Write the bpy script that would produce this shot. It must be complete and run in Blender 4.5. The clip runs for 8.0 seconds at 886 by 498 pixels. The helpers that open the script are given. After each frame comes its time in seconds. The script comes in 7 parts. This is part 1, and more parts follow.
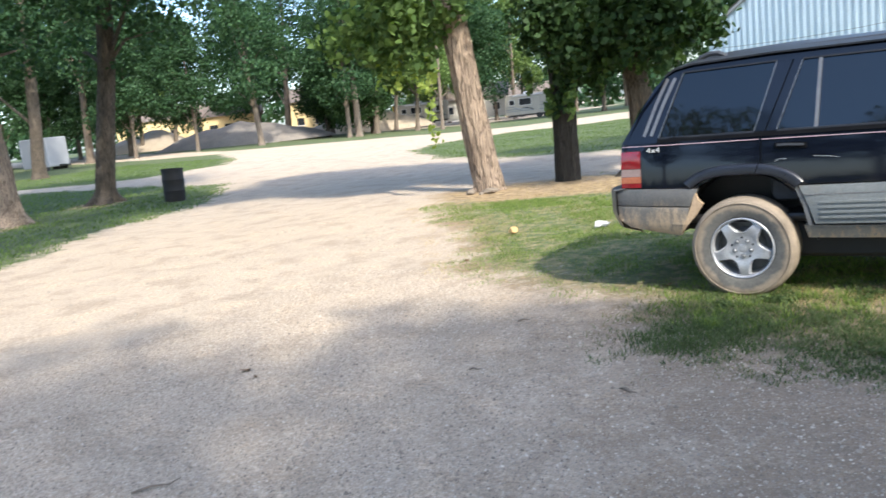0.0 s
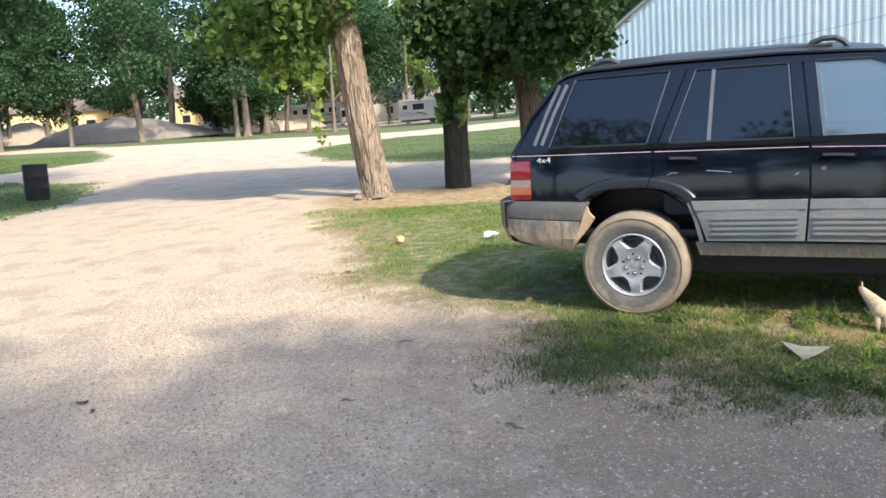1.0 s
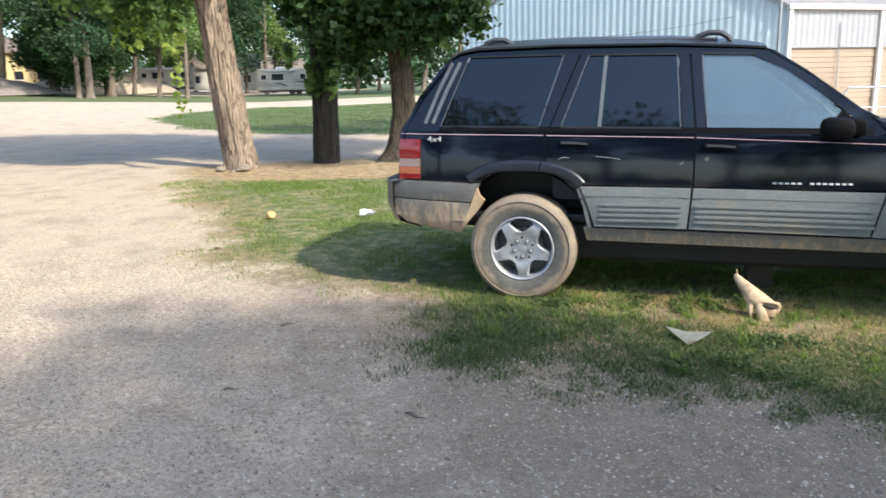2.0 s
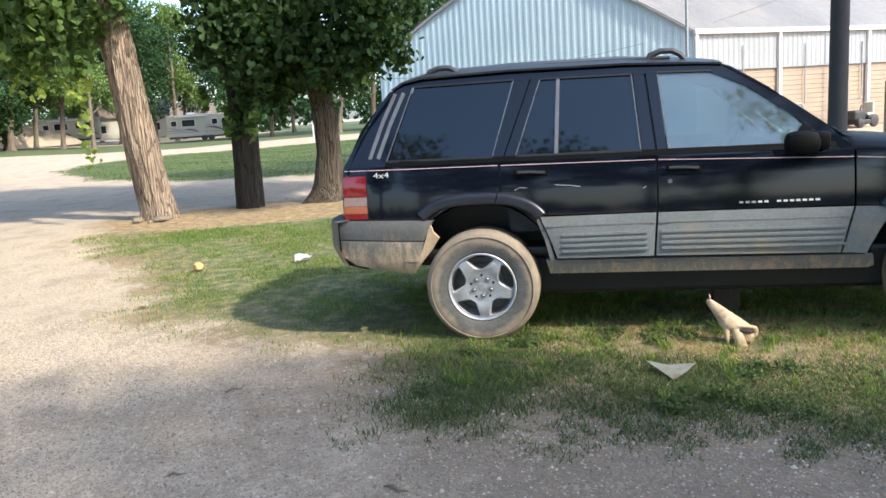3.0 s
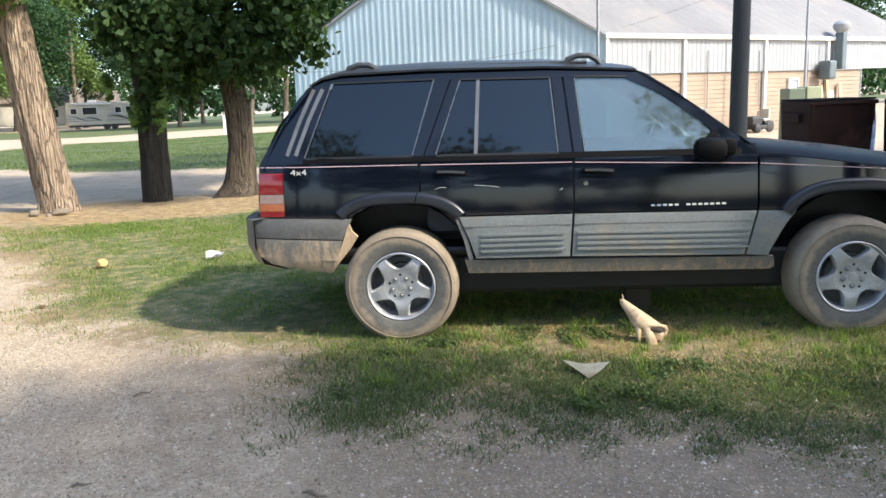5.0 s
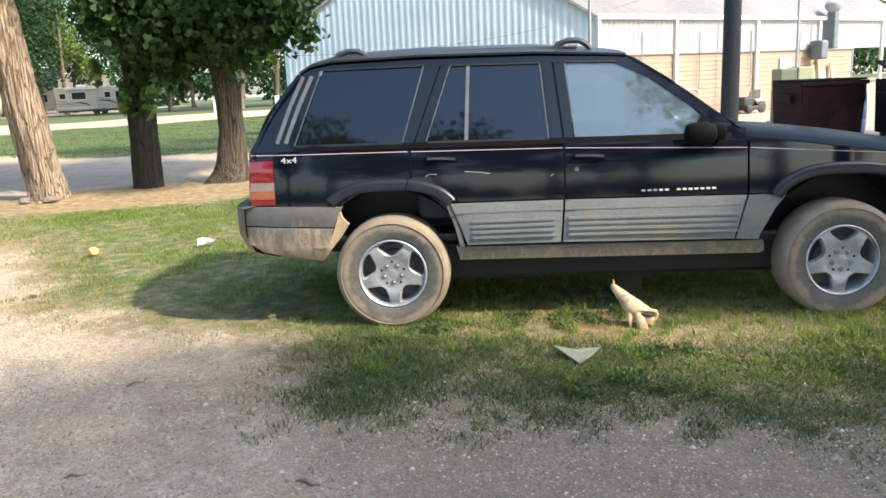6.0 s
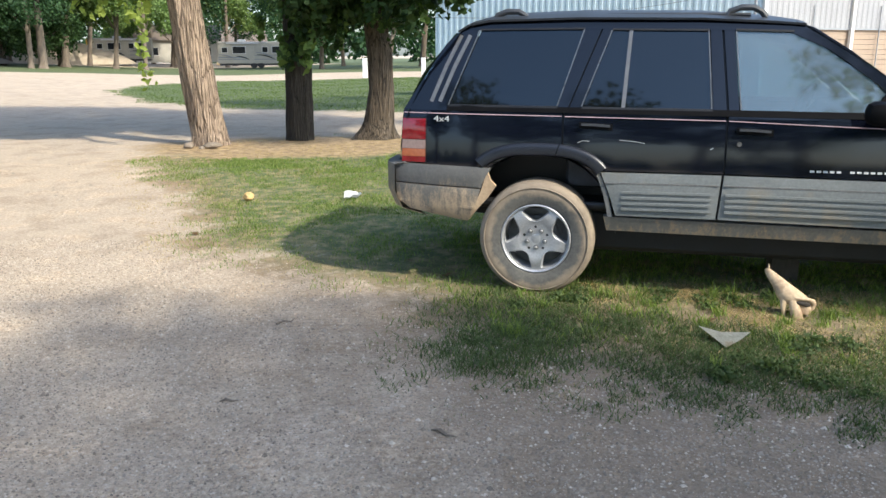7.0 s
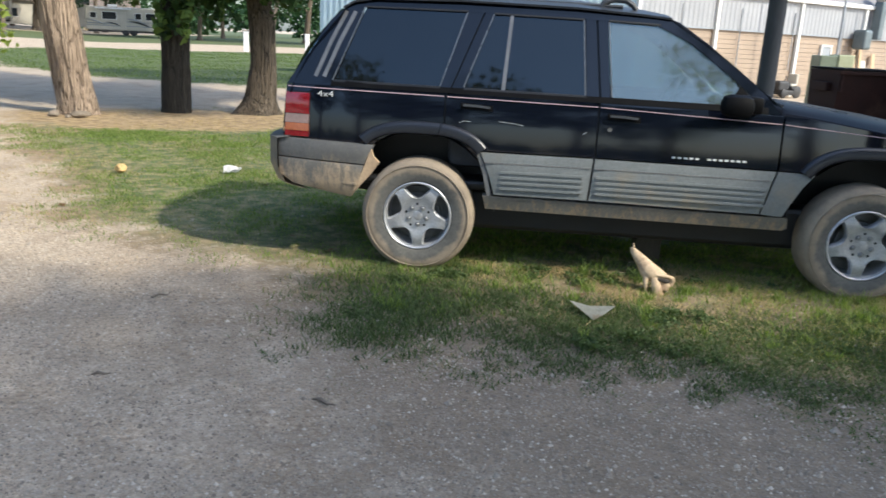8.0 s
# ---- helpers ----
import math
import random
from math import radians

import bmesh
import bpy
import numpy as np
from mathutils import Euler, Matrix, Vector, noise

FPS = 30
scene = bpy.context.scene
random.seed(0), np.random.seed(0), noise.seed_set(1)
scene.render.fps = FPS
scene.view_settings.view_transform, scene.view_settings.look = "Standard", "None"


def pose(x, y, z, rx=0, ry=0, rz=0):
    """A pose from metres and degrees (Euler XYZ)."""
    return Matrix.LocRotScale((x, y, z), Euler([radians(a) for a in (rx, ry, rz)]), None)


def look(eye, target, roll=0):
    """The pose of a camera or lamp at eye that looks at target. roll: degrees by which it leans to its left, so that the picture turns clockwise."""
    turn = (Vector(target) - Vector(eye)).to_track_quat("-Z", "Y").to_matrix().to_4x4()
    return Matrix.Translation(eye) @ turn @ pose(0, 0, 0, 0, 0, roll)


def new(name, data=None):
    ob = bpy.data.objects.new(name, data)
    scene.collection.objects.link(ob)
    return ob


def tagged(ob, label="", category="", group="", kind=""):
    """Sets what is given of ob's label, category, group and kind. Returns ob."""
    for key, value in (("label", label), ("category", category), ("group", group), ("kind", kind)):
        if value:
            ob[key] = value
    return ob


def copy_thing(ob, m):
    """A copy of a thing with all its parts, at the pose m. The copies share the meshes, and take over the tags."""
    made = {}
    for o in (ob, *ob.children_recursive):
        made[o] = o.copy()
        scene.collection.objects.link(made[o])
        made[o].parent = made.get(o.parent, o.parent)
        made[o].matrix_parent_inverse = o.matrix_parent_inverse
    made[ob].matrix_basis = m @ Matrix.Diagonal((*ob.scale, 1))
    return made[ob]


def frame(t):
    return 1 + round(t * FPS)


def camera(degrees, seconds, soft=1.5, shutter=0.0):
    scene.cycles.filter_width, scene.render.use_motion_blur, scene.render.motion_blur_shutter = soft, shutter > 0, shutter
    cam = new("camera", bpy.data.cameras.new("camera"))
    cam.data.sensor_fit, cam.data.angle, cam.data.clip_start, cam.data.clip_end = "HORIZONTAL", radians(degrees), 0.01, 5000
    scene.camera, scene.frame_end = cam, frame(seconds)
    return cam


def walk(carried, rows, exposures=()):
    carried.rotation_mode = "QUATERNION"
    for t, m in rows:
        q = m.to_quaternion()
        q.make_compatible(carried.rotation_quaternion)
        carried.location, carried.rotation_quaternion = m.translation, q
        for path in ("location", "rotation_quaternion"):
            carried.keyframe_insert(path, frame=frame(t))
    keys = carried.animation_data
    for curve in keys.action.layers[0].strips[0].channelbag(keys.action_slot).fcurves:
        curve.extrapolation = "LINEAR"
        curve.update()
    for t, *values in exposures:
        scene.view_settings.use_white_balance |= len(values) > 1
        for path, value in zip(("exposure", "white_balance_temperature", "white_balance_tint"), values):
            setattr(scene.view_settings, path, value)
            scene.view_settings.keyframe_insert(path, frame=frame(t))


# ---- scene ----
cam = camera(59.2, 8.0, soft=1.5, shutter=0.15)
PATH = [
    (0, (1.388, -5.536, 1.475), (0.246, -3.929, 1.141), -6.7),
    (0.3, (1.340, -5.390, 1.467), (0.390, -3.657, 1.158), -6.9),
    (0.5, (1.256, -5.323, 1.47), (0.403, -3.542, 1.152), -6.0),
    (0.8, (1.236, -5.178, 1.461), (0.383, -3.401, 1.122), -5.2),
    (1, (1.22, -5.095, 1.454), (0.314, -3.347, 1.103), -4.7),
    (1.3, (1.155, -5.021, 1.446), (0.212, -3.300, 1.059), -4.4),
    (1.5, (1.098, -5.003, 1.444), (0.209, -3.26, 1.03), -3.4),
    (1.8, (1.017, -5.000, 1.447), (0.313, -3.176, 1.027), -1.9),
    (2, (0.959, -4.998, 1.448), (0.394, -3.127, 1.021), -1.3),
    (2.2, (0.894, -4.973, 1.418), (0.443, -3.076, 0.976), -1.0),
    (3.3, (0.647, -4.638, 1.424), (0.262, -2.701, 1.104), -4.8),
    (3.5, (0.647, -4.663, 1.44), (0.252, -2.728, 1.124), -5.4),
    (4, (0.63, -4.704, 1.443), (0.246, -2.773, 1.093), -4.6),
    (4.5, (0.634, -4.716, 1.446), (0.341, -2.77, 1.089), -3.1),
    (4.7, (0.63, -4.687, 1.44), (0.405, -2.732, 1.083), -2.5),
    (5.8, (0.663, -4.651, 1.45), (0.566, -2.696, 1.038), -2.6),
    (6, (0.649, -4.665, 1.465), (0.51, -2.713, 1.052), -2.7),
    (6.5, (0.603, -4.672, 1.464), (0.311, -2.741, 1.035), -1.1),
    (6.8, (0.579, -4.673, 1.446), (0.164, -2.773, 0.978), -0.3),
    (7, (0.572, -4.673, 1.436), (0.104, -2.79, 0.952), -0.3),
    (7.5, (0.579, -4.687, 1.449), (0.109, -2.81, 0.943), -0.3),
    (7.7, (0.583, -4.708, 1.443), (0.193, -2.817, 0.920), 0.5),
    (8, (0.589, -4.752, 1.418), (0.42, -2.829, 0.896), 2.8),
]
walk(cam, [(t, look(eye, target, roll)) for t, eye, target, roll in PATH],
     exposures=[(0.0, 1.76, 5720, 8), (0.5, 1.78, 5960, 11), (1.0, 1.74, 5980, 10), (1.6, 1.63, 5840, 8), (3.5, 1.66, 5940, 7), (4.5, 1.62, 5960, 7), (6.0, 1.86, 6340, 8), (6.8, 1.58, 5940, 7), (8.0, 1.36, 5880, 6)])

# ---- sky and sun ----
SUN_TO = Vector((0.72, -0.34, 0.70)).normalized()
world = bpy.data.worlds.new("sky")
scene.world = world
world.use_nodes = True
wn = world.node_tree.nodes
sky = wn.new("ShaderNodeTexSky")
sky.sky_type = "NISHITA"
sky.sun_disc = False
sky.sun_elevation = math.asin(SUN_TO.z)
sky.sun_rotation = math.atan2(SUN_TO.x, SUN_TO.y)
sky.air_density, sky.dust_density, sky.ozone_density = 1.0, 2.2, 1.0
wn["Background"].inputs["Strength"].default_value = 0.15
world.node_tree.links.new(sky.outputs[0], wn["Background"].inputs["Color"])
sun = new("sun", bpy.data.lights.new("sun", "SUN"))
sun.data.energy, sun.data.angle, sun.data.color = 2.25, radians(1.3), (1.0, 0.875, 0.69)
sun.matrix_world = look(SUN_TO * 60, (0, 0, 0))


# ---- materials ----
def material(name):
    m = bpy.data.materials.new(name)
    m.use_nodes = True
    return m, m.node_tree.nodes, m.node_tree.links, m.node_tree.nodes["Principled BSDF"]


def rgb(c):
    return (*c, 1.0)


def noise_node(n, l, scale, detail=4.0, rough=0.55, vec=None, stretch=None):
    tx = n.new("ShaderNodeTexNoise")
    tx.inputs["Scale"].default_value = scale
    tx.inputs["Detail"].default_value = detail
    tx.inputs["Roughness"].default_value = rough
    if vec is None:
        vec = n.new("ShaderNodeTexCoord").outputs["Object"]
    if stretch:
        mp = n.new("ShaderNodeMapping")
        mp.inputs["Scale"].default_value = stretch
        l.new(vec, mp.inputs["Vector"])
        vec = mp.outputs["Vector"]
    l.new(vec, tx.inputs["Vector"])
    return tx


def ramp(n, l, src, stops):
    r = n.new("ShaderNodeValToRGB")
    while len(r.color_ramp.elements) < len(stops):
        r.color_ramp.elements.new(0.5)
    for e, (p, c) in zip(r.color_ramp.elements, stops):
        e.position, e.color = p, rgb(c)
    l.new(src, r.inputs[0])
    return r.outputs[0]


def mix(n, l, fac, a, b, mode="MIX"):
    m = n.new("ShaderNodeMix")
    m.data_type, m.blend_type = "RGBA", mode
    for sock, v in ((m.inputs[0], fac), (m.inputs[6], a), (m.inputs[7], b)):
        if isinstance(v, (int, float)):
            sock.default_value = v
        elif isinstance(v, tuple):
            sock.default_value = rgb(v)
        else:
            l.new(v, sock)
    return m.outputs[2]


def calc(n, l, op, a, b=0.0, clamp=False):
    m = n.new("ShaderNodeMath")
    m.operation, m.use_clamp = op, clamp
    for sock, v in zip(m.inputs, (a, b)):
        if isinstance(v, (int, float)):
            sock.default_value = v
        else:
            l.new(v, sock)
    return m.outputs[0]


def span(n, l, v, lo, hi):
    r = n.new("ShaderNodeMapRange")
    r.interpolation_type = "SMOOTHSTEP"
    l.new(v, r.inputs[0])
    r.inputs[1].default_value, r.inputs[2].default_value = lo, hi
    return r.outputs[0]


def bump(n, l, p, height, strength, distance):
    b = n.new("ShaderNodeBump")
    b.inputs["Strength"].default_value, b.inputs["Distance"].default_value = strength, distance
    l.new(height, b.inputs["Height"])
    l.new(b.outputs[0], p.inputs["Normal"])


def surface(name, dark, light, scale=6.0, rough=0.7, metal=0.0, grain=60.0, relief=0.004, coat=0.0, stretch=None, stain=None, rvary=0.12):
    """Two-tone surface with coarse and fine variation and a fine relief."""
    m, n, l, p = material(name)
    big = noise_node(n, l, scale, 5, 0.6, stretch=stretch)
    fine = noise_node(n, l, grain, 3, 0.6, stretch=stretch)
    c = ramp(n, l, big.outputs[0], [(0.3, dark), (0.7, light)])
    c = mix(n, l, 0.25, c, ramp(n, l, fine.outputs[0], [(0.3, tuple(v * 0.6 for v in dark)), (0.7, tuple(min(1, v * 1.25) for v in light))]))
    if stain:
        st = noise_node(n, l, scale * 0.45, 6, 0.65)
        c = mix(n, l, span(n, l, st.outputs[0], 0.5, 0.68), c, stain)
    l.new(c, p.inputs["Base Color"])
    l.new(calc(n, l, "ADD", calc(n, l, "MULTIPLY", big.outputs[0], rvary * 2), rough - rvary), p.inputs["Roughness"])
    p.inputs["Metallic"].default_value = metal
    p.inputs["Coat Weight"].default_value = coat
    bump(n, l, p, fine.outputs[0], 0.5, relief)
    return m


def leaf_material(name, dark, light, thin=0.35):
    m, n, l, p = material(name)
    g = n.new("ShaderNodeNewGeometry")
    nz = noise_node(n, l, 0.7, 3)
    v = calc(n, l, "ADD", calc(n, l, "MULTIPLY", g.outputs["Random Per Island"], 0.65), calc(n, l, "MULTIPLY", nz.outputs[0], 0.4))
    c = ramp(n, l, v, [(0.15, dark), (0.85, light)])
    l.new(c, p.inputs["Base Color"])
    p.inputs["Roughness"].default_value = 0.6
    p.inputs["Specular IOR Level"].default_value = 0.2
    tr = n.new("ShaderNodeBsdfTranslucent")
    l.new(mix(n, l, 1.0, c, (1.5, 1.6, 0.6), "MULTIPLY"), tr.inputs["Color"])
    ms = n.new("ShaderNodeMixShader")
    ms.inputs[0].default_value = thin
    l.new(p.outputs[0], ms.inputs[1])
    l.new(tr.outputs[0], ms.inputs[2])
    l.new(ms.outputs[0], n["Material Output"].inputs[0])
    return m


def glass_material(name, tint, gloss_tint=(1, 1, 1), rough=0.02, film=0.03, shine=1.9, haze=(0.55, 0.52, 0.48)):
    m, n, l, p = material(name)
    n.remove(p)
    t = n.new("ShaderNodeBsdfTransparent")
    t.inputs[0].default_value = rgb(tint)
    g = n.new("ShaderNodeBsdfGlossy")
    g.inputs["Color"].default_value = rgb(gloss_tint)
    dust = noise_node(n, l, 9.0, 5)
    l.new(calc(n, l, "ADD", calc(n, l, "MULTIPLY", dust.outputs[0], 0.03), rough), g.inputs["Roughness"])
    f = n.new("ShaderNodeFresnel")
    f.inputs[0].default_value = 1.55
    ms = n.new("ShaderNodeMixShader")
    l.new(calc(n, l, "MULTIPLY", f.outputs[0], shine, True), ms.inputs[0])
    l.new(t.outputs[0], ms.inputs[1])
    l.new(g.outputs[0], ms.inputs[2])
    # diffuse film; on the side glass its bluish haze stands in for sky glare
    df = n.new("ShaderNodeBsdfDiffuse")
    df.inputs["Color"].default_value = rgb(haze)
    ms2 = n.new("ShaderNodeMixShader")
    veil = noise_node(n, l, 1.6, 2)
    l.new(calc(n, l, "MULTIPLY", calc(n, l, "ADD", veil.outputs[0], 0.6), film), ms2.inputs[0])
    l.new(ms.outputs[0], ms2.inputs[1])
    l.new(df.outputs[0], ms2.inputs[2])
    l.new(ms2.outputs[0], n["Material Output"].inputs[0])
    return m


# ---- mesh helpers ----
def part(name, bm, mat, parent=None, label="", smooth=False):
    """Links a bmesh as one mesh object, under parent if given."""
    me = bpy.data.meshes.new(name)
    bmesh.ops.recalc_face_normals(bm, faces=bm.faces[:])
    bm.to_mesh(me)
    bm.free()
    if smooth:
        me.shade_smooth()
        me.set_sharp_from_angle(angle=radians(38))
    me.materials.append(mat)
    ob = new(name, me)
    ob.parent = parent
    if label:
        ob["label"] = label
    return ob


def raw(name, verts, faces, mat, parent=None, smooth=False):
    """One mesh object from arrays of vertices and equal-sized faces."""
    verts, faces = np.asarray(verts, dtype=np.float32), np.asarray(faces, dtype=np.int32)
    k = faces.shape[1]
    me = bpy.data.meshes.new(name)
    me.vertices.add(len(verts))
    me.vertices.foreach_set("co", verts.ravel())
    me.loops.add(faces.size)
    me.loops.foreach_set("vertex_index", faces.ravel())
    me.polygons.add(len(faces))
    me.polygons.foreach_set("loop_start", np.arange(0, faces.size, k, dtype=np.int32))
    me.polygons.foreach_set("loop_total", np.full(len(faces), k, dtype=np.int32))
    me.update(calc_edges=True)
    if smooth:
        me.polygons.foreach_set("use_smooth", np.ones(len(faces), dtype=bool))
    me.materials.append(mat)
    ob = new(name, me)
    ob.parent = parent
    return ob


def thing(name, at, label, category, group="", kind="", rz=0.0):
    ob = new(name)
    ob.empty_display_size = 0.2
    ob.matrix_world = pose(*at, 0, 0, rz)
    return tagged(ob, label, category, group, kind)


def box(bm, x0, x1, y0, y1, z0, z1, bevel=0.0):
    r = bmesh.ops.create_cube(bm, size=1.0)
    for v in r["verts"]:
        v.co = Vector(((x0 + x1) / 2 + v.co.x * (x1 - x0), (y0 + y1) / 2 + v.co.y * (y1 - y0), (z0 + z1) / 2 + v.co.z * (z1 - z0)))
    if bevel:
        edges = list({e for v in r["verts"] for e in v.link_edges})
        bmesh.ops.bevel(bm, geom=edges, offset=bevel, segments=2, affect="EDGES", profile=0.5)
    return r


def boxed(x0, x1, y0, y1, z0, z1, bevel=0.0):
    bm = bmesh.new()
    box(bm, x0, x1, y0, y1, z0, z1, bevel)
    return bm


def tube(pts, radii, sides=12, close=True):
    """A tapered tube along points."""
    bm = bmesh.new()
    rings = []
    for i, (p, r) in enumerate(zip(pts, radii)):
        p = Vector(p)
        a = Vector(pts[max(i - 1, 0)])
        b = Vector(pts[min(i + 1, len(pts) - 1)])
        q = (b - a).to_track_quat("Z", "Y")
        rings.append([bm.verts.new(p + q @ Vector((r * math.cos(2 * math.pi * k / sides), r * math.sin(2 * math.pi * k / sides), 0))) for k in range(sides)])
    for r0, r1 in zip(rings, rings[1:]):
        for k in range(sides):
            bm.faces.new((r0[k], r0[(k + 1) % sides], r1[(k + 1) % sides], r1[k]))
    if close:
        bm.faces.new(rings[0][::-1])
        bm.faces.new(rings[-1])
    return bm


def revolve(profile, sides=48, axis="Y"):
    """A ring or disc swept from a profile of (radius, offset) round an axis."""
    bm = bmesh.new()
    rings = []
    for k in range(sides):
        a = 2 * math.pi * k / sides
        ring = []
        for r, o in profile:
            if axis == "Y":
                ring.append(bm.verts.new((r * math.cos(a), o, r * math.sin(a))))
            else:
                ring.append(bm.verts.new((r * math.cos(a), r * math.sin(a), o)))
        rings.append(ring)
    for k in range(sides):
        a, b = rings[k], rings[(k + 1) % sides]
        for i in range(len(profile) - 1):
            bm.faces.new((a[i], a[i + 1], b[i + 1], b[i]))
    bmesh.ops.remove_doubles(bm, verts=bm.verts[:], dist=1e-5)
    return bm


def lettering(name, text, size, m, mat, parent, depth=0.002):
    cu = bpy.data.curves.new(name, "FONT")
    cu.body, cu.size, cu.extrude, cu.align_x = text, size, depth, "LEFT"
    tmp = bpy.data.objects.new(name, cu)
    scene.collection.objects.link(tmp)
    bpy.context.view_layer.update()
    me = bpy.data.meshes.new_from_object(tmp.evaluated_get(bpy.context.evaluated_depsgraph_get()))
    bpy.data.objects.remove(tmp)
    me.name = name
    me.materials.clear()
    me.materials.append(mat)
    ob = new(name, me)
    ob.parent = parent
    ob.matrix_basis = m
    return ob


# ---- ground ----
def rise(x, y):
    """Height of the land: flat here, climbing slowly towards the far left to fit the camera's view."""
    az = np.degrees(np.arctan2(-(x - 1.4), y + 5.5))
    d = np.hypot(x - 1.4, y + 5.5)
    s = np.clip((az - 28) / 24, 0, 1) * np.clip((150 - az) / 40, 0, 1)
    s = s * s * (3 - 2 * s)
    return 0.02 * np.clip(np.minimum(d, 140) - 22, 0, None) * s


def inside_by(px, py, poly):
    """Signed distance to a polygon, positive inside."""
    poly = np.array(poly, dtype=float)
    dist = np.full(px.shape, 1e9)
    inside = np.zeros(px.shape, dtype=bool)
    for (x0, y0), (x1, y1) in zip(poly, np.roll(poly, -1, axis=0)):
        dx, dy = x1 - x0, y1 - y0
        t = np.clip(((px - x0) * dx + (py - y0) * dy) / (dx * dx + dy * dy + 1e-12), 0, 1)
        dist = np.minimum(dist, np.hypot(px - x0 - t * dx, py - y0 - t * dy))
        cross = (y0 > py) != (y1 > py)
        inside ^= cross & (px < (x1 - x0) * (py - y0) / (y1 - y0 + 1e-12) + x0)
    return np.where(inside, dist, -dist)


LAWN_CAR = [(-6.9, 6.9), (-6.4, 4.9), (-4.7, 2.9), (-3.5, 1.3), (-2.9, 0.3), (-2.0, 0.1), (-1.0, -0.5), (-0.4, -1.1), (0.5, -1.45), (1.4, -1.45), (2.2, -1.85), (3.2, -2.3), (4.5, -2.6), (9, -3.0), (16, -3), (16, 9), (4, 9.6), (-2.6, 9.4), (-5.0, 9.0)]
LAWN_ISLAND = [(-19.8, 22.4), (-14.5, 17.2), (-10.6, 15.1), (-6.7, 14.7), (0.5, 14.3), (2.4, 16.5), (2.6, 30), (-5, 46), (-14, 46), (-19, 39), (-23.2, 37), (-22.4, 28)]
LAWN_LEFT = [(-9.7, -1.5), (-10.9, 0.7), (-12.6, 2.7), (-13.3, 4.2), (-14.0, 6.2), (-16.2, 9.0), (-18.8, 11.4), (-22, 12.0), (-28, 11.9), (-60, 6), (-60, -30), (-12, -30)]
LAWN_UPPER = [(-60, 9), (-34.4, 12.7), (-30.3, 13.6), (-29.2, 15.2), (-29.2, 20.3), (-33.7, 24.6), (-41.8, 30.5), (-50, 30), (-90, 36), (-120, 0)]
LAWN_FAR = [(-44, 33), (-40, 35.5), (-37.5, 41), (-33.9, 45.4), (-28, 49.5), (-24, 60), (-12, 66), (-2, 76), (60, 90), (60, 300), (-300, 300), (-200, 60), (-70, 42)]
DIRT_FAR = [(-75, 49), (-60, 57), (-45, 75), (-50, 130), (-120, 110)]
WORN = [(-7.5, 6.0), (-4.7, 2.2), (-3.3, -0.4), (-1.0, -1.2), (1, -2), (16, -3.5), (16, -0.2), (2.0, -0.1), (0.2, 0.0), (-1.4, 0.0), (-2.3, 0.5), (-3.1, 1.6), (-4.2, 3.2), (-6.0, 5.6)]
# brown earth by the grass, with foreground shade painted into it
SHADED_EARTH = [(-1.8, 0.05), (-1.4, -0.6), (-1.0, -1.3), (-0.5, -2.0), (0.3, -3.2), (1.6, -5.0), (5, -6), (6, -3), (4.5, -0.7), (1.6, -0.5), (0.5, -0.3), (-0.3, -0.1)]
ROOTS = [(-20.3 + 1.3 * math.cos(a), 7.6 + 1.1 * math.sin(a)) for a in np.linspace(0, 5.8, 14)]
ROOTS_LEFT = [(-18.6 + 1.3 * math.cos(a), 3.5 + 1.0 * math.sin(a)) for a in np.linspace(0, 5.8, 14)]
MULCH = [(-7.6, 6.4), (-6.6, 5.4), (-5.4, 5.0), (-4.4, 5.3), (-3.5, 5.7), (-2.4, 6.6), (-2.4, 9.0), (-3.8, 9.3), (-5.2, 8.9), (-6.4, 8.2), (-7.5, 7.3)]
LAWNS = (LAWN_CAR, LAWN_ISLAND, LAWN_LEFT, LAWN_UPPER, LAWN_FAR)


def grassiness(x, y):
    g = np.full(x.shape, -1e9)
    for poly in LAWNS:
        g = np.maximum(g, inside_by(x, y, poly))
    return np.minimum(g, -inside_by(x, y, DIRT_FAR))


def spaced(lo, hi, a, b, fine, grow=1.09):
    mid = list(np.arange(a, b, fine))
    left, right, s = [], [], fine
    v = a
    while v > lo:
        s *= grow
        v -= s
        left.append(v)
    v, s = mid[-1], fine
    while v < hi:
        s *= grow
        v += s
        right.append(v)
    return np.array(left[::-1] + mid + right)


def small_relief(x, y):
    return 0.012 * (np.sin(1.7 * x + 0.6 * y) * np.sin(1.3 * y - 0.4 * x)) + 0.006 * np.sin(4.1 * x + 1.0) * np.sin(3.7 * y)


def land(x, y):
    return rise(x, y) + small_relief(x, y) * (np.hypot(x, y) < 60)


gx, gy = spaced(-900, 900, -8.0, 5.0, 0.11), spaced(-900, 900, -4.6, 9.0, 0.11)
X, Y = np.meshgrid(gx, gy)
Z = land(X, Y)
nx, ny = len(gx), len(gy)
ii = (np.arange(ny - 1)[:, None] * nx + np.arange(nx - 1)[None, :]).ravel()

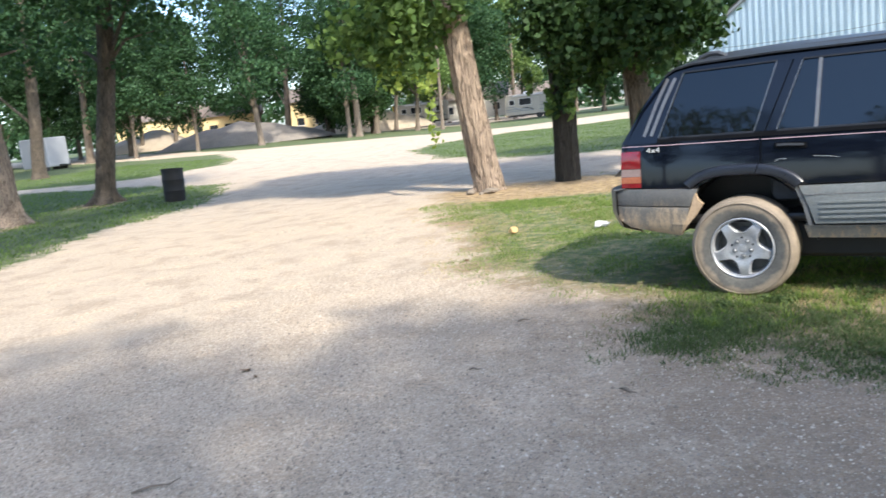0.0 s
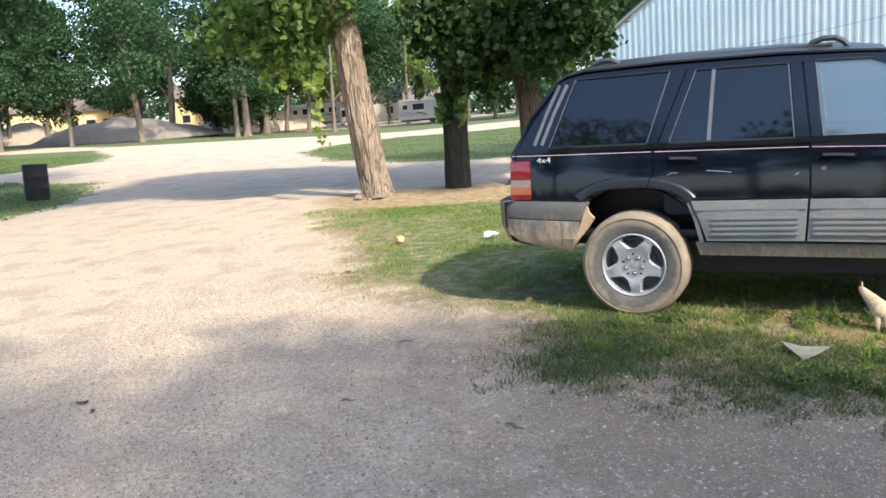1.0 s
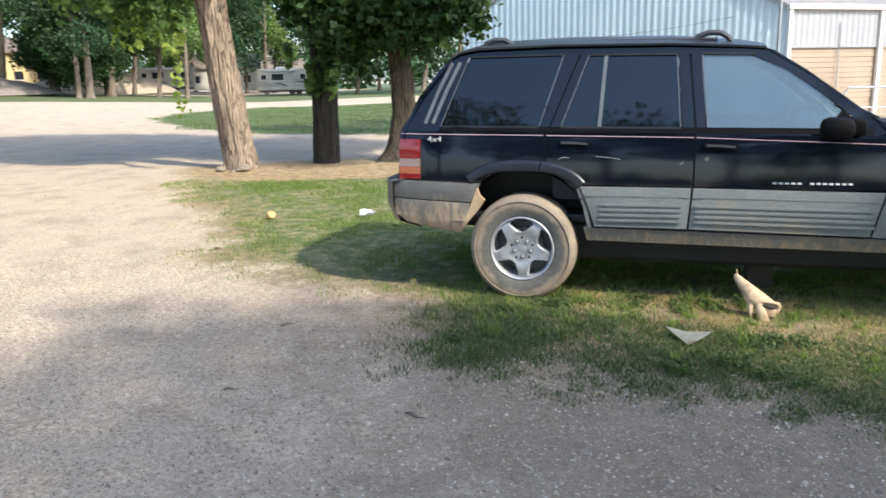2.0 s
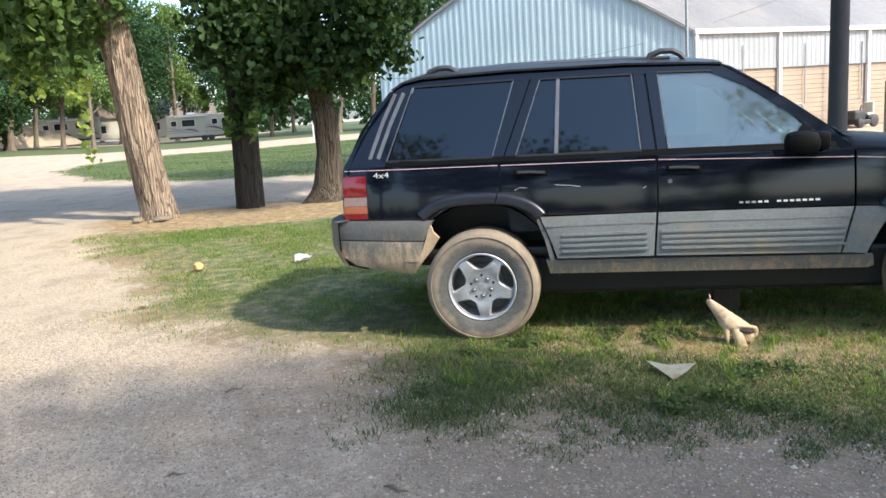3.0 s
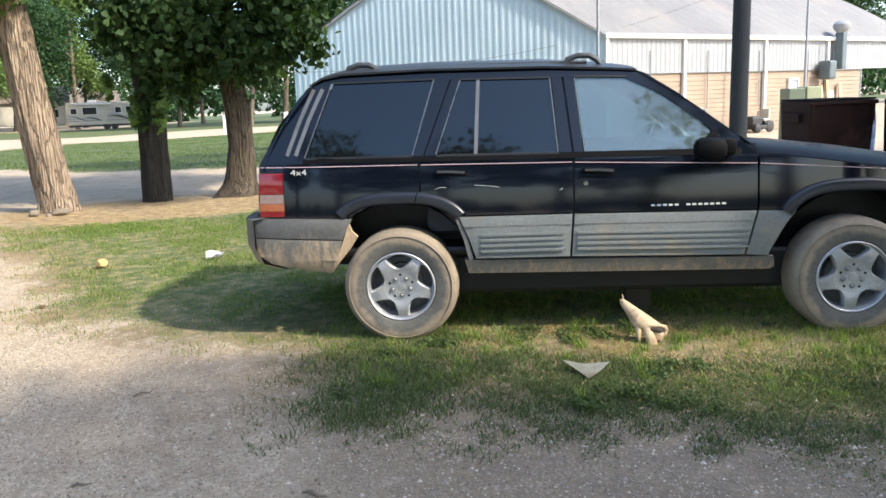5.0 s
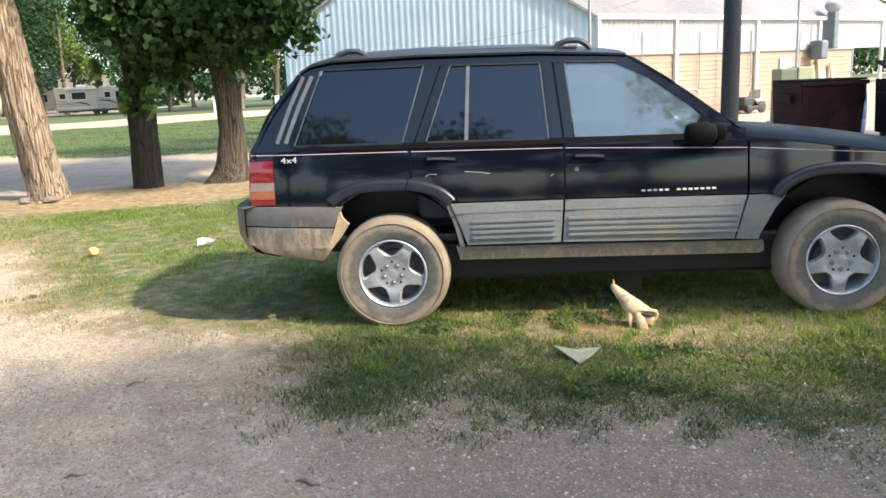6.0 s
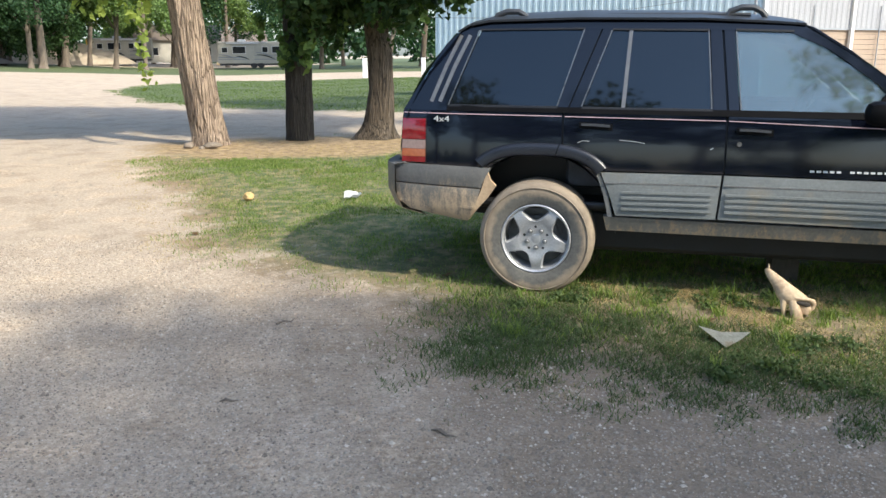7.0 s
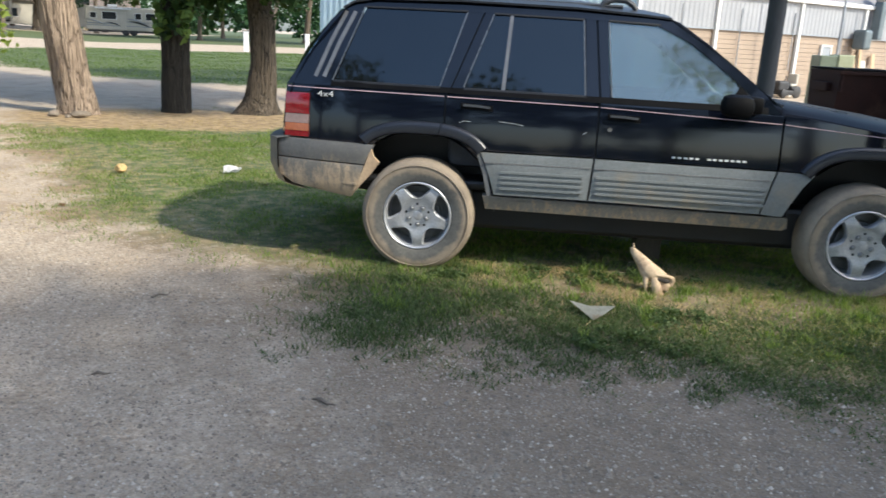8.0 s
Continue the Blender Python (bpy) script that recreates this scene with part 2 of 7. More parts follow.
gm, n, l, p = material("ground")
at = n.new("ShaderNodeAttribute")
at.attribute_name = "lawn"
at2 = n.new("ShaderNodeAttribute")
at2.attribute_name = "straw"
tc = n.new("ShaderNodeTexCoord").outputs["Object"]
edge = noise_node(n, l, 1.3, 7, 0.68, tc)
edge2 = noise_node(n, l, 7.0, 5, 0.6, tc)
wob = calc(n, l, "ADD", calc(n, l, "MULTIPLY", calc(n, l, "SUBTRACT", edge.outputs[0], 0.5), 2.6), calc(n, l, "MULTIPLY", calc(n, l, "SUBTRACT", edge2.outputs[0], 0.5), 1.5))
lawn_fac = span(n, l, calc(n, l, "ADD", at.outputs["Fac"], wob), -0.05, 0.55)
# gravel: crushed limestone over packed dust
stones = n.new("ShaderNodeTexVoronoi")
stones.inputs["Scale"].default_value = 55.0
l.new(tc, stones.inputs["Vector"])
stones2 = n.new("ShaderNodeTexVoronoi")
stones2.inputs["Scale"].default_value = 120.0
l.new(tc, stones2.inputs["Vector"])
patch = noise_node(n, l, 0.45, 5, 0.6, tc)
fine = noise_node(n, l, 90.0, 4, 0.7, tc)
dust = ramp(n, l, patch.outputs[0], [(0.3, (0.39, 0.296, 0.202)), (0.7, (0.54, 0.412, 0.280))])
hsv = n.new("ShaderNodeSeparateColor")
l.new(stones.outputs["Color"], hsv.inputs[0])
stone_c = ramp(n, l, hsv.outputs[0], [(0.0, (0.15, 0.130, 0.112)), (0.5, (0.40, 0.345, 0.285)), (1.0, (0.80, 0.72, 0.61))])
stone_here = calc(n, l, "MULTIPLY", span(n, l, stones.outputs["Distance"], 0.55, 0.25), span(n, l, hsv.outputs[1], 0.35, 0.6))
gravel = mix(n, l, calc(n, l, "MULTIPLY", stone_here, 0.8), dust, stone_c)
gravel = mix(n, l, 0.45, gravel, ramp(n, l, fine.outputs[0], [(0.32, (0.185, 0.147, 0.107)), (0.68, (0.72, 0.59, 0.43))]))
grit = noise_node(n, l, 34.0, 6, 0.75, tc)
gravel = mix(n, l, 0.40, gravel, ramp(n, l, grit.outputs[0], [(0.36, (0.172, 0.137, 0.10)), (0.5, (0.405, 0.328, 0.238)), (0.64, (0.67, 0.56, 0.43))]))
blotch = noise_node(n, l, 1.9, 6, 0.62, tc)
warm = noise_node(n, l, 2.7, 5, 0.65, tc)
gravel = mix(n, l, calc(n, l, "MULTIPLY", span(n, l, warm.outputs[0], 0.50, 0.64), 0.5), gravel, ramp(n, l, grit.outputs[0], [(0.36, (0.25, 0.170, 0.105)), (0.5, (0.52, 0.39, 0.255)), (0.64, (0.80, 0.64, 0.45))]))
gravel = mix(n, l, calc(n, l, "MULTIPLY", span(n, l, blotch.outputs[0], 0.47, 0.66), 0.55), gravel, ramp(n, l, grit.outputs[0], [(0.36, (0.15, 0.112, 0.074)), (0.64, (0.42, 0.325, 0.225))]))
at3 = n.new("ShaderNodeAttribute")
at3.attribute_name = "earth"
# earth mask that also carries painted shade; noise breaks up its edge
earth_edge = calc(n, l, "ADD", calc(n, l, "MULTIPLY", wob, 1.5), calc(n, l, "MULTIPLY", calc(n, l, "SUBTRACT", patch.outputs[0], 0.5), 1.6))
earth_shade = calc(n, l, "MULTIPLY", span(n, l, calc(n, l, "ADD", at3.outputs["Fac"], earth_edge), -0.9, 1.0), 0.95)
gravel = mix(n, l, earth_shade, gravel, mix(n, l, 0.3, ramp(n, l, edge2.outputs[0], [(0.3, (0.090, 0.062, 0.036)), (0.7, (0.205, 0.145, 0.087))]), gravel))
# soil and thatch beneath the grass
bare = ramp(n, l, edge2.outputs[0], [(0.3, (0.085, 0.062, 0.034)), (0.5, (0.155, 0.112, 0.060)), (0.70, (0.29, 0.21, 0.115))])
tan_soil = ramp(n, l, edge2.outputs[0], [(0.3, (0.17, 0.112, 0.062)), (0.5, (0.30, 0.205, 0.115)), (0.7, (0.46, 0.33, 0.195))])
# soil inside the mask takes the shaded brown, outside it the lit tan
bare = mix(n, l, earth_shade, tan_soil, bare)
turf = ramp(n, l, edge2.outputs[0], [(0.3, (0.045, 0.078, 0.018)), (0.46, (0.085, 0.125, 0.032)), (0.56, (0.22, 0.20, 0.085)), (0.68, (0.36, 0.29, 0.145))])
lush = ramp(n, l, edge2.outputs[0], [(0.3, (0.035, 0.066, 0.014)), (0.5, (0.062, 0.100, 0.024)), (0.75, (0.115, 0.145, 0.045))])
at4 = n.new("ShaderNodeAttribute")
at4.attribute_name = "worn"
turf = mix(n, l, span(n, l, at4.outputs["Fac"], -2.9, -1.4), lush, turf)
soil = mix(n, l, span(n, l, calc(n, l, "ADD", at4.outputs["Fac"], calc(n, l, "MULTIPLY", wob, 0.8)), -0.6, 0.6), turf, bare)
soil = mix(n, l, 0.25, soil, ramp(n, l, fine.outputs[0], [(0.3, (0.05, 0.046, 0.024)), (0.7, (0.25, 0.21, 0.12))]))
straw = ramp(n, l, edge2.outputs[0], [(0.25, (0.13, 0.087, 0.046)), (0.5, (0.29, 0.203, 0.104)), (0.72, (0.50, 0.365, 0.19))])
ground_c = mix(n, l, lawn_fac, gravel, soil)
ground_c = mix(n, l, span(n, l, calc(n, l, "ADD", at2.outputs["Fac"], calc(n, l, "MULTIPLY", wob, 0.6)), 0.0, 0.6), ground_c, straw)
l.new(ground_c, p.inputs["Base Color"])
p.inputs["Roughness"].default_value = 0.92
hgt = calc(n, l, "ADD", calc(n, l, "MULTIPLY", calc(n, l, "SUBTRACT", 0.6, stones.outputs["Distance"]), 0.7), calc(n, l, "MULTIPLY", stones2.outputs["Distance"], -0.3))
bump(n, l, p, calc(n, l, "ADD", hgt, calc(n, l, "MULTIPLY", fine.outputs[0], 0.5)), 0.9, 0.014)

ground = raw("ground", np.stack([X.ravel(), Y.ravel(), Z.ravel()], 1), np.stack([ii, ii + 1, ii + nx + 1, ii + nx], 1), gm, smooth=True)
tagged(ground, "pale gravel drive between worn green lawns with bare patches", "ground", kind="structure")
for key, val in (("lawn", np.clip(grassiness(X, Y), -6, 6)), ("worn", np.clip(inside_by(X, Y, WORN), -3, 3)), ("earth", np.clip(inside_by(X, Y, SHADED_EARTH), -3, 3)), ("straw", np.clip(np.maximum(inside_by(X, Y, MULCH), np.maximum(inside_by(X, Y, ROOTS), inside_by(X, Y, ROOTS_LEFT))), -3, 3))):
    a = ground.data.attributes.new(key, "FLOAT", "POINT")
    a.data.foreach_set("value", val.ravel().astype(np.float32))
# ---- the car: x runs to its front, y away across it, its near side at y = 0 ----
paint = surface("dark_blue_paint", (0.003, 0.0042, 0.0095), (0.005, 0.0066, 0.012), 2.0, 0.06, 0.0, 180, 0.00005, rvary=0.03)
paint.node_tree.nodes["Principled BSDF"].inputs["Specular IOR Level"].default_value = 0.42
roof_paint_m = surface("grey_roof_paint", (0.022, 0.025, 0.031), (0.042, 0.045, 0.051), 2.0, 0.40, 0.0, 120, 0.0002, rvary=0.1)
roof_paint_m.node_tree.nodes["Principled BSDF"].inputs["Specular IOR Level"].default_value = 0.25
hood_m = surface("hood_paint", (0.004, 0.005, 0.009), (0.009, 0.010, 0.014), 2.0, 0.30, 0.0, 120, 0.0001, rvary=0.1)
hood_m.node_tree.nodes["Principled BSDF"].inputs["Specular IOR Level"].default_value = 0.008
cladding_m = surface("grey_cladding", (0.145, 0.157, 0.157), (0.215, 0.226, 0.22), 3.0, 0.5, 0.0, 60, 0.001, stain=(0.26, 0.22, 0.16))


def muddy(name, dark, light, z0, z1, mud=(0.40, 0.30, 0.19), rough=0.6):
    """Scuffed plastic with dried mud thrown up from below, thick at height z0 and gone by z1."""
    m = surface(name, dark, light, 5.0, rough, 0.0, 55, 0.002)
    n, l = m.node_tree.nodes, m.node_tree.links
    p = n["Principled BSDF"]
    tc = n.new("ShaderNodeTexCoord").outputs["Object"]
    sp = n.new("ShaderNodeSeparateXYZ")
    l.new(tc, sp.inputs[0])
    streak = noise_node(n, l, 26.0, 5, 0.65, tc, (1, 1, 0.3))
    speck = noise_node(n, l, 85.0, 3, 0.7, tc)
    h = calc(n, l, "ADD", sp.outputs[2], calc(n, l, "MULTIPLY", calc(n, l, "SUBTRACT", streak.outputs[0], 0.5), 0.55))
    h = calc(n, l, "ADD", h, calc(n, l, "MULTIPLY", calc(n, l, "SUBTRACT", speck.outputs[0], 0.5), 0.22))
    old = p.inputs["Base Color"].links[0].from_socket
    l.new(mix(n, l, calc(n, l, "MULTIPLY", span(n, l, h, z1, z0), 0.85), old, mud), p.inputs["Base Color"])
    return m


def tyre_rubber(name):
    """Tyre with pale dust over the shoulder and a greyer band beside the rim."""
    m = surface(name, (0.075, 0.073, 0.068), (0.15, 0.14, 0.122), 7.0, 0.88, 0.0, 55, 0.002)
    n, l = m.node_tree.nodes, m.node_tree.links
    p = n["Principled BSDF"]
    tc = n.new("ShaderNodeTexCoord").outputs["Object"]
    flat_ = n.new("ShaderNodeVectorMath")
    flat_.operation = "MULTIPLY"
    flat_.inputs[1].default_value = (1, 0, 1)
    l.new(tc, flat_.inputs[0])
    ln = n.new("ShaderNodeVectorMath")
    ln.operation = "LENGTH"
    l.new(flat_.outputs[0], ln.inputs[0])
    nz = noise_node(n, l, 9.0, 6, 0.65, tc)
    rad = calc(n, l, "ADD", ln.outputs["Value"], calc(n, l, "MULTIPLY", calc(n, l, "SUBTRACT", nz.outputs[0], 0.5), 0.10))
    old = p.inputs["Base Color"].links[0].from_socket
    l.new(mix(n, l, calc(n, l, "MULTIPLY", span(n, l, rad, 0.262, 0.295), 0.85), old, ramp(n, l, nz.outputs[0], [(0.3, (0.19, 0.15, 0.108)), (0.7, (0.34, 0.27, 0.19))])), p.inputs["Base Color"])
    return m


bumper_m = muddy("muddy_bumper", (0.085, 0.085, 0.083), (0.14, 0.135, 0.125), 0.42, 0.68)
sill_m = muddy("dusty_sill", (0.13, 0.125, 0.115), (0.21, 0.195, 0.17), 0.34, 0.45, (0.33, 0.245, 0.16), 0.5)
mud_m = surface("dried_mud", (0.36, 0.25, 0.15), (0.52, 0.38, 0.24), 9.0, 0.9, 0.0, 60, 0.004)
flare_m = surface("satin_flare", (0.010, 0.011, 0.015), (0.018, 0.019, 0.024), 6.0, 0.30, 0.0, 90, 0.0004)
lower_bumper_m = muddy("mud_caked_bumper", (0.085, 0.083, 0.078), (0.14, 0.13, 0.112), 0.44, 0.66, rough=0.75)
mirror_m = surface("black_mirror_shell", (0.002, 0.002, 0.0025), (0.005, 0.005, 0.0055), 8.0, 0.6, 0.0, 80, 0.0004)
mirror_m.node_tree.nodes["Principled BSDF"].inputs["Specular IOR Level"].default_value = 0.1
black_m = surface("black_plastic", (0.005, 0.005, 0.006), (0.010, 0.010, 0.011), 8.0, 0.5, 0.0, 80, 0.0006)
trim_m = surface("worn_chrome_trim", (0.15, 0.145, 0.14), (0.23, 0.222, 0.21), 12.0, 0.3, 0.7, 80, 0.0004)
bar_m = surface("grey_window_bar", (0.12, 0.12, 0.125), (0.185, 0.185, 0.19), 12.0, 0.4, 0.3, 80, 0.0004)
tyre_m = tyre_rubber("dusty_tyre")
alloy_m = surface("alloy", (0.37, 0.37, 0.385), (0.54, 0.54, 0.55), 14.0, 0.40, 0.55, 90, 0.0005)
red_m = surface("red_lens", (0.17, 0.004, 0.009), (0.28, 0.008, 0.015), 10, 0.12, 0, 60, 0.0004, coat=0.6)
amber_m = surface("amber_lens", (0.32, 0.085, 0.03), (0.42, 0.12, 0.045), 10, 0.15, 0, 60, 0.0004, coat=0.6)
clear_m = surface("clear_lens", (0.22, 0.13, 0.11), (0.30, 0.19, 0.16), 10, 0.15, 0, 60, 0.0004, coat=0.6)
rail_m = surface("faded_rail_plastic", (0.032, 0.035, 0.040), (0.055, 0.058, 0.063), 8.0, 0.5, 0.0, 80, 0.0006)
hub_m = surface("brake_grey", (0.13, 0.13, 0.132), (0.24, 0.235, 0.225), 9.0, 0.6, 0.3, 60, 0.001)
nut_m = surface("dull_steel", (0.22, 0.22, 0.225), (0.34, 0.34, 0.34), 20, 0.4, 0.6, 90, 0.0003)
badge_m = surface("silver_badge", (0.62, 0.62, 0.60), (0.78, 0.78, 0.76), 20, 0.35, 0.3, 90, 0.0002)
pin_m = surface("pale_pinstripe", (0.40, 0.27, 0.29), (0.52, 0.37, 0.37), 12, 0.4, 0, 60, 0.0002)
seat_m = surface("seat_cloth", (0.05, 0.05, 0.055), (0.09, 0.09, 0.095), 10, 0.9, 0, 120, 0.002)
glass_dark = glass_material("tinted_glass", (0.05, 0.055, 0.07), gloss_tint=(0.60, 0.71, 0.78), film=0.006, shine=1.4)
glass_clear = glass_material("side_glass", (0.40, 0.52, 0.55), gloss_tint=(0.84, 0.95, 0.96), film=0.11, shine=2.4, haze=(0.50, 0.61, 0.64))
WIDE = 1.76


def flank(x, z):
    """How far inward the near side stands at a place along and up the car."""
    def ease(v):
        v = max(0.0, min(1.0, v))
        return v * v * (3 - 2 * v)

    y = 0.028 * ease((z - 0.70) / 0.42) + 0.012 * ease((z - 1.02) / 0.12)
    if z > 1.06:
        y += 0.30 * (z - 1.06) ** 2 / (z - 1.06 + 0.05)
    if z < 0.5:
        y += 0.35 * (0.5 - z)
    if x < -0.45:
        y += 0.22 * (-0.45 - x) ** 2
    if x > 2.5:
        y += 0.10 * ((x - 2.5) / 0.95) ** 2
    return y


def sheet(name, outline, mat, parent, thick=0.015, proud=0.0, far=False, label="", step=0.10, round_edge=0.0):
    """A curved panel of the car's side, cut to an outline in x and z."""
    bm = bmesh.new()
    bm.faces.new([bm.verts.new((x, 0, z)) for x, z in outline])
    xs = [x for x, _ in outline]
    zs = [z for _, z in outline]
    for c, lo, hi, axis in ((0, min(xs), max(xs), (1, 0, 0)), (2, min(zs), max(zs), (0, 0, 1))):
        k = lo + step
        while k < hi - 0.02:
            co = [0, 0, 0]
            co[c] = k
            bmesh.ops.bisect_plane(bm, geom=bm.verts[:] + bm.edges[:] + bm.faces[:], plane_co=co, plane_no=axis)
            k += step
    ngons = [f for f in bm.faces if len(f.verts) > 4]
    bmesh.ops.triangulate(bm, faces=ngons)
    rim = {v for e in bm.edges if len(e.link_faces) == 1 for v in e.verts}
    front = bm.faces[:]
    r = bmesh.ops.extrude_face_region(bm, geom=front)
    back = [v for v in r["geom"] if isinstance(v, bmesh.types.BMVert)]
    backset = set(back)
    for v in bm.verts:
        y = flank(v.co.x, v.co.z) - proud
        if v in backset:
            y += thick
        elif round_edge and v in rim:
            y += round_edge
        v.co.y = WIDE - y if far else y
    return part(name, bm, mat, parent, label, smooth=True)


def strip(name, pts, width, mat, parent, proud=0.004, thick=0.008, far=False):
    """A narrow moulding along a line on the car's side."""
    bm = bmesh.new()
    rows = []
    for i, (x, z) in enumerate(pts):
        a, b = pts[max(i - 1, 0)], pts[min(i + 1, len(pts) - 1)]
        t = Vector((b[0] - a[0], b[1] - a[1])).normalized()
        nx_, nz_ = -t.y * width / 2, t.x * width / 2
        row = []
        for s, o in ((1, 0.0), (1, thick), (-1, thick), (-1, 0.0)):
            px, pz = x + s * nx_, z + s * nz_
            y = flank(px, pz) - proud + thick - o
            row.append(bm.verts.new((px, WIDE - y if far else y, pz)))
        rows.append(row)
    for r0, r1 in zip(rows, rows[1:]):
        for k in range(4):
            bm.faces.new((r0[k], r0[(k + 1) % 4], r1[(k + 1) % 4], r1[k]))
    bm.faces.new(rows[0])
    bm.faces.new(rows[-1])
    return part(name, bm, mat, parent)


def arc(cx, cz, r, a0, a1, n=10, squash=1.0):
    return [(cx + r * math.cos(radians(a0 + (a1 - a0) * i / n)), cz + squash * r * math.sin(radians(a0 + (a1 - a0) * i / n))) for i in range(n + 1)]


def loft(name, rows, mat, parent, smooth=True, thick=0.0, label=""):
    """A skin over rows of points."""
    bm = bmesh.new()
    vs = [[bm.verts.new(q) for q in r] for r in rows]
    for r0, r1 in zip(vs, vs[1:]):
        for k in range(len(r0) - 1):
            bm.faces.new((r0[k], r0[k + 1], r1[k + 1], r1[k]))
    if thick:
        bmesh.ops.recalc_face_normals(bm, faces=bm.faces[:])
        bmesh.ops.solidify(bm, geom=bm.faces[:], thickness=thick)
    return part(name, bm, mat, parent, label, smooth)


def between(a, b, n):
    return [a + (b - a) * i / n for i in range(n + 1)]


def build_car():
    car = thing("suv", (0, 0, 0), "dark blue four-wheel-drive estate car with dusty tyres parked on grass", "car")
    body = car
    RW, FW = (0.0, 0.335), (2.69, 0.335)
    for far in (False, True):
        quarter = [(-0.86, 1.10), (-0.70, 1.10), (0.135, 1.10), (0.135, 0.86)] + arc(0.0, 0.40, 0.47, 72, 140, 9) + [(-0.36, 0.765), (-0.70, 0.775), (-0.70, 1.06), (-0.855, 1.06)]
        sheet("quarter_panel", quarter, paint, body, far=far)
        rdoor = [(0.147, 1.10), (1.058, 1.10), (1.058, 0.765), (0.36, 0.765), (0.36, 0.71), (0.29, 0.775), (0.22, 0.825), (0.147, 0.855)]
        d = sheet("rear_door", rdoor, paint, body, far=far)
        sheet("handle", [(0.235, 1.045), (0.43, 1.035), (0.43, 1.0), (0.235, 1.01)], mirror_m, d, 0.012, 0.012, far, "black pull handle", round_edge=0.005)
        strip("grip", [(0.25, 1.032), (0.33, 1.031), (0.415, 1.024)], 0.013, rail_m, d, 0.024, 0.012, far)
        fdoor = [(1.07, 1.10), (2.13, 1.07), (2.13, 0.755), (1.07, 0.765)]
        d2 = sheet("front_door", fdoor, paint, body, far=far)
        sheet("handle", [(1.115, 1.028), (1.31, 1.018), (1.31, 0.982), (1.115, 0.992)], mirror_m, d2, 0.012, 0.012, far, "black pull handle", round_edge=0.005)
        strip("grip", [(1.13, 1.015), (1.21, 1.014), (1.295, 1.007)], 0.013, rail_m, d2, 0.024, 0.012, far)
        sheet("lock", [(1.135 + 0.014 * math.cos(a * math.pi / 4), 0.935 + 0.014 * math.sin(a * math.pi / 4)) for a in range(8)], trim_m, d2, 0.006, 0.005, far, "round metal lock")
        fender = [(2.142, 1.07), (2.30, 1.06), (2.7, 1.0), (3.1, 0.93), (3.42, 0.86), (3.44, 0.74), (3.12, 0.74)] + arc(2.69, 0.42, 0.47, 42, 138, 12) + [(2.30, 0.745), (2.142, 0.755)]
        sheet("fender", fender, paint, body, far=far)
        # arch flares
        for cx, a0, a1 in ((0.0, 36, 73.2), (0.0, 73.9, 140), (2.69, 34, 148)):
            bm = bmesh.new()
            rows = []
            for i in range(41):
                a = radians(a0 + (a1 - a0) * i / 40)
                ca, sa = math.cos(a), math.sin(a)
                # flat-topped arch
                arch = 1.0 / ((abs(ca) / 0.485) ** 2.7 + (abs(sa) / 0.43) ** 2.7) ** (1 / 2.7)
                row = []
                for inset, out in ((0.0, -0.004), (0.004, 0.010), (0.012, 0.018), (0.022, 0.021), (0.060, 0.027), (0.072, 0.023), (0.078, 0.010), (0.078, -0.03)):
                    px, pz = cx + (arch - inset) * ca, 0.49 + (arch - inset) * sa
                    y = flank(px, pz) - out
                    row.append(bm.verts.new((px, WIDE - y if far else y, pz)))
                rows.append(row)
            for r0, r1 in zip(rows, rows[1:]):
                for k in range(7):
                    bm.faces.new((r0[k], r0[k + 1], r1[k + 1], r1[k]))
            part("arch_flare", bm, flare_m, body, smooth=True)
        # grey lower cladding
        sheet("door_cladding", [(0.375, 0.755), (1.052, 0.755), (1.035, 0.50), (0.47, 0.50), (0.43, 0.62)], cladding_m, body, 0.03, 0.014, far, "grey ribbed cladding", round_edge=0.006)
        sheet("door_cladding", [(1.066, 0.755), (2.125, 0.745), (2.06, 0.485), (1.048, 0.50)], cladding_m, body, 0.03, 0.014, far, "grey ribbed cladding", round_edge=0.006)
        sheet("fender_cladding", [(2.138, 0.745), (2.35, 0.74), (2.29, 0.66), (2.22, 0.53), (2.20, 0.475), (2.072, 0.485)], cladding_m, body, 0.03, 0.014, far, "grey ribbed cladding", round_edge=0.006)
        sheet("arch_cladding", [(0.345, 0.755), (0.368, 0.755), (0.423, 0.62), (0.453, 0.49), (0.425, 0.49), (0.395, 0.62)], hub_m, body, 0.03, 0.006, far, round_edge=0.004)
        for z0 in (0.645, 0.612, 0.579, 0.546):
            strip("rib", [(0.50, z0 - 0.003), (1.0, z0)], 0.014, cladding_m, body, 0.021, 0.01, far)
            strip("rib", [(1.08, z0), (2.08, z0 - 0.008)], 0.014, cladding_m, body, 0.021, 0.01, far)
        strip("cladding_line", [(0.40, 0.695), (1.04, 0.698)], 0.007, hub_m, body, 0.0155, 0.006, far)
        strip("cladding_line", [(1.07, 0.698), (2.10, 0.69)], 0.007, hub_m, body, 0.0155, 0.006, far)
        sheet("sill", [(0.40, 0.488), (2.235, 0.468), (2.25, 0.40), (2.22, 0.385), (0.42, 0.40)], sill_m, body, 0.10, 0.01, far, "dusty grey sill", round_edge=0.008)
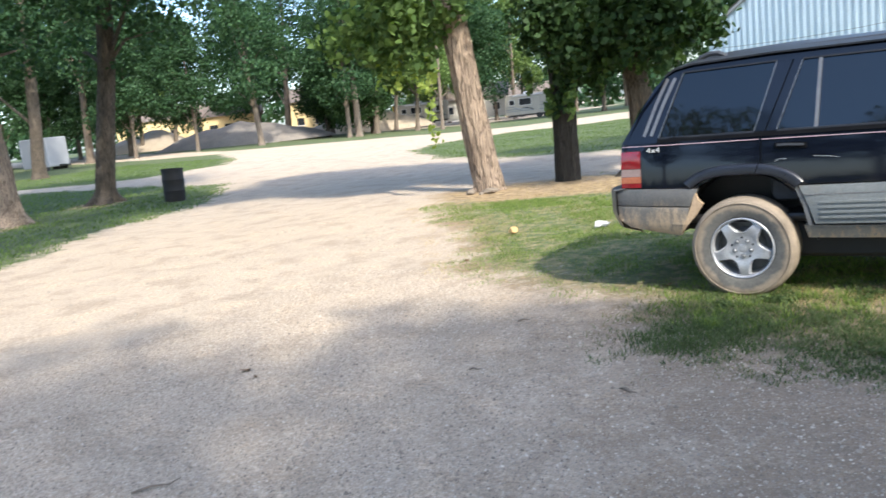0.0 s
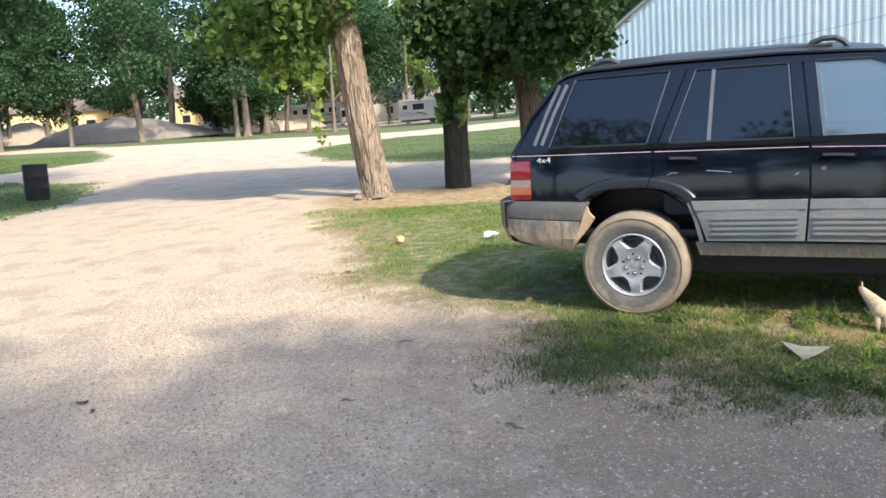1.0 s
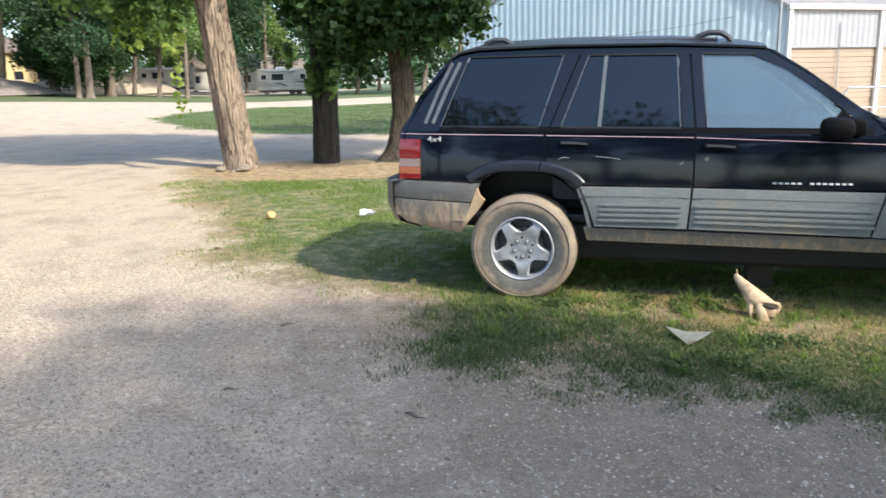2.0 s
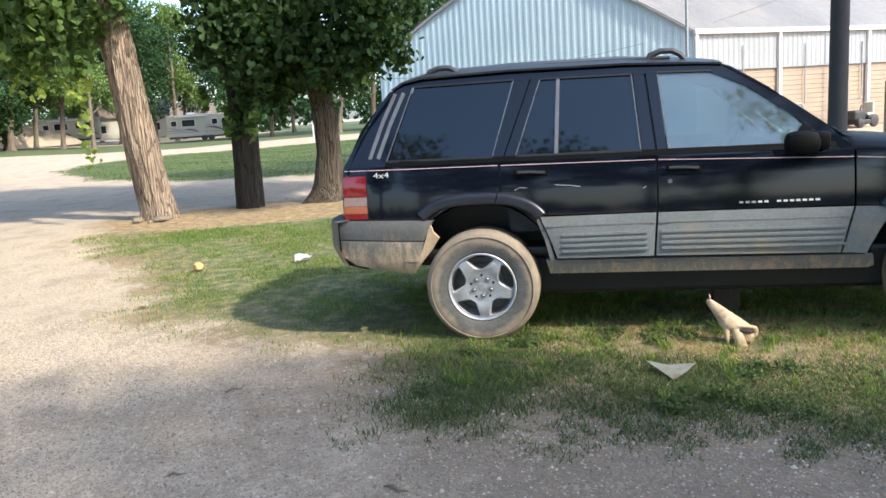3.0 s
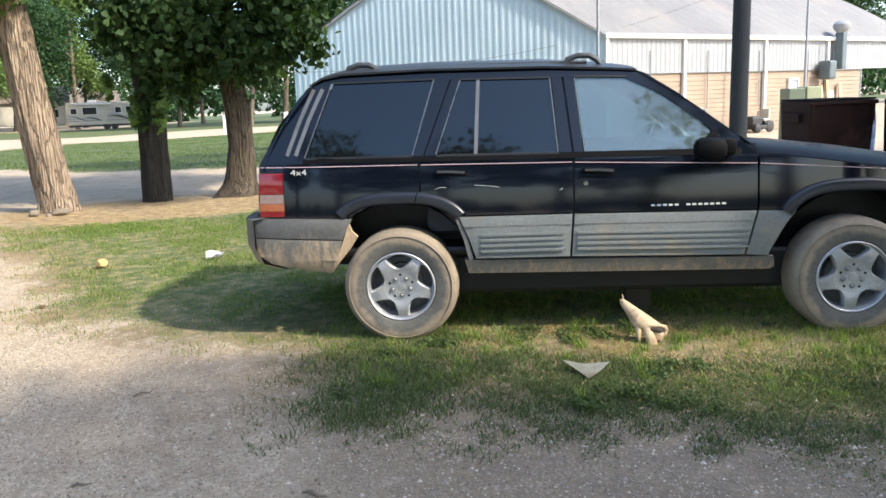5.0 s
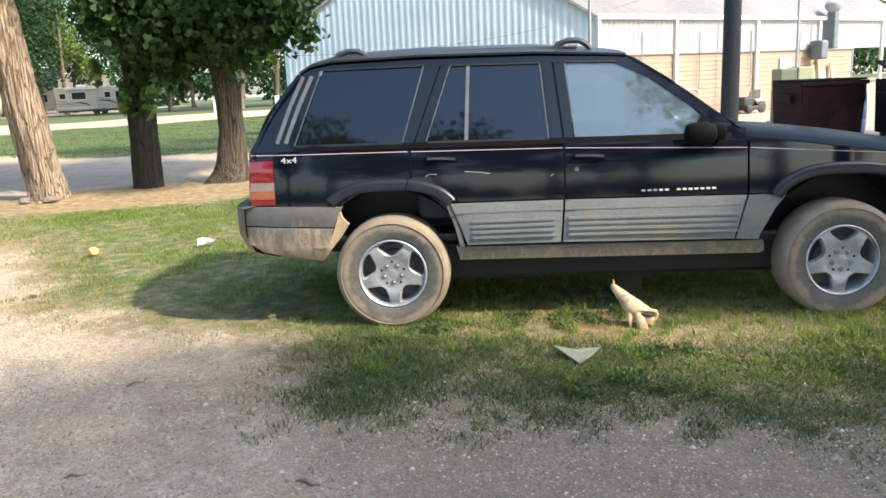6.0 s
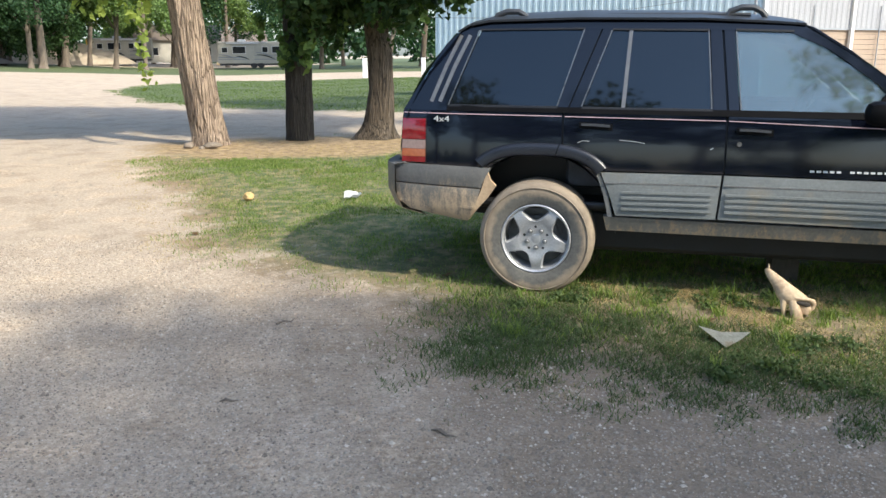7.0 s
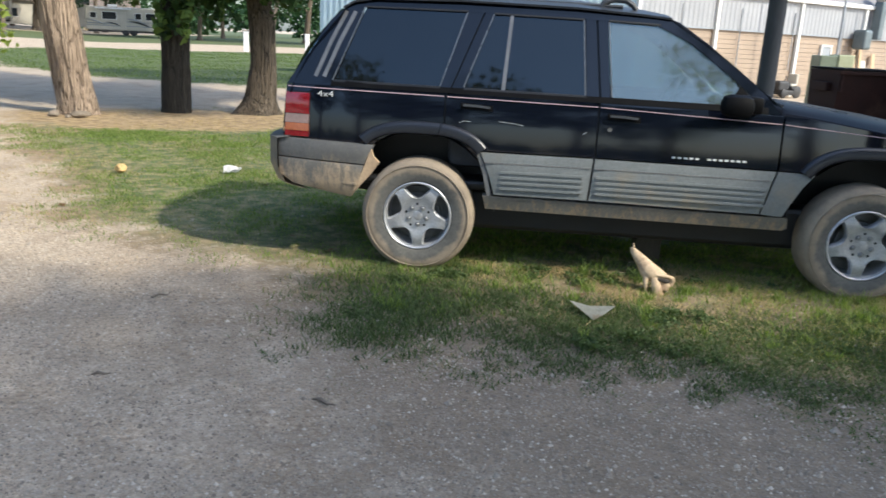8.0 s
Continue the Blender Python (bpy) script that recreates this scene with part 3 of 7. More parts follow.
        # pinstripe
        for a, b in (((-0.85, 1.088), (-0.70, 1.086)), ((-0.695, 1.086), (0.13, 1.077)), ((0.15, 1.076), (1.055, 1.063)), ((1.072, 1.062), (2.128, 1.022)), ((2.145, 1.021), (3.0, 0.955))):
            strip("pinstripe", [(a[0] + (b[0] - a[0]) * i / 8, a[1] + (b[1] - a[1]) * i / 8) for i in range(9)], 0.0045, pin_m, body, 0.002, 0.003, far)
        # pillars and roof edge
        sheet("rear_pillar", [(-0.86, 1.103), (-0.575, 1.103), (-0.40, 1.585), (-0.36, 1.625), (-0.48, 1.60), (-0.60, 1.50)], paint, body, far=far)
        sheet("pillar", [(0.095, 1.103), (0.155, 1.103), (0.345, 1.60), (0.24, 1.60)], paint, body, far=far)
        sheet("pillar", [(0.165, 1.103), (0.235, 1.103), (0.405, 1.60), (0.355, 1.60)], paint, body, far=far)
        sheet("pillar", [(0.985, 1.103), (1.058, 1.103), (1.005, 1.595), (0.945, 1.595)], paint, body, far=far)
        sheet("pillar", [(1.072, 1.103), (1.125, 1.103), (1.075, 1.595), (1.018, 1.595)], paint, body, far=far)
        sheet("roof_edge", [(-0.42, 1.578), (0.24, 1.578), (0.95, 1.565), (1.38, 1.55), (1.42, 1.60), (1.0, 1.63), (0.2, 1.645), (-0.36, 1.63)], paint, body, 0.015, 0.002, far)
        sheet("windscreen_pillar", [(1.36, 1.555), (1.58, 1.45), (1.80, 1.29), (1.98, 1.14), (2.02, 1.075), (2.12, 1.075), (2.02, 1.185), (1.69, 1.445), (1.50, 1.57), (1.40, 1.605)], paint, body, 0.03, 0.0, far)
        sheet("belt_trim", [(-0.575, 1.103), (2.04, 1.078), (2.04, 1.112), (1.125, 1.122), (-0.57, 1.135)], mirror_m, body, 0.012, 0.004, far)
        # black plates added behind the door gaps to stop light showing through
        for sx0, sx1, sz0, sz1, tx in ((1.045, 1.085, 0.50, 1.10, 0.0), (0.13, 0.165, 0.86, 1.10, 0.0)):
            sheet("door_seal", [(sx0, sz0), (sx1, sz0), (sx1, sz1), (sx0, sz1)], black_m, body, 0.01, -0.018, far)
        sheet("door_seal", [(1.045, 1.10), (1.085, 1.10), (1.03, 1.595), (0.99, 1.595)], black_m, body, 0.01, -0.018, far)
        sheet("door_seal", [(0.145, 1.10), (0.175, 1.10), (0.37, 1.60), (0.335, 1.60)], black_m, body, 0.01, -0.018, far)
        # glass
        quarter_glass = [(-0.555, 1.135), (0.098, 1.13), (0.235, 1.578), (-0.385, 1.578)]
        sheet("quarter_window", quarter_glass, glass_dark, body, 0.004, -0.008, far, "dark tinted glass", step=0.16)
        sheet("vent_window", [(0.245, 1.128), (0.475, 1.126), (0.50, 1.57), (0.40, 1.572)], glass_dark, body, 0.004, -0.008, far, "dark tinted glass", step=0.16)
        sheet("door_window", [(0.49, 1.126), (0.98, 1.122), (0.942, 1.562), (0.515, 1.57)], glass_dark, body, 0.004, -0.008, far, "dark tinted glass", step=0.16)
        sheet("window_bar", [(0.472, 1.122), (0.494, 1.122), (0.518, 1.575), (0.497, 1.575)], bar_m, body, 0.012, 0.003, far)
        sheet("door_window", [(1.13, 1.12), (1.97, 1.112), (1.80, 1.285), (1.57, 1.452), (1.39, 1.55), (1.082, 1.56)], glass_clear, body, 0.004, -0.008, far, "side window glass", step=0.16)
        for line in ([(-0.565, 1.137), (-0.392, 1.58)], [(0.10, 1.135), (0.238, 1.58)], [(0.243, 1.135), (0.398, 1.57)], [(0.975, 1.128), (0.938, 1.56)], [(1.132, 1.125), (1.086, 1.555)]):
            strip("window_trim", [(line[0][0] + (line[1][0] - line[0][0]) * i / 4, line[0][1] + (line[1][1] - line[0][1]) * i / 4) for i in range(5)], 0.0065, trim_m, body, 0.004, 0.012, far)
        strip("window_trim", [(-0.56, 1.134), (0.10, 1.128)], 0.012, black_m, body, 0.006, 0.012, far)
        strip("window_trim", [(0.245, 1.127), (0.98, 1.12)], 0.012, black_m, body, 0.006, 0.012, far)
        strip("window_trim", [(-0.39, 1.582), (0.24, 1.582)], 0.010, black_m, body, 0.005, 0.012, far)
        strip("window_trim", [(0.40, 1.575), (0.94, 1.565)], 0.010, black_m, body, 0.005, 0.012, far)
        strip("window_trim", [(1.085, 1.565), (1.39, 1.553)], 0.010, black_m, body, 0.005, 0.012, far)
        # pale louvre strips on the rear pillar
        for dx in (0.0, 0.055):
            strip("louvre", [(-0.675 + dx, 1.155), (-0.59 + dx, 1.37), (-0.505 + dx, 1.55)], 0.024, bar_m, body, 0.004, 0.01, far)
        # tail lamp
        lamp = sheet("tail_lamp", [(-0.858, 1.058), (-0.700, 1.058), (-0.700, 0.782), (-0.868, 0.782)], black_m, body, 0.05, 0.0, far, "red, clear and amber tail lamp")
        for z0, z1, mm, nm in ((0.925, 1.052, red_m, "red_lens"), (0.868, 0.922, clear_m, "clear_lens"), (0.820, 0.866, amber_m, "amber_lens"), (0.786, 0.818, red_m, "red_lens")):
            sheet(nm, [(-0.862, z0), (-0.705, z0), (-0.705, z1), (-0.858, z1)], mm, lamp, 0.02, 0.012, far, step=0.05, round_edge=0.004)
        # seams
        # rear bumper end with torn corner
        sheet("bumper_end", [(-0.905, 0.778), (-0.285, 0.762), (-0.335, 0.665), (-0.345, 0.64), (-0.90, 0.66)], bumper_m, body, 0.06, 0.025, far, "scuffed grey bumper with dried mud", step=0.05, round_edge=0.006)
        sheet("bumper_end", [(-0.90, 0.652), (-0.348, 0.632), (-0.385, 0.50), (-0.43, 0.425), (-0.60, 0.455), (-0.80, 0.49), (-0.895, 0.55)], lower_bumper_m, body, 0.06, 0.028, far, "scuffed grey bumper with dried mud", step=0.05, round_edge=0.006)
        strip("bumper_crease", [(-0.87, 0.545), (-0.39, 0.515)], 0.012, lower_bumper_m, body, 0.034, 0.012, far)
        sheet("torn_edge", [(-0.318, 0.70), (-0.30, 0.735), (-0.285, 0.69), (-0.25, 0.655), (-0.30, 0.58), (-0.37, 0.50), (-0.425, 0.43), (-0.385, 0.52), (-0.345, 0.62), (-0.33, 0.66)], mud_m, body, 0.03, 0.022, far, "torn muddy bumper edge", step=0.04)
        # mirror
        bm = bmesh.new()
        box(bm, 1.735, 1.915, -0.16, -0.03, 1.058, 1.185, 0.045)
        box(bm, 1.88, 1.99, -0.05, 0.05, 1.08, 1.18, 0.02)
        for v in bm.verts:
            if v.co.x > 1.85:
                v.co.z -= 0.05 * (v.co.x - 1.85)
            if far:
                v.co.y = WIDE - v.co.y
        part("mirror", bm, mirror_m, body, "black door mirror", True)
        sheet("mirror_sail", [(1.80, 1.110), (1.985, 1.104), (1.875, 1.225)], mirror_m, body, 0.012, 0.006, far)
        # inner arch
        for cx in (0.0, 2.69):
            rows = []
            for dy in (0.03, 0.35):
                yy = WIDE - dy if far else dy
                rows.append([(x, yy, z) for x, z in arc(cx, 0.38, 0.475, 0, 176, 16)])
            rows.append([(x, WIDE - 0.36 if far else 0.36, z) for x, z in arc(cx, 0.38, 0.05, 0, 176, 16)])
            loft("wheel_arch", rows, black_m, body)
        # roof rail with feet
        ry = WIDE - 0.33 if far else 0.33
        rail = part("roof_rail", tube([(-0.22 + 0.155 * i, ry, 1.652 + 0.010 * math.sin(math.pi * i / 9)) for i in range(10)], [0.010] * 10, 8), rail_m, body, smooth=True)
        for fx in (-0.22, 1.15):
            pts = [(fx - 0.11, ry, 1.635), (fx - 0.09, ry, 1.672), (fx - 0.03, ry, 1.692), (fx + 0.04, ry, 1.690), (fx + 0.085, ry, 1.665), (fx + 0.11, ry, 1.635)]
            part("rail_foot", tube(pts, [0.018] * 6, 8), rail_m, rail, smooth=True)
    # badges on the near side
    m = Matrix(((1, 0, 0, -0.652), (0, 0, -1, flank(-0.6, 1.04) - 0.003), (0, 1, 0, 1.037), (0, 0, 0, 1)))
    lettering("badge", "4x4", 0.050, m @ Matrix.Diagonal((1.35, 1.0, 1.0, 1.0)), badge_m, body)
    for i in range(13):
        if i == 5:
            continue
        x0 = 1.515 + 0.0342 * i
        sheet("name_badge", [(x0, 0.788), (x0 + 0.023, 0.7875), (x0 + 0.023, 0.799), (x0, 0.7995)], badge_m, body, 0.003, 0.002)
    for z0, pts in ((0, [(0.47, 0.945), (0.56, 0.938), (0.62, 0.928)]), (0, [(0.23, 0.925), (0.26, 0.938), (0.30, 0.935)]), (0, [(0.98, 0.90), (1.0, 0.912)])):
        strip("scratch", pts, 0.002, badge_m, body, 0.002, 0.003)
    # roof, hood, screens, tail
    ys = between(0.0, 1.0, 14)

    def cross(x, z, crown, edge, zdrop=0.0):
        return [(x, edge + (WIDE - 2 * edge) * t, z + crown * (1 - (2 * t - 1) ** 2) - zdrop * (2 * t - 1) ** 8) for t in ys]

    loft("roof", [cross(x, z, c, 0.165 + 0.0 * x, 0.0) for x, z, c in ((-0.53, 1.575, 0.03), (-0.46, 1.615, 0.05), (-0.33, 1.637, 0.065), (0.2, 1.645, 0.072), (0.9, 1.632, 0.072), (1.3, 1.608, 0.06), (1.45, 1.595, 0.045))], roof_paint_m, body, thick=0.012)
    loft("windscreen", [cross(x, z, c, e, 0) for x, z, c, e in ((1.45, 1.588, 0.035, 0.17), (1.78, 1.375, 0.045, 0.11), (2.16, 1.088, 0.05, 0.06))], glass_clear, body)
    for y0, y1 in ((0.22, 0.75), (0.85, 1.38)):
        arm = part("wiper", tube([(2.17, y0, 1.115), (2.12, y0 + 0.1, 1.14), (2.05, y1 - 0.2, 1.20)], [0.012, 0.009, 0.006], 6), black_m, body, "black wiper arm")
        part("blade", tube([(2.10, y0 + 0.02, 1.165), (2.06, (y0 + y1) / 2, 1.20), (2.05, y1, 1.20)], [0.007] * 3, 6), black_m, arm)
    loft("hood", [cross(x, z, c, e, 0.03) for x, z, c, e in ((2.12, 1.078, 0.045, 0.075), (2.17, 1.086, 0.05, 0.05), (2.5, 1.052, 0.055, 0.06), (2.9, 0.998, 0.055, 0.08), (3.25, 0.942, 0.05, 0.10), (3.42, 0.895, 0.03, 0.12))], hood_m, body, thick=0.012)
    for far in (False, True):
        e = WIDE if far else 0
        sg = -1 if far else 1
        loft("hood_side", [[(x, e + sg * (y0 + (y1 - y0) * k / 4), z1 - (z1 - z0) * (1 - k / 4) ** 2) for k in range(5)] for x, y0, y1, z0, z1 in ((2.145, 0.045, 0.07, 1.064, 1.086), (2.3, 0.04, 0.075, 1.050, 1.070), (2.7, 0.045, 0.085, 0.992, 1.008), (3.1, 0.08, 0.12, 0.924, 0.946), (3.42, 0.13, 0.15, 0.858, 0.875))], hood_m, body)
    loft("front", [[(3.42 - 0.25 * (2 * t - 1) ** 6, 0.10 + 1.56 * t, z) for t in ys] for z in (0.93, 0.86, 0.74, 0.5, 0.42)], cladding_m, body)
    loft("front_bumper", [[(x - 0.30 * (2 * t - 1) ** 6, 0.03 + 1.70 * t, z) for t in ys] for x, z in ((3.44, 0.72), (3.52, 0.70), (3.53, 0.5), (3.45, 0.42), (3.2, 0.40))], bumper_m, body)
    loft("tailgate", [[(x + 0.10 * (2 * t - 1) ** 6, e + (WIDE - 2 * e) * t, z) for t in ys] for x, e, z in ((-0.955, 0.06, 0.62), (-0.955, 0.05, 0.80), (-0.93, 0.05, 1.06), (-0.915, 0.07, 1.11))], paint, body, thick=0.012)
    loft("rear_window", [[(x + 0.10 * (2 * t - 1) ** 6, e + (WIDE - 2 * e) * t, z) for t in ys] for x, e, z in ((-0.915, 0.075, 1.11), (-0.80, 0.10, 1.33), (-0.60, 0.15, 1.565))], glass_dark, body)
    loft("rear_bumper", [[(x + 0.12 * (2 * t - 1) ** 8, 0.0 + WIDE * t, z) for t in ys] for x, z in ((-0.94, 0.785), (-1.02, 0.77), (-1.02, 0.60), (-0.97, 0.49), (-0.80, 0.45))], bumper_m, body)
    # plain box set low and wide to block light under the car
    part("underbody", boxed(-0.25, 3.2, 0.16, WIDE - 0.16, 0.24, 0.50, 0.03), black_m, body)
    part("floor_pan", boxed(-0.80, 2.2, 0.09, WIDE - 0.09, 0.50, 0.56, 0.02), black_m, body)
    # cabin
    for x, y in ((1.05, 0.20), (1.05, 1.0), (0.15, 0.20), (0.15, 0.62), (0.15, 1.04)):
        bm = bmesh.new()
        box(bm, x, x + 0.5, y, y + 0.5, 0.62, 0.86, 0.06)
        box(bm, x - 0.16, x + 0.04, y + 0.02, y + 0.48, 0.80, 1.32, 0.06)
        box(bm, x - 0.18, x - 0.08, y + 0.13, y + 0.37, 1.33, 1.50, 0.04)
        part("seat", bm, seat_m, body, smooth=True)
    part("dashboard", boxed(1.80, 2.10, 0.12, WIDE - 0.12, 0.85, 1.12, 0.06), seat_m, body, smooth=True)
    wheel = part("steering_wheel", revolve([(0.185 + 0.014 * math.cos(a * math.pi / 4), 0.014 * math.sin(a * math.pi / 4)) for a in range(9)], 28, "Z"), black_m, body, smooth=True)
    wheel.matrix_basis = pose(1.66, 1.28, 1.06, 0, -62, 0)

    # wheels
    def make_wheel():
        w = part("wheel", revolve([(0.0, 0.085), (0.13, 0.085), (0.135, 0.12), (0.19, 0.13), (0.19, 0.16)], 40), hub_m, None, "dusty wheel with five-spoke alloy rim")
        R = 0.355
        prof = [(0.212, 0.0), (0.222, -0.016), (0.25, -0.024), (0.29, -0.030), (0.325, -0.026), (0.343, -0.012), (0.352, 0.01), (R, 0.05), (R, 0.18), (0.345, 0.215), (0.30, 0.235), (0.215, 0.215), (0.205, 0.18), (0.205, 0.02), (0.212, 0.0)]
        part("tyre", revolve(prof, 72), tyre_m, w, "dusty tyre with worn sidewall", True)
        for r0 in (0.318,):
            part("sidewall_ring", revolve([(r0 - 0.004, -0.022), (r0, -0.034), (r0 + 0.004, -0.022)], 72), tyre_m, w, smooth=True)
        rimp = [(0.214, 0.006), (0.216, -0.012), (0.209, -0.017), (0.203, -0.012), (0.198, 0.012), (0.192, 0.06), (0.188, 0.16)]
        rim = part("rim", revolve(rimp, 64), alloy_m, w, "five-spoke alloy rim", True)
        for k in range(5):
            bm = bmesh.new()
            fr, bk = [], []
            for r, ang in ((0.02, 36), (0.07, 36), (0.096, 36), (0.108, 36), (0.113, 30), (0.118, 26), (0.128, 21.5), (0.145, 17), (0.162, 13.6), (0.178, 11.4), (0.187, 11.2), (0.192, 14), (0.196, 25), (0.199, 36), (0.204, 36)):
                y = 0.002 if r < 0.09 else 0.002 - 0.010 * math.sin(math.pi * min(1, (r - 0.09) / 0.11))
                rowf, rowb = [], []
                for sgn in (-1, -0.8, -0.4, 0, 0.4, 0.8, 1):
                    q = radians(sgn * ang)
                    dip = 0.010 if abs(sgn) == 1 and ang < 35 else 0.0
                    rowf.append(bm.verts.new((r * math.sin(q), y + dip, r * math.cos(q))))
                    rowb.append(bm.verts.new((r * math.sin(q), y + 0.05, r * math.cos(q))))
                fr.append(rowf)
                bk.append(rowb)
            for i in range(len(fr) - 1):
                for j in range(6):
                    bm.faces.new((fr[i][j], fr[i][j + 1], fr[i + 1][j + 1], fr[i + 1][j]))
                for j in (0, 6):
                    bm.faces.new((fr[i][j], fr[i + 1][j], bk[i + 1][j], bk[i][j]))
            bmesh.ops.rotate(bm, verts=bm.verts[:], cent=(0, 0, 0), matrix=Matrix.Rotation(radians(72 * k + 180), 3, "Y"))
            part("spoke", bm, alloy_m, w, smooth=True)
            a = radians(72 * k + 180)
            bm = revolve([(0.0, -0.012), (0.007, -0.012), (0.0105, -0.008), (0.0105, 0.0), (0.017, -0.0015), (0.018, 0.006)], 12)
            bmesh.ops.translate(bm, verts=bm.verts[:], vec=(0.057 * math.sin(a), 0.0, 0.057 * math.cos(a)))
            part("lug_nut", bm, nut_m, w, smooth=True)
            a += radians(36)
            # flat black discs stand in for the shade inside small holes
            bm = revolve([(0.0, 0.0005), (0.0075, 0.0005), (0.009, 0.003)], 12)
            bmesh.ops.translate(bm, verts=bm.verts[:], vec=(0.074 * math.sin(a), 0.0, 0.074 * math.cos(a)))
            part("rim_hole", bm, black_m, w, "black disc for a shaded round hole")
        part("hub_cap", revolve([(0.0, 0.0), (0.024, 0.0), (0.029, 0.0016), (0.03, 0.02)], 32), alloy_m, w, smooth=True)
        return w

    first = make_wheel()
    first.parent = car
    first.matrix_basis = pose(RW[0], -0.005, RW[1], 0, -2, 0)
    for m in (pose(FW[0], -0.005, FW[1], 0, 2, 0), pose(0, WIDE + 0.005, 0.335, 0, 30, 180), pose(2.69, WIDE + 0.005, 0.335, 0, 10, 180)):
        c = copy_thing(first, m)
        c.parent = car
    for x in (0.0, 2.69):
        part("axle", tube([(x, 0.1, 0.335), (x, WIDE - 0.1, 0.335)], [0.045, 0.045], 12), black_m, body)
    return car


build_car()
# ---- trees ----
def bark(name, crack, low, high, scale=25.0):
    """Long bark plates between dark furrows."""
    m, n, l, p = material(name)
    tc = n.new("ShaderNodeTexCoord").outputs["Object"]
    warp = noise_node(n, l, 5.0, 4, 0.6, tc)
    vm = n.new("ShaderNodeVectorMath")
    vm.operation = "MULTIPLY_ADD"
    vm.inputs[1].default_value = (0.035, 0.035, 0.05)
    l.new(warp.outputs["Color"], vm.inputs[0])
    l.new(tc, vm.inputs[2])
    mp = n.new("ShaderNodeMapping")
    mp.inputs["Scale"].default_value = (1, 1, 0.032)
    l.new(vm.outputs[0], mp.inputs["Vector"])
    vo = n.new("ShaderNodeTexVoronoi")
    vo.feature = "DISTANCE_TO_EDGE"
    vo.inputs["Scale"].default_value = scale
    l.new(mp.outputs[0], vo.inputs["Vector"])
    fine = noise_node(n, l, 42.0, 5, 0.65, tc, (1, 1, 0.12))
    big = noise_node(n, l, 1.7, 4, 0.6, tc)
    plate = calc(n, l, "MULTIPLY", span(n, l, vo.outputs["Distance"], -0.04, 0.14), calc(n, l, "ADD", calc(n, l, "MULTIPLY", fine.outputs[0], 1.1), 0.35))
    tone = calc(n, l, "ADD", calc(n, l, "MULTIPLY", fine.outputs[0], 0.6), calc(n, l, "MULTIPLY", big.outputs[0], 0.4))
    c = mix(n, l, plate, crack, ramp(n, l, tone, [(0.35, low), (0.65, high)]))
    l.new(c, p.inputs["Base Color"])
    p.inputs["Roughness"].default_value = 0.95
    bump(n, l, p, plate, 1.0, 0.035)
    return m


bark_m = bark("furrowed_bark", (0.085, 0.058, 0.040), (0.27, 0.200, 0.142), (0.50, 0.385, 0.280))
# near-black bark: the middle trunk's shade is put into its colour
shaded_bark_m = bark("shaded_bark", (0.008, 0.007, 0.006), (0.020, 0.0175, 0.0135), (0.052, 0.045, 0.034))
# brown bark, darkened for crown shade on the third trunk
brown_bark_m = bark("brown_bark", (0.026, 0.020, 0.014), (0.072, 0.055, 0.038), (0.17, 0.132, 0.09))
far_bark_m = surface("grey_bark", (0.07, 0.055, 0.042), (0.19, 0.15, 0.11), 3.0, 0.95, 0.0, 20, 0.02, stretch=(1, 1, 0.2))
# cottonwood leaves in two tones: sun or crown shade is in the colour
leaf_near_m = leaf_material("cottonwood_leaf", (0.034, 0.068, 0.018), (0.13, 0.20, 0.055), 0.30)
leaf_dark_m = leaf_material("dark_leaf", (0.012, 0.030, 0.010), (0.046, 0.084, 0.025), 0.24)
leaf_far_m = leaf_material("far_leaf", (0.014, 0.038, 0.016), (0.050, 0.098, 0.038), 0.26)
# lighter copy of the far leaf, with sunlight painted into its green
leaf_sunlit_m = leaf_material("sunlit_leaf", (0.055, 0.10, 0.030), (0.19, 0.26, 0.085), 0.36)


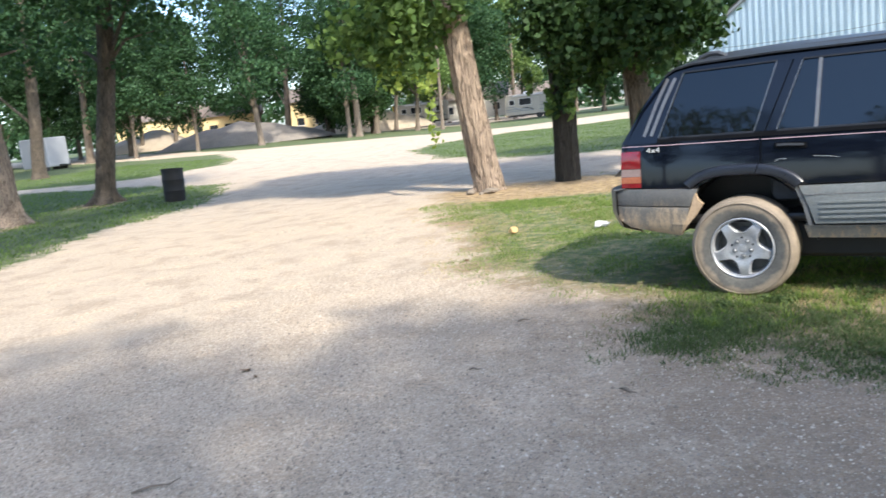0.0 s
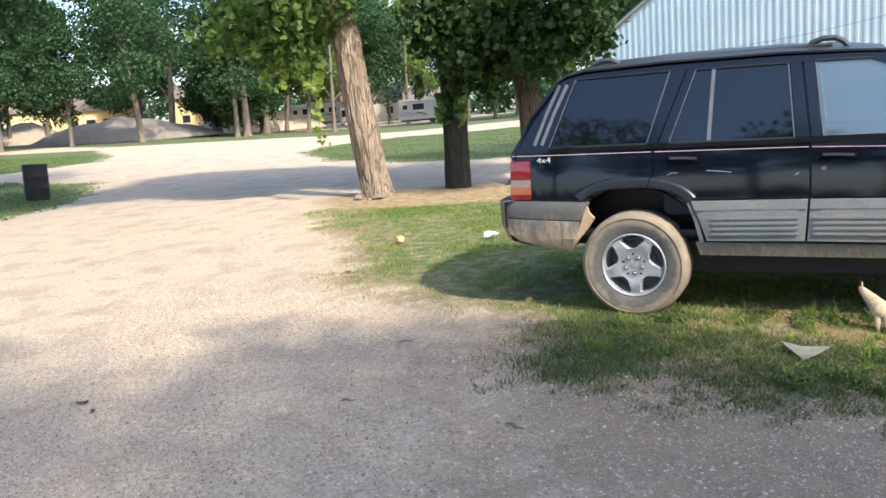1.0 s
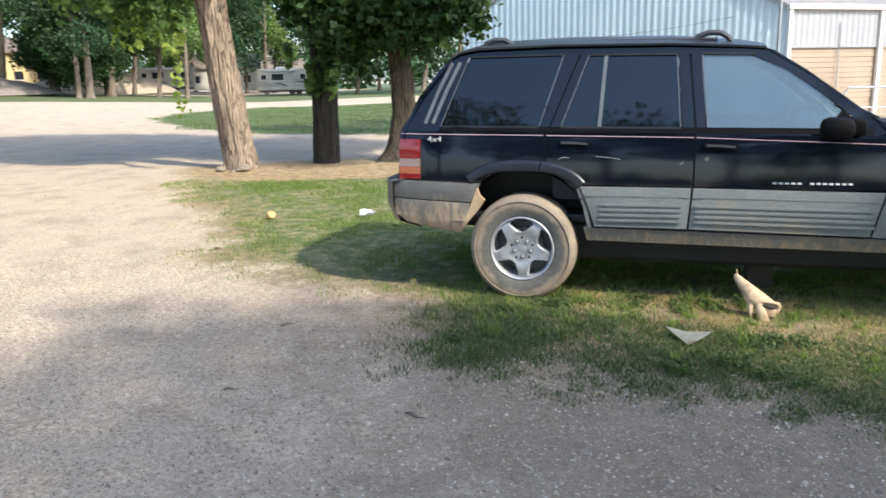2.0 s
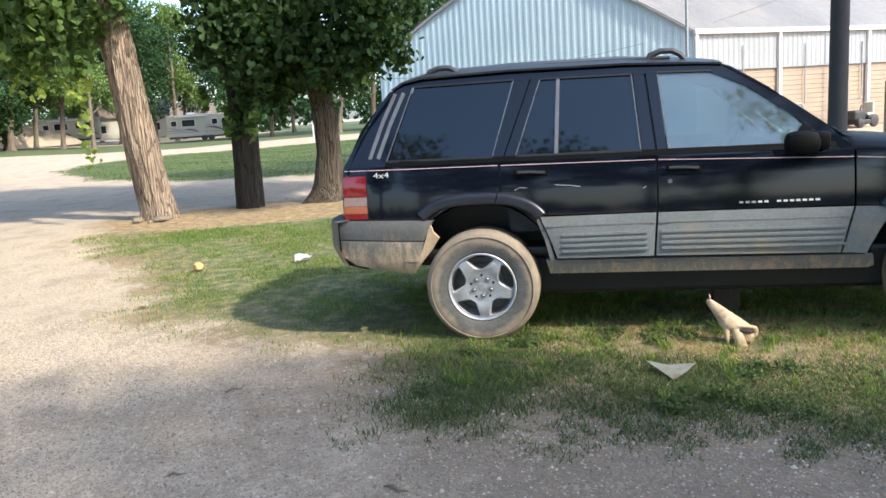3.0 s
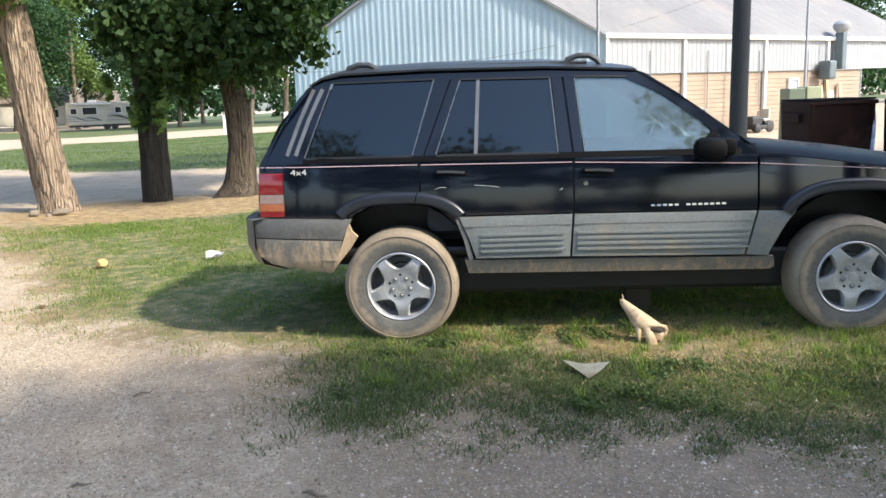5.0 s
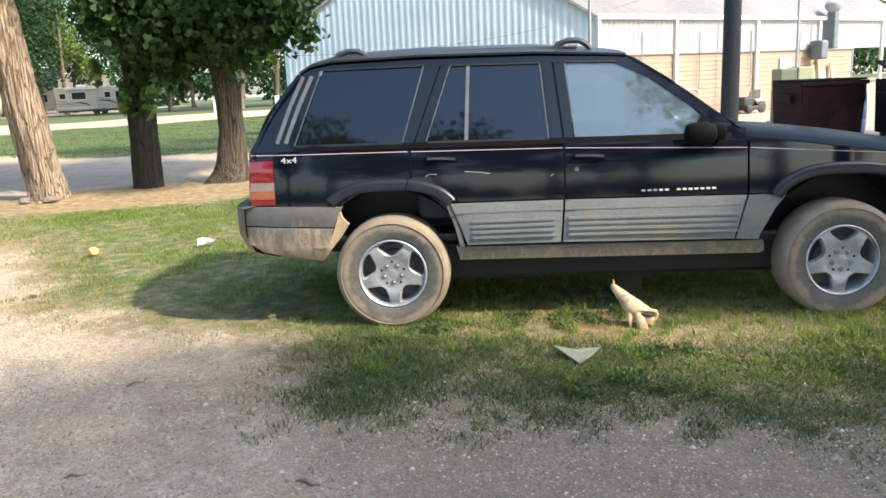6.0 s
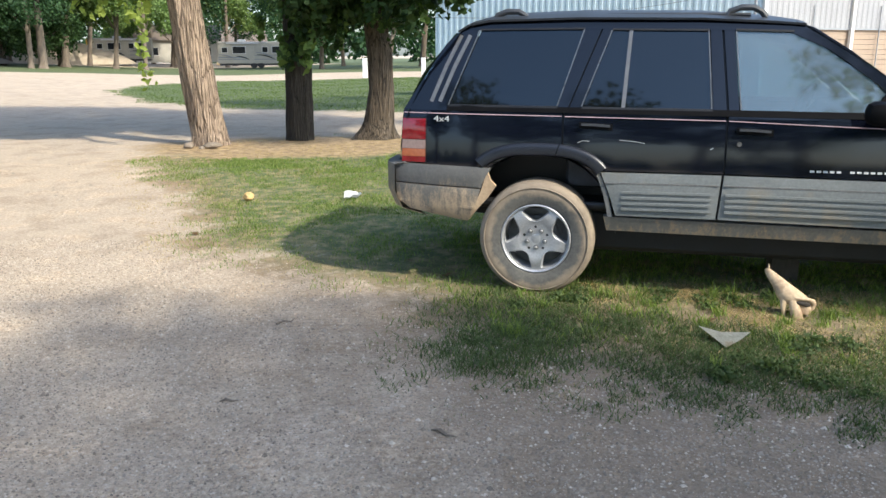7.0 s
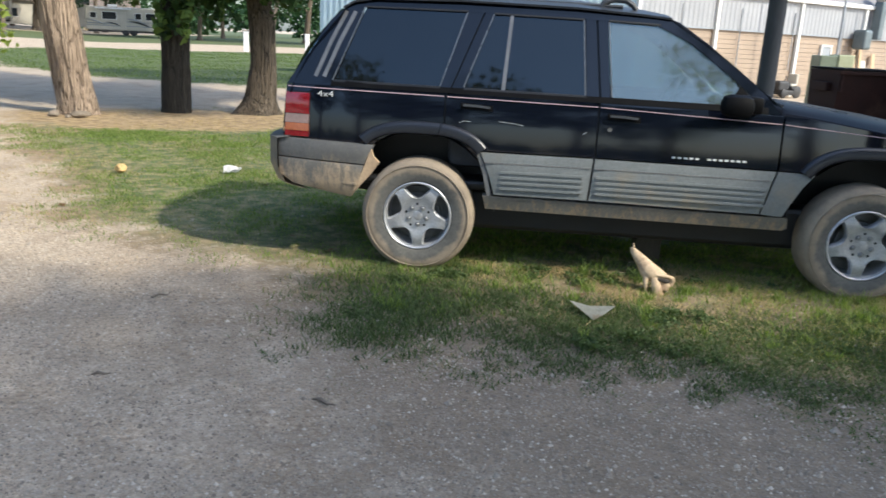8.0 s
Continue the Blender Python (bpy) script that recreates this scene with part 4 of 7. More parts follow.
def leaves(blobs, count, size, shell=0.55, heart=True, seed=1):
    """Leaf vertices and faces: many small folded leaves in and on clumps (x, y, z, radius, flat)."""
    r = np.random.default_rng(seed)
    blobs = np.array(blobs, dtype=float)
    w = blobs[:, 3] ** 2
    pick = r.choice(len(blobs), count, p=w / w.sum())
    d = r.normal(size=(count, 3))
    d /= np.linalg.norm(d, axis=1)[:, None]
    rad = blobs[pick, 3] * (shell + (1.12 - shell) * r.random(count) ** 0.7)
    # lumpy outline
    rad *= 1 + 0.22 * np.sin(d[:, 0] * 5 + pick) * np.sin(d[:, 1] * 6 + 2 * pick) + 0.12 * np.sin(d[:, 2] * 9 + d[:, 0] * 7)
    c = blobs[pick, :3] + d * rad[:, None] * np.stack([np.ones(count), np.ones(count), blobs[pick, 4]], 1)
    s = size * (0.6 + 0.7 * r.random(count))
    a = r.normal(size=(count, 3))
    a[:, 2] -= 0.7
    a /= np.linalg.norm(a, axis=1)[:, None]
    b = np.cross(a, r.normal(size=(count, 3)))
    b /= np.linalg.norm(b, axis=1)[:, None]
    nn = np.cross(a, b)
    if heart:
        tpl = [(-0.5, 0, 0), (-0.12, 0.46, 0.10), (0.55, 0, 0), (-0.12, -0.46, 0.10)]
    else:
        tpl = [(-0.6, 0, 0), (0.0, 0.5, 0.15), (0.6, 0, 0), (0.0, -0.5, 0.15)]
    if heart and size < 0.145:
        # heart-shaped leaf, notched at the stalk
        tpl = [(-0.38, 0, 0), (-0.50, 0.27, 0.07), (-0.08, 0.48, 0.11), (0.58, 0, -0.04), (-0.08, -0.48, 0.11), (-0.50, -0.27, 0.07)]
    v = np.stack([c + (a * t[0] + b * t[1] + nn * t[2]) * s[:, None] for t in tpl], 1).reshape(-1, 3)
    k = np.arange(count) * len(tpl)
    f = np.concatenate([np.stack([k, k + i, k + i + 1], 1) for i in range(1, len(tpl) - 1)])
    return v, f


def trunk_mesh(pts, radii, sides=40, ridge=0.11, seed=0, foot=0.45):
    """A trunk with root flare and vertical bark furrows."""
    bm = bmesh.new()
    rings = []
    # refine
    P, R = [], []
    for i in range(len(pts) - 1):
        for k in range(10):
            t = k / 10
            P.append(Vector(pts[i]).lerp(Vector(pts[i + 1]), t))
            R.append(radii[i] + (radii[i + 1] - radii[i]) * t)
    P.append(Vector(pts[-1]))
    R.append(radii[-1])
    for q, r in zip(P, R):
        ring = []
        for k in range(sides):
            a = 2 * math.pi * k / sides
            w = abs(noise.noise(Vector((math.cos(a) * 5.5 + seed, math.sin(a) * 5.5, q.z * 1.6)))) - 0.2
            w2 = noise.noise(Vector((math.cos(a) * 1.5 + seed, math.sin(a) * 1.5, q.z * 0.7 + 9)))
            flare = max(0.0, 1 - q.z / 0.5) ** 2
            rr = r * (1 + ridge * w * 1.6 + 0.10 * w2 + foot * flare * (0.6 + 0.5 * math.sin(a * 4 + seed)))
            ring.append(bm.verts.new((q.x + rr * math.cos(a), q.y + rr * math.sin(a), q.z)))
        rings.append(ring)
    for r0, r1 in zip(rings, rings[1:]):
        for k in range(sides):
            bm.faces.new((r0[k], r0[(k + 1) % sides], r1[(k + 1) % sides], r1[k]))
    bm.faces.new(rings[-1])
    return bm


def tree(name, at, label, trunk_pts, trunk_r, blobs, count, size, bark, leaf, seed, limbs=True, sides=72, group="", shell=0.55, foot=0.45):
    base = (at[0], at[1], float(land(np.array(at[0]), np.array(at[1]))) - 0.05)
    tr = thing(name, base, label, "tree", group)
    part("trunk", trunk_mesh(trunk_pts, trunk_r, sides, seed=seed, foot=foot), bark, tr, smooth=True)
    if limbs:
        r = random.Random(seed)
        for x, y, z, rad, flat in [q for q in blobs if q[3] > 0.65][:10]:
            hi = [q for q in trunk_pts if q[2] < z - 0.3] or [trunk_pts[0]]
            s = Vector(hi[-1])
            e = Vector((x, y, z))
            mid = s.lerp(e, 0.5) + Vector((r.uniform(-0.2, 0.2), r.uniform(-0.2, 0.2), 0.25))
            rr = trunk_r[min(len(hi) - 1, len(trunk_r) - 1)] * 0.32
            part("limb", tube([s, s.lerp(mid, 0.5), mid, e], [rr, rr * 0.8, rr * 0.55, rr * 0.2], 8), bark, tr, smooth=True)
    v, f = leaves(blobs, count, size, shell=shell, seed=seed)
    raw("crown", v, f, leaf, tr)
    return tr


def blob_crown(z0, z1, reach, k, seed, low=()):
    r = random.Random(seed)
    out = list(low)
    for i in range(k):
        t = (i + r.random()) / k
        z = z0 + (z1 - z0) * t
        w = reach * (0.45 + 0.75 * math.sin(math.pi * min(1, 0.25 + 0.7 * t)))
        a = r.uniform(0, 2 * math.pi)
        q = w * r.uniform(0.25, 0.75)
        out.append((q * math.cos(a), q * math.sin(a), z, r.uniform(0.32, 0.5) * reach, r.uniform(0.6, 0.85)))
    return out


# three cottonwoods on the strip behind the car
lean = Vector((-0.095, -0.05, 1.0))
tree("cottonwood_tree", (-6.25, 6.95), "leaning cottonwood with pale furrowed trunk beside the drive",
     [tuple(lean * z) for z in (0, 0.5, 1.2, 2.2, 3.2, 4.5, 6.0, 8.0)], [0.275, 0.27, 0.26, 0.245, 0.235, 0.21, 0.17, 0.10],
     # the high lobes, out of view, are added to shade the lawn opposite
     blob_crown(5.2, 10.5, 3.0, 14, 3, low=[(-1.2, -0.6, 3.15, 0.55, 0.8), (-1.9, -0.5, 3.3, 0.6, 0.8), (-1.0, -0.9, 3.7, 0.7, 0.8), (-0.9, -0.5, 2.75, 0.34, 0.9), (-0.45, -0.4, 3.05, 0.32, 0.9), (-0.15, -0.5, 3.35, 0.36, 0.9), (-0.7, -0.6, 2.5, 0.22, 1.0), (-1.5, -0.7, 2.75, 0.42, 0.9), (-1.9, -0.3, 2.9, 0.5, 0.9), (-0.8, -0.9, 3.3, 0.5, 0.9), (-2.6, -0.5, 3.2, 0.6, 0.9), (0.45, -0.3, 4.15, 0.42, 0.9), (0.95, 0.1, 4.4, 0.5, 0.9), (-0.6, -3.2, 8.6, 1.4, 0.7), (-1.6, -3.8, 9.0, 1.4, 0.7), (0.4, -3.9, 9.2, 1.3, 0.7), (-0.4, -2.0, 8.4, 1.3, 0.7)]),
     29000, 0.13, bark_m, leaf_near_m, 11, shell=0.3, foot=0.20)
tree("cottonwood_tree", (-5.15, 8.05), "straight cottonwood with shade-darkened trunk and low dense leaves on the strip",
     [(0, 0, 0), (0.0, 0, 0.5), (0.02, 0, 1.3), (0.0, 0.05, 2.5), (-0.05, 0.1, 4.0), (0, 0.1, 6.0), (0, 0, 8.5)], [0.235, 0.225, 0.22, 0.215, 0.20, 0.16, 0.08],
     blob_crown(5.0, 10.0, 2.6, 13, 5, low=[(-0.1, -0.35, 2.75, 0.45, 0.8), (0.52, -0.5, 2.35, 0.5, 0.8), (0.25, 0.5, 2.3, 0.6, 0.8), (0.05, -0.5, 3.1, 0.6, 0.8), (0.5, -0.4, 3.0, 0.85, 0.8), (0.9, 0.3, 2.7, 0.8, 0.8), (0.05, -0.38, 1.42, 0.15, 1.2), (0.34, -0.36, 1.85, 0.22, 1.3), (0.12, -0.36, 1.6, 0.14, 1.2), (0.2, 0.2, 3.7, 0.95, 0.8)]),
     29000, 0.118, shaded_bark_m, leaf_dark_m, 23, shell=0.15, foot=0.12)
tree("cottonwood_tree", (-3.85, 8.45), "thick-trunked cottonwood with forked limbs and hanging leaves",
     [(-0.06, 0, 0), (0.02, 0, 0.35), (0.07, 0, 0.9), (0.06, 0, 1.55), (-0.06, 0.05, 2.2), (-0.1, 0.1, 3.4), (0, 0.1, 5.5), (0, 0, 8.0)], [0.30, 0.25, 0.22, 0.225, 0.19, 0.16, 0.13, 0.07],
     # far lobes, out of view, are added to shade road, island and second trunk
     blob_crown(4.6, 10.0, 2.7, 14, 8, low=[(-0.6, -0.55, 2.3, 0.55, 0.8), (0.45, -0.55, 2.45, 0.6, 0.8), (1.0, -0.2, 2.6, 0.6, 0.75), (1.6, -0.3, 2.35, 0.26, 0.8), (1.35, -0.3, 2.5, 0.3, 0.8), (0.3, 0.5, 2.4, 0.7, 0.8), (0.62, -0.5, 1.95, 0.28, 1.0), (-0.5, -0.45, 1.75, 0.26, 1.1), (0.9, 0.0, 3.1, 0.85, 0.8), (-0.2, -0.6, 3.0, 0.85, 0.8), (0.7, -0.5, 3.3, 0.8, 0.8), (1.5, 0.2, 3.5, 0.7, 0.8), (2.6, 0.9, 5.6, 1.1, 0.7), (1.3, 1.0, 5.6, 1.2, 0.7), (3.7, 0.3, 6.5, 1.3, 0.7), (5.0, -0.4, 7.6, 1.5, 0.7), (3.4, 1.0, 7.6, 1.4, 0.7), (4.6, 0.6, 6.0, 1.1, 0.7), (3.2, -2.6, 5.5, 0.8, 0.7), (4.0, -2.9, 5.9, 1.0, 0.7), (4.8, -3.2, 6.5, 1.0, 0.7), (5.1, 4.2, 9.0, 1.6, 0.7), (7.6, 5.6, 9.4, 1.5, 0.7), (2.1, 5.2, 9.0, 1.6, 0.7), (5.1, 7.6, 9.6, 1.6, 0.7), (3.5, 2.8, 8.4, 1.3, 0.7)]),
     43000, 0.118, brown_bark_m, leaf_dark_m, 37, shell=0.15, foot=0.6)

# leaves of the low sprig, brightened in colour for the sun on them
sunlit_sprig_m = leaf_material("sunlit_sprig_leaf", (0.15, 0.20, 0.045), (0.34, 0.40, 0.11), 0.5)


def hanging_leaves(tr, spots, seed):
    """Thin drooping shoots with leaves hung along them."""
    r = random.Random(seed)
    for x, y, z, drop in spots:
        pts = []
        for i in range(8):
            t = i / 7
            pts.append((x + 0.10 * t * math.sin(seed + 9 * x), y - 0.06 * t, z - drop * t + 0.05 * math.sin(3 * t)))
        part("shoot", tube(pts, [0.006 - 0.0006 * i for i in range(8)], 5), brown_bark_m, tr)
        v, f = leaves([(*q, 0.11 if seed == 3 else 0.07, 1.0) for q in pts], int((34 if seed == 3 else 48) * drop) + 8, 0.115 if seed == 3 else 0.14, 0.3, seed=int(100 * r.random()))
        raw("hanging_leaves", v, f, sunlit_sprig_m if seed == 3 else leaf_near_m, tr)


strip_trees = [ob for ob in scene.objects if ob.name.startswith("cottonwood_tree") and ob.type == "EMPTY"]
hanging_leaves(strip_trees[0], [(-0.95, -0.55, 2.5, 0.55), (-1.35, -0.6, 2.6, 0.5), (-0.62, -0.5, 2.4, 0.4), (-1.8, -0.5, 2.6, 0.45), (-0.74, -0.55, 2.6, 1.55)], 3)
hanging_leaves(strip_trees[1], [(0.28, -0.42, 2.0, 0.75), (0.02, -0.40, 1.8, 0.45), (0.55, -0.5, 2.1, 0.5), (-0.45, -0.45, 2.1, 0.35), (0.8, -0.4, 2.4, 0.4)], 5)
hanging_leaves(strip_trees[2], [(-0.35, -0.55, 2.2, 0.6), (0.40, -0.5, 2.3, 0.45), (0.05, -0.6, 2.4, 0.35), (0.95, -0.35, 2.45, 0.4)], 7)

# large trees on the lawn across the drive
tree("lawn_tree", (-18.85, 4.15), "large pale-barked tree leaning over the lawn edge",
     [(0, 0, 0), (0.0, 0.02, 0.8), (-0.06, 0.03, 2.0), (-0.18, 0.05, 3.5), (-0.4, 0, 5.5), (-0.6, 0, 9.0)], [0.50, 0.45, 0.40, 0.36, 0.28, 0.12],
     blob_crown(6.0, 13.0, 4.6, 16, 31, low=[(-1.5, 2.0, 4.6, 1.0, 0.7), (-2.2, 0.5, 5.0, 1.2, 0.7)]), 22000, 0.15, bark_m, leaf_far_m, 41)
tree("lawn_tree", (-20.3, 7.9), "tall brown-barked tree with spreading crown on a mound of roots",
     [(0, 0, 0), (0.08, 0.08, 0.8), (0.24, 0.24, 2.0), (0.5, 0.52, 4.0), (0.8, 0.8, 7.0), (0.8, 0.8, 11.0)], [0.33, 0.285, 0.26, 0.24, 0.20, 0.10],
     blob_crown(6.3, 13.0, 5.0, 18, 32, low=[(1.6, 1.6, 4.9, 0.8, 0.7), (-1.8, 1.2, 4.7, 0.9, 0.7), (0.9, 0.8, 4.0, 0.45, 0.8)]), 24000, 0.15, brown_bark_m, leaf_far_m, 42, foot=1.1)
tree("lawn_tree", (-43.5, 18.5), "tall brown-barked tree with spreading crown on the lawn",
     [(0, 0, 0), (0.08, 0.05, 1.0), (0.28, 0.18, 3.0), (0.6, 0.4, 7.0), (0.8, 0.5, 12.0)], [0.42, 0.35, 0.32, 0.28, 0.12],
     blob_crown(7.0, 15.0, 5.5, 18, 33), 16000, 0.22, brown_bark_m, leaf_far_m, 43)

# grove further off: three shapes, repeated
protos = []
for k, (h, reach, r0, dx) in enumerate(((15, 4.2, 0.28, -0.9), (17, 4.8, 0.36, 0.2), (12, 3.4, 0.22, 0.5))):
    protos.append(tree("grove_tree", (-48.1 + 3.0 * k, 40.0 + 9 * k), "tall slender grove tree with high leafy crown on grass",
                       [(0, 0, 0), (0.02 * dx, 0, 0.8), (0.2 * dx, 0, 3), (0.5 * dx, 0, 6), (0.7 * dx, 0, h * 0.8)], [r0, r0 * 0.85, r0 * 0.75, r0 * 0.6, 0.08],
                       blob_crown(h * 0.30, h, reach, 14, 60 + k), 10500, 0.24, far_bark_m, (leaf_far_m, leaf_far_m, leaf_sunlit_m)[k], 70 + k, sides=20, group="grove trees"))
def LEANING(x, y, z):
    """A stand tilted a few degrees about the view axis to fit the camera's view."""
    return Matrix.Translation((x, y, z)) @ Matrix.Rotation(radians(4.5), 4, Vector((-0.57, 0.82, 0.0)))


# lower, fuller trees between them
low_tree = tree("leafy_tree", (-52.5, 37.0), "young leafy tree with low full crown on grass",
                [(0, 0, 0), (0.02, 0, 0.6), (0.1, 0, 2), (0.1, 0, 5), (0, 0, 9)], [0.17, 0.15, 0.13, 0.10, 0.04],
                blob_crown(2.6, 10.5, 3.2, 18, 66), 15000, 0.20, far_bark_m, leaf_far_m, 77, sides=16, group="leafy trees")
dark_tree = tree("leafy_tree", (-46.5, 50.5), "dense dark leafy tree with crown reaching almost to the ground",
                 [(0, 0, 0), (0.02, 0, 0.6), (0.1, 0, 2), (0.1, 0, 4), (0, 0, 7)], [0.22, 0.18, 0.15, 0.10, 0.04],
                 blob_crown(2.0, 9.0, 3.0, 22, 71), 13000, 0.22, brown_bark_m, leaf_dark_m, 79, sides=16, group="leafy trees", shell=0.3)
for i, (x, y) in enumerate(((-50.5, 57.5), (-56.0, 57.0), (-52.0, 52.5))):
    copy_thing(dark_tree, pose(x, y, float(land(np.array(x), np.array(y))) - 0.05, 0, 0, 75 + 80 * i))
wide_tree = tree("leafy_tree", (-64.0, 38.5), "broad leafy tree with crown reaching low over the lawn",
                 [(0, 0, 0), (0.02, 0, 0.6), (0.1, 0, 2.5), (0.1, 0, 7), (0, 0, 13)], [0.30, 0.26, 0.23, 0.18, 0.05],
                 blob_crown(4.2, 16.0, 5.4, 20, 67), 17000, 0.27, far_bark_m, leaf_far_m, 78, sides=16, group="leafy trees")
GROVE = [(-45.3, 47.9), (-49.0, 56.3), (-46.0, 59.2), (-60.4, 62.4), (-59.8, 31.7), (-73.4, 46.3), (-71.3, 49.0), (-57.5, 52.5), (-54.0, 66.0), (-34.0, 70.0), (-52, 78), (-62, 84), (-24.0, 72.0), (-79, 33), (-82, 45), (-70, 60), (-26, 92), (-14, 84), (-55, 98), (-8, 96), (-20, 108), (4, 88), (-85, 20)]
# the last two are added where their crowns shade the travel trailers
WIDE_GROVE = [(-75, 40), (-70, 30), (-80, 24), (-66, 18), (-58, 10), (-76, 8), (-74, 64), (-62, 72), (-18, 80), (-6, 84), (-66, 95), (-92, 40), (-60, 2), (28, 62), (40, 66), (50, 60), (60, 72), (18, 70), (-32.7, 75.6), (-49.5, 74.6)]
for i, (x, y) in enumerate(WIDE_GROVE):
    z = float(land(np.array(x), np.array(y))) - 0.05
    sc = 0.85 + 0.35 * ((i * 29) % 13) / 13
    c = copy_thing(wide_tree, pose(x, y, z, 0, 0, 61 * i))
    c.scale = (sc, sc, sc)
for i, (x, y) in enumerate(((-56.0, 33.5), (-52.5, 60.0), (-67.0, 33.0))):
    c = copy_thing(low_tree, pose(x, y, float(land(np.array(x), np.array(y))) - 0.05, 0, 0, 100 * i))
for i, (x, y) in enumerate(GROVE):
    z = float(land(np.array(x), np.array(y))) - 0.05
    sc = 0.85 + 0.4 * ((i * 37) % 11) / 11
    c = copy_thing(protos[i % 3], LEANING(x, y, z) @ pose(0, 0, 0, 0, 0, 47 * i))
    c.scale = (sc, sc, sc)

for i, (x, y) in enumerate(((-49.0, 85.0), (-43.5, 92.0), (-53.5, 88.0), (-38.0, 96.0))):
    c = copy_thing(protos[2], pose(x, y, float(land(np.array(x), np.array(y))) - 0.05, 0, 0, 70 * i))
    c.scale = (1.25, 1.25, 1.35)

# unseen trees behind and beside the camera, added for the shade they cast
def casting(base, spots):
    """Crown clumps, seen from a tree's base, whose shade falls on the ground at (x, y); each with its height and radius."""
    return [(x + SUN_TO.x / SUN_TO.z * z - base[0], y + SUN_TO.y / SUN_TO.z * z - base[1], z, rad, 0.8) for x, y, z, rad in spots]


SHADE_TRUNK = [(0, 0, 0), (0, 0, 0.8), (0.1, 0, 3.5), (0, 0, 7.0), (0, 0, 12.0)]
OVERHANG = [(-1.9, 2.2, 10.0, 0.6, 0.8), (-1.3, 2.7, 10.0, 0.6, 0.8), (-0.7, 2.9, 10.1, 0.6, 0.8), (0.1, 2.95, 10.0, 0.6, 0.8), (1.0, 3.0, 10.1, 0.6, 0.8), (-1.6, 1.3, 10.0, 0.9, 0.8), (-0.4, 1.8, 10.2, 1.0, 0.8), (0.8, 1.9, 10.0, 1.0, 0.8)]
DRIVE_SHADE = [(-2.1, -1.1, 9.5, 0.6), (-1.3, -0.75, 9.6, 0.55), (-0.5, -0.65, 9.5, 0.5), (-1.6, -1.8, 9.8, 0.6), (-0.6, -1.5, 9.6, 0.65), (0.35, -1.05, 9.6, 0.5), (0.3, -1.9, 9.8, 0.6), (1.1, -1.6, 9.6, 0.5)]
for i, (x, y, rr, count) in enumerate(((7.55, -9.3, 3.2, 1700), (10.75, -9.3, 3.1, 5000), (13.95, -9.25, 3.2, 10000), (9.25, -13.1, 3.4, 2200), (19.5, -8.2, 3.0, 6800))):
    low = OVERHANG if i == 2 else casting((x, y), DRIVE_SHADE) if i == 1 else ()
    tree("shade_tree", (x, y), "unseen broad tree added to shade the gravel drive", SHADE_TRUNK, [0.42, 0.36, 0.32, 0.25, 0.08],
         blob_crown(7.0, 13.0, rr, 16, 80 + i, low), count, 0.24, far_bark_m, leaf_near_m, 90 + i, sides=20, shell=0.3)
LAWN_SHADE = [(-15.0, 3.0, 8.5, 1.6), (-17.0, 5.8, 8.8, 1.7), (-19.2, 8.6, 8.6, 1.7), (-20.5, 4.5, 9.0, 1.9), (-22.5, 7.5, 9.2, 1.8), (-13.6, 0.4, 8.4, 1.5), (-17.4, 1.6, 8.8, 1.9), (-21.0, 0.5, 9.2, 2.0), (-24.0, 10.5, 9.4, 1.7)]
tree("shade_tree", (-9.2, -3.4), "unseen broad tree added to shade the lawn", SHADE_TRUNK, [0.42, 0.36, 0.32, 0.25, 0.08],
     casting((-9.2, -3.4), LAWN_SHADE), 9000, 0.24, far_bark_m, leaf_far_m, 99, sides=20, shell=0.2)
FRONT_SHADE = [(1.95, 0.52, 10.0, 0.5), (2.5, 0.40, 10.1, 0.5), (3.2, 0.42, 10.0, 0.5), (4.1, 0.44, 10.1, 0.55), (2.2, 1.35, 10.0, 0.7), (3.2, 1.4, 10.2, 0.9), (4.4, 1.4, 10.2, 0.9), (2.9, 2.3, 10.6, 1.0), (4.3, 2.5, 10.6, 1.0), (5.5, 1.0, 10.0, 0.8), (5.6, 2.2, 9.8, 0.9)]
tree("shade_tree", (14.3, -3.2), "unseen slim tree added to shade the front of the car", SHADE_TRUNK, [0.25, 0.22, 0.2, 0.16, 0.06],
     casting((14.3, -3.2), FRONT_SHADE), 9000, 0.22, far_bark_m, leaf_near_m, 97, sides=20, shell=0.2)
YARD_SHADE = [(7.2, 12.2, 8.0, 1.2), (8.6, 11.3, 8.2, 1.3), (7.6, 13.6, 8.4, 1.2), (9.6, 12.4, 8.4, 1.3), (6.3, 13.2, 8.0, 1.0), (3.3, 9.3, 8.2, 0.9), (2.1, 10.0, 8.4, 0.9), (4.5, 8.8, 8.0, 0.8), (5.8, 11.4, 8.4, 1.1), (8.4, 9.8, 8.2, 1.2), (10.8, 10.6, 8.6, 1.3)]
tree("shade_tree", (15.2, 6.6), "unseen broad tree added to shade the yard of the metal building", SHADE_TRUNK, [0.36, 0.32, 0.28, 0.22, 0.08],
     casting((15.2, 6.6), YARD_SHADE), 9000, 0.24, far_bark_m, leaf_far_m, 103, sides=20, shell=0.2)
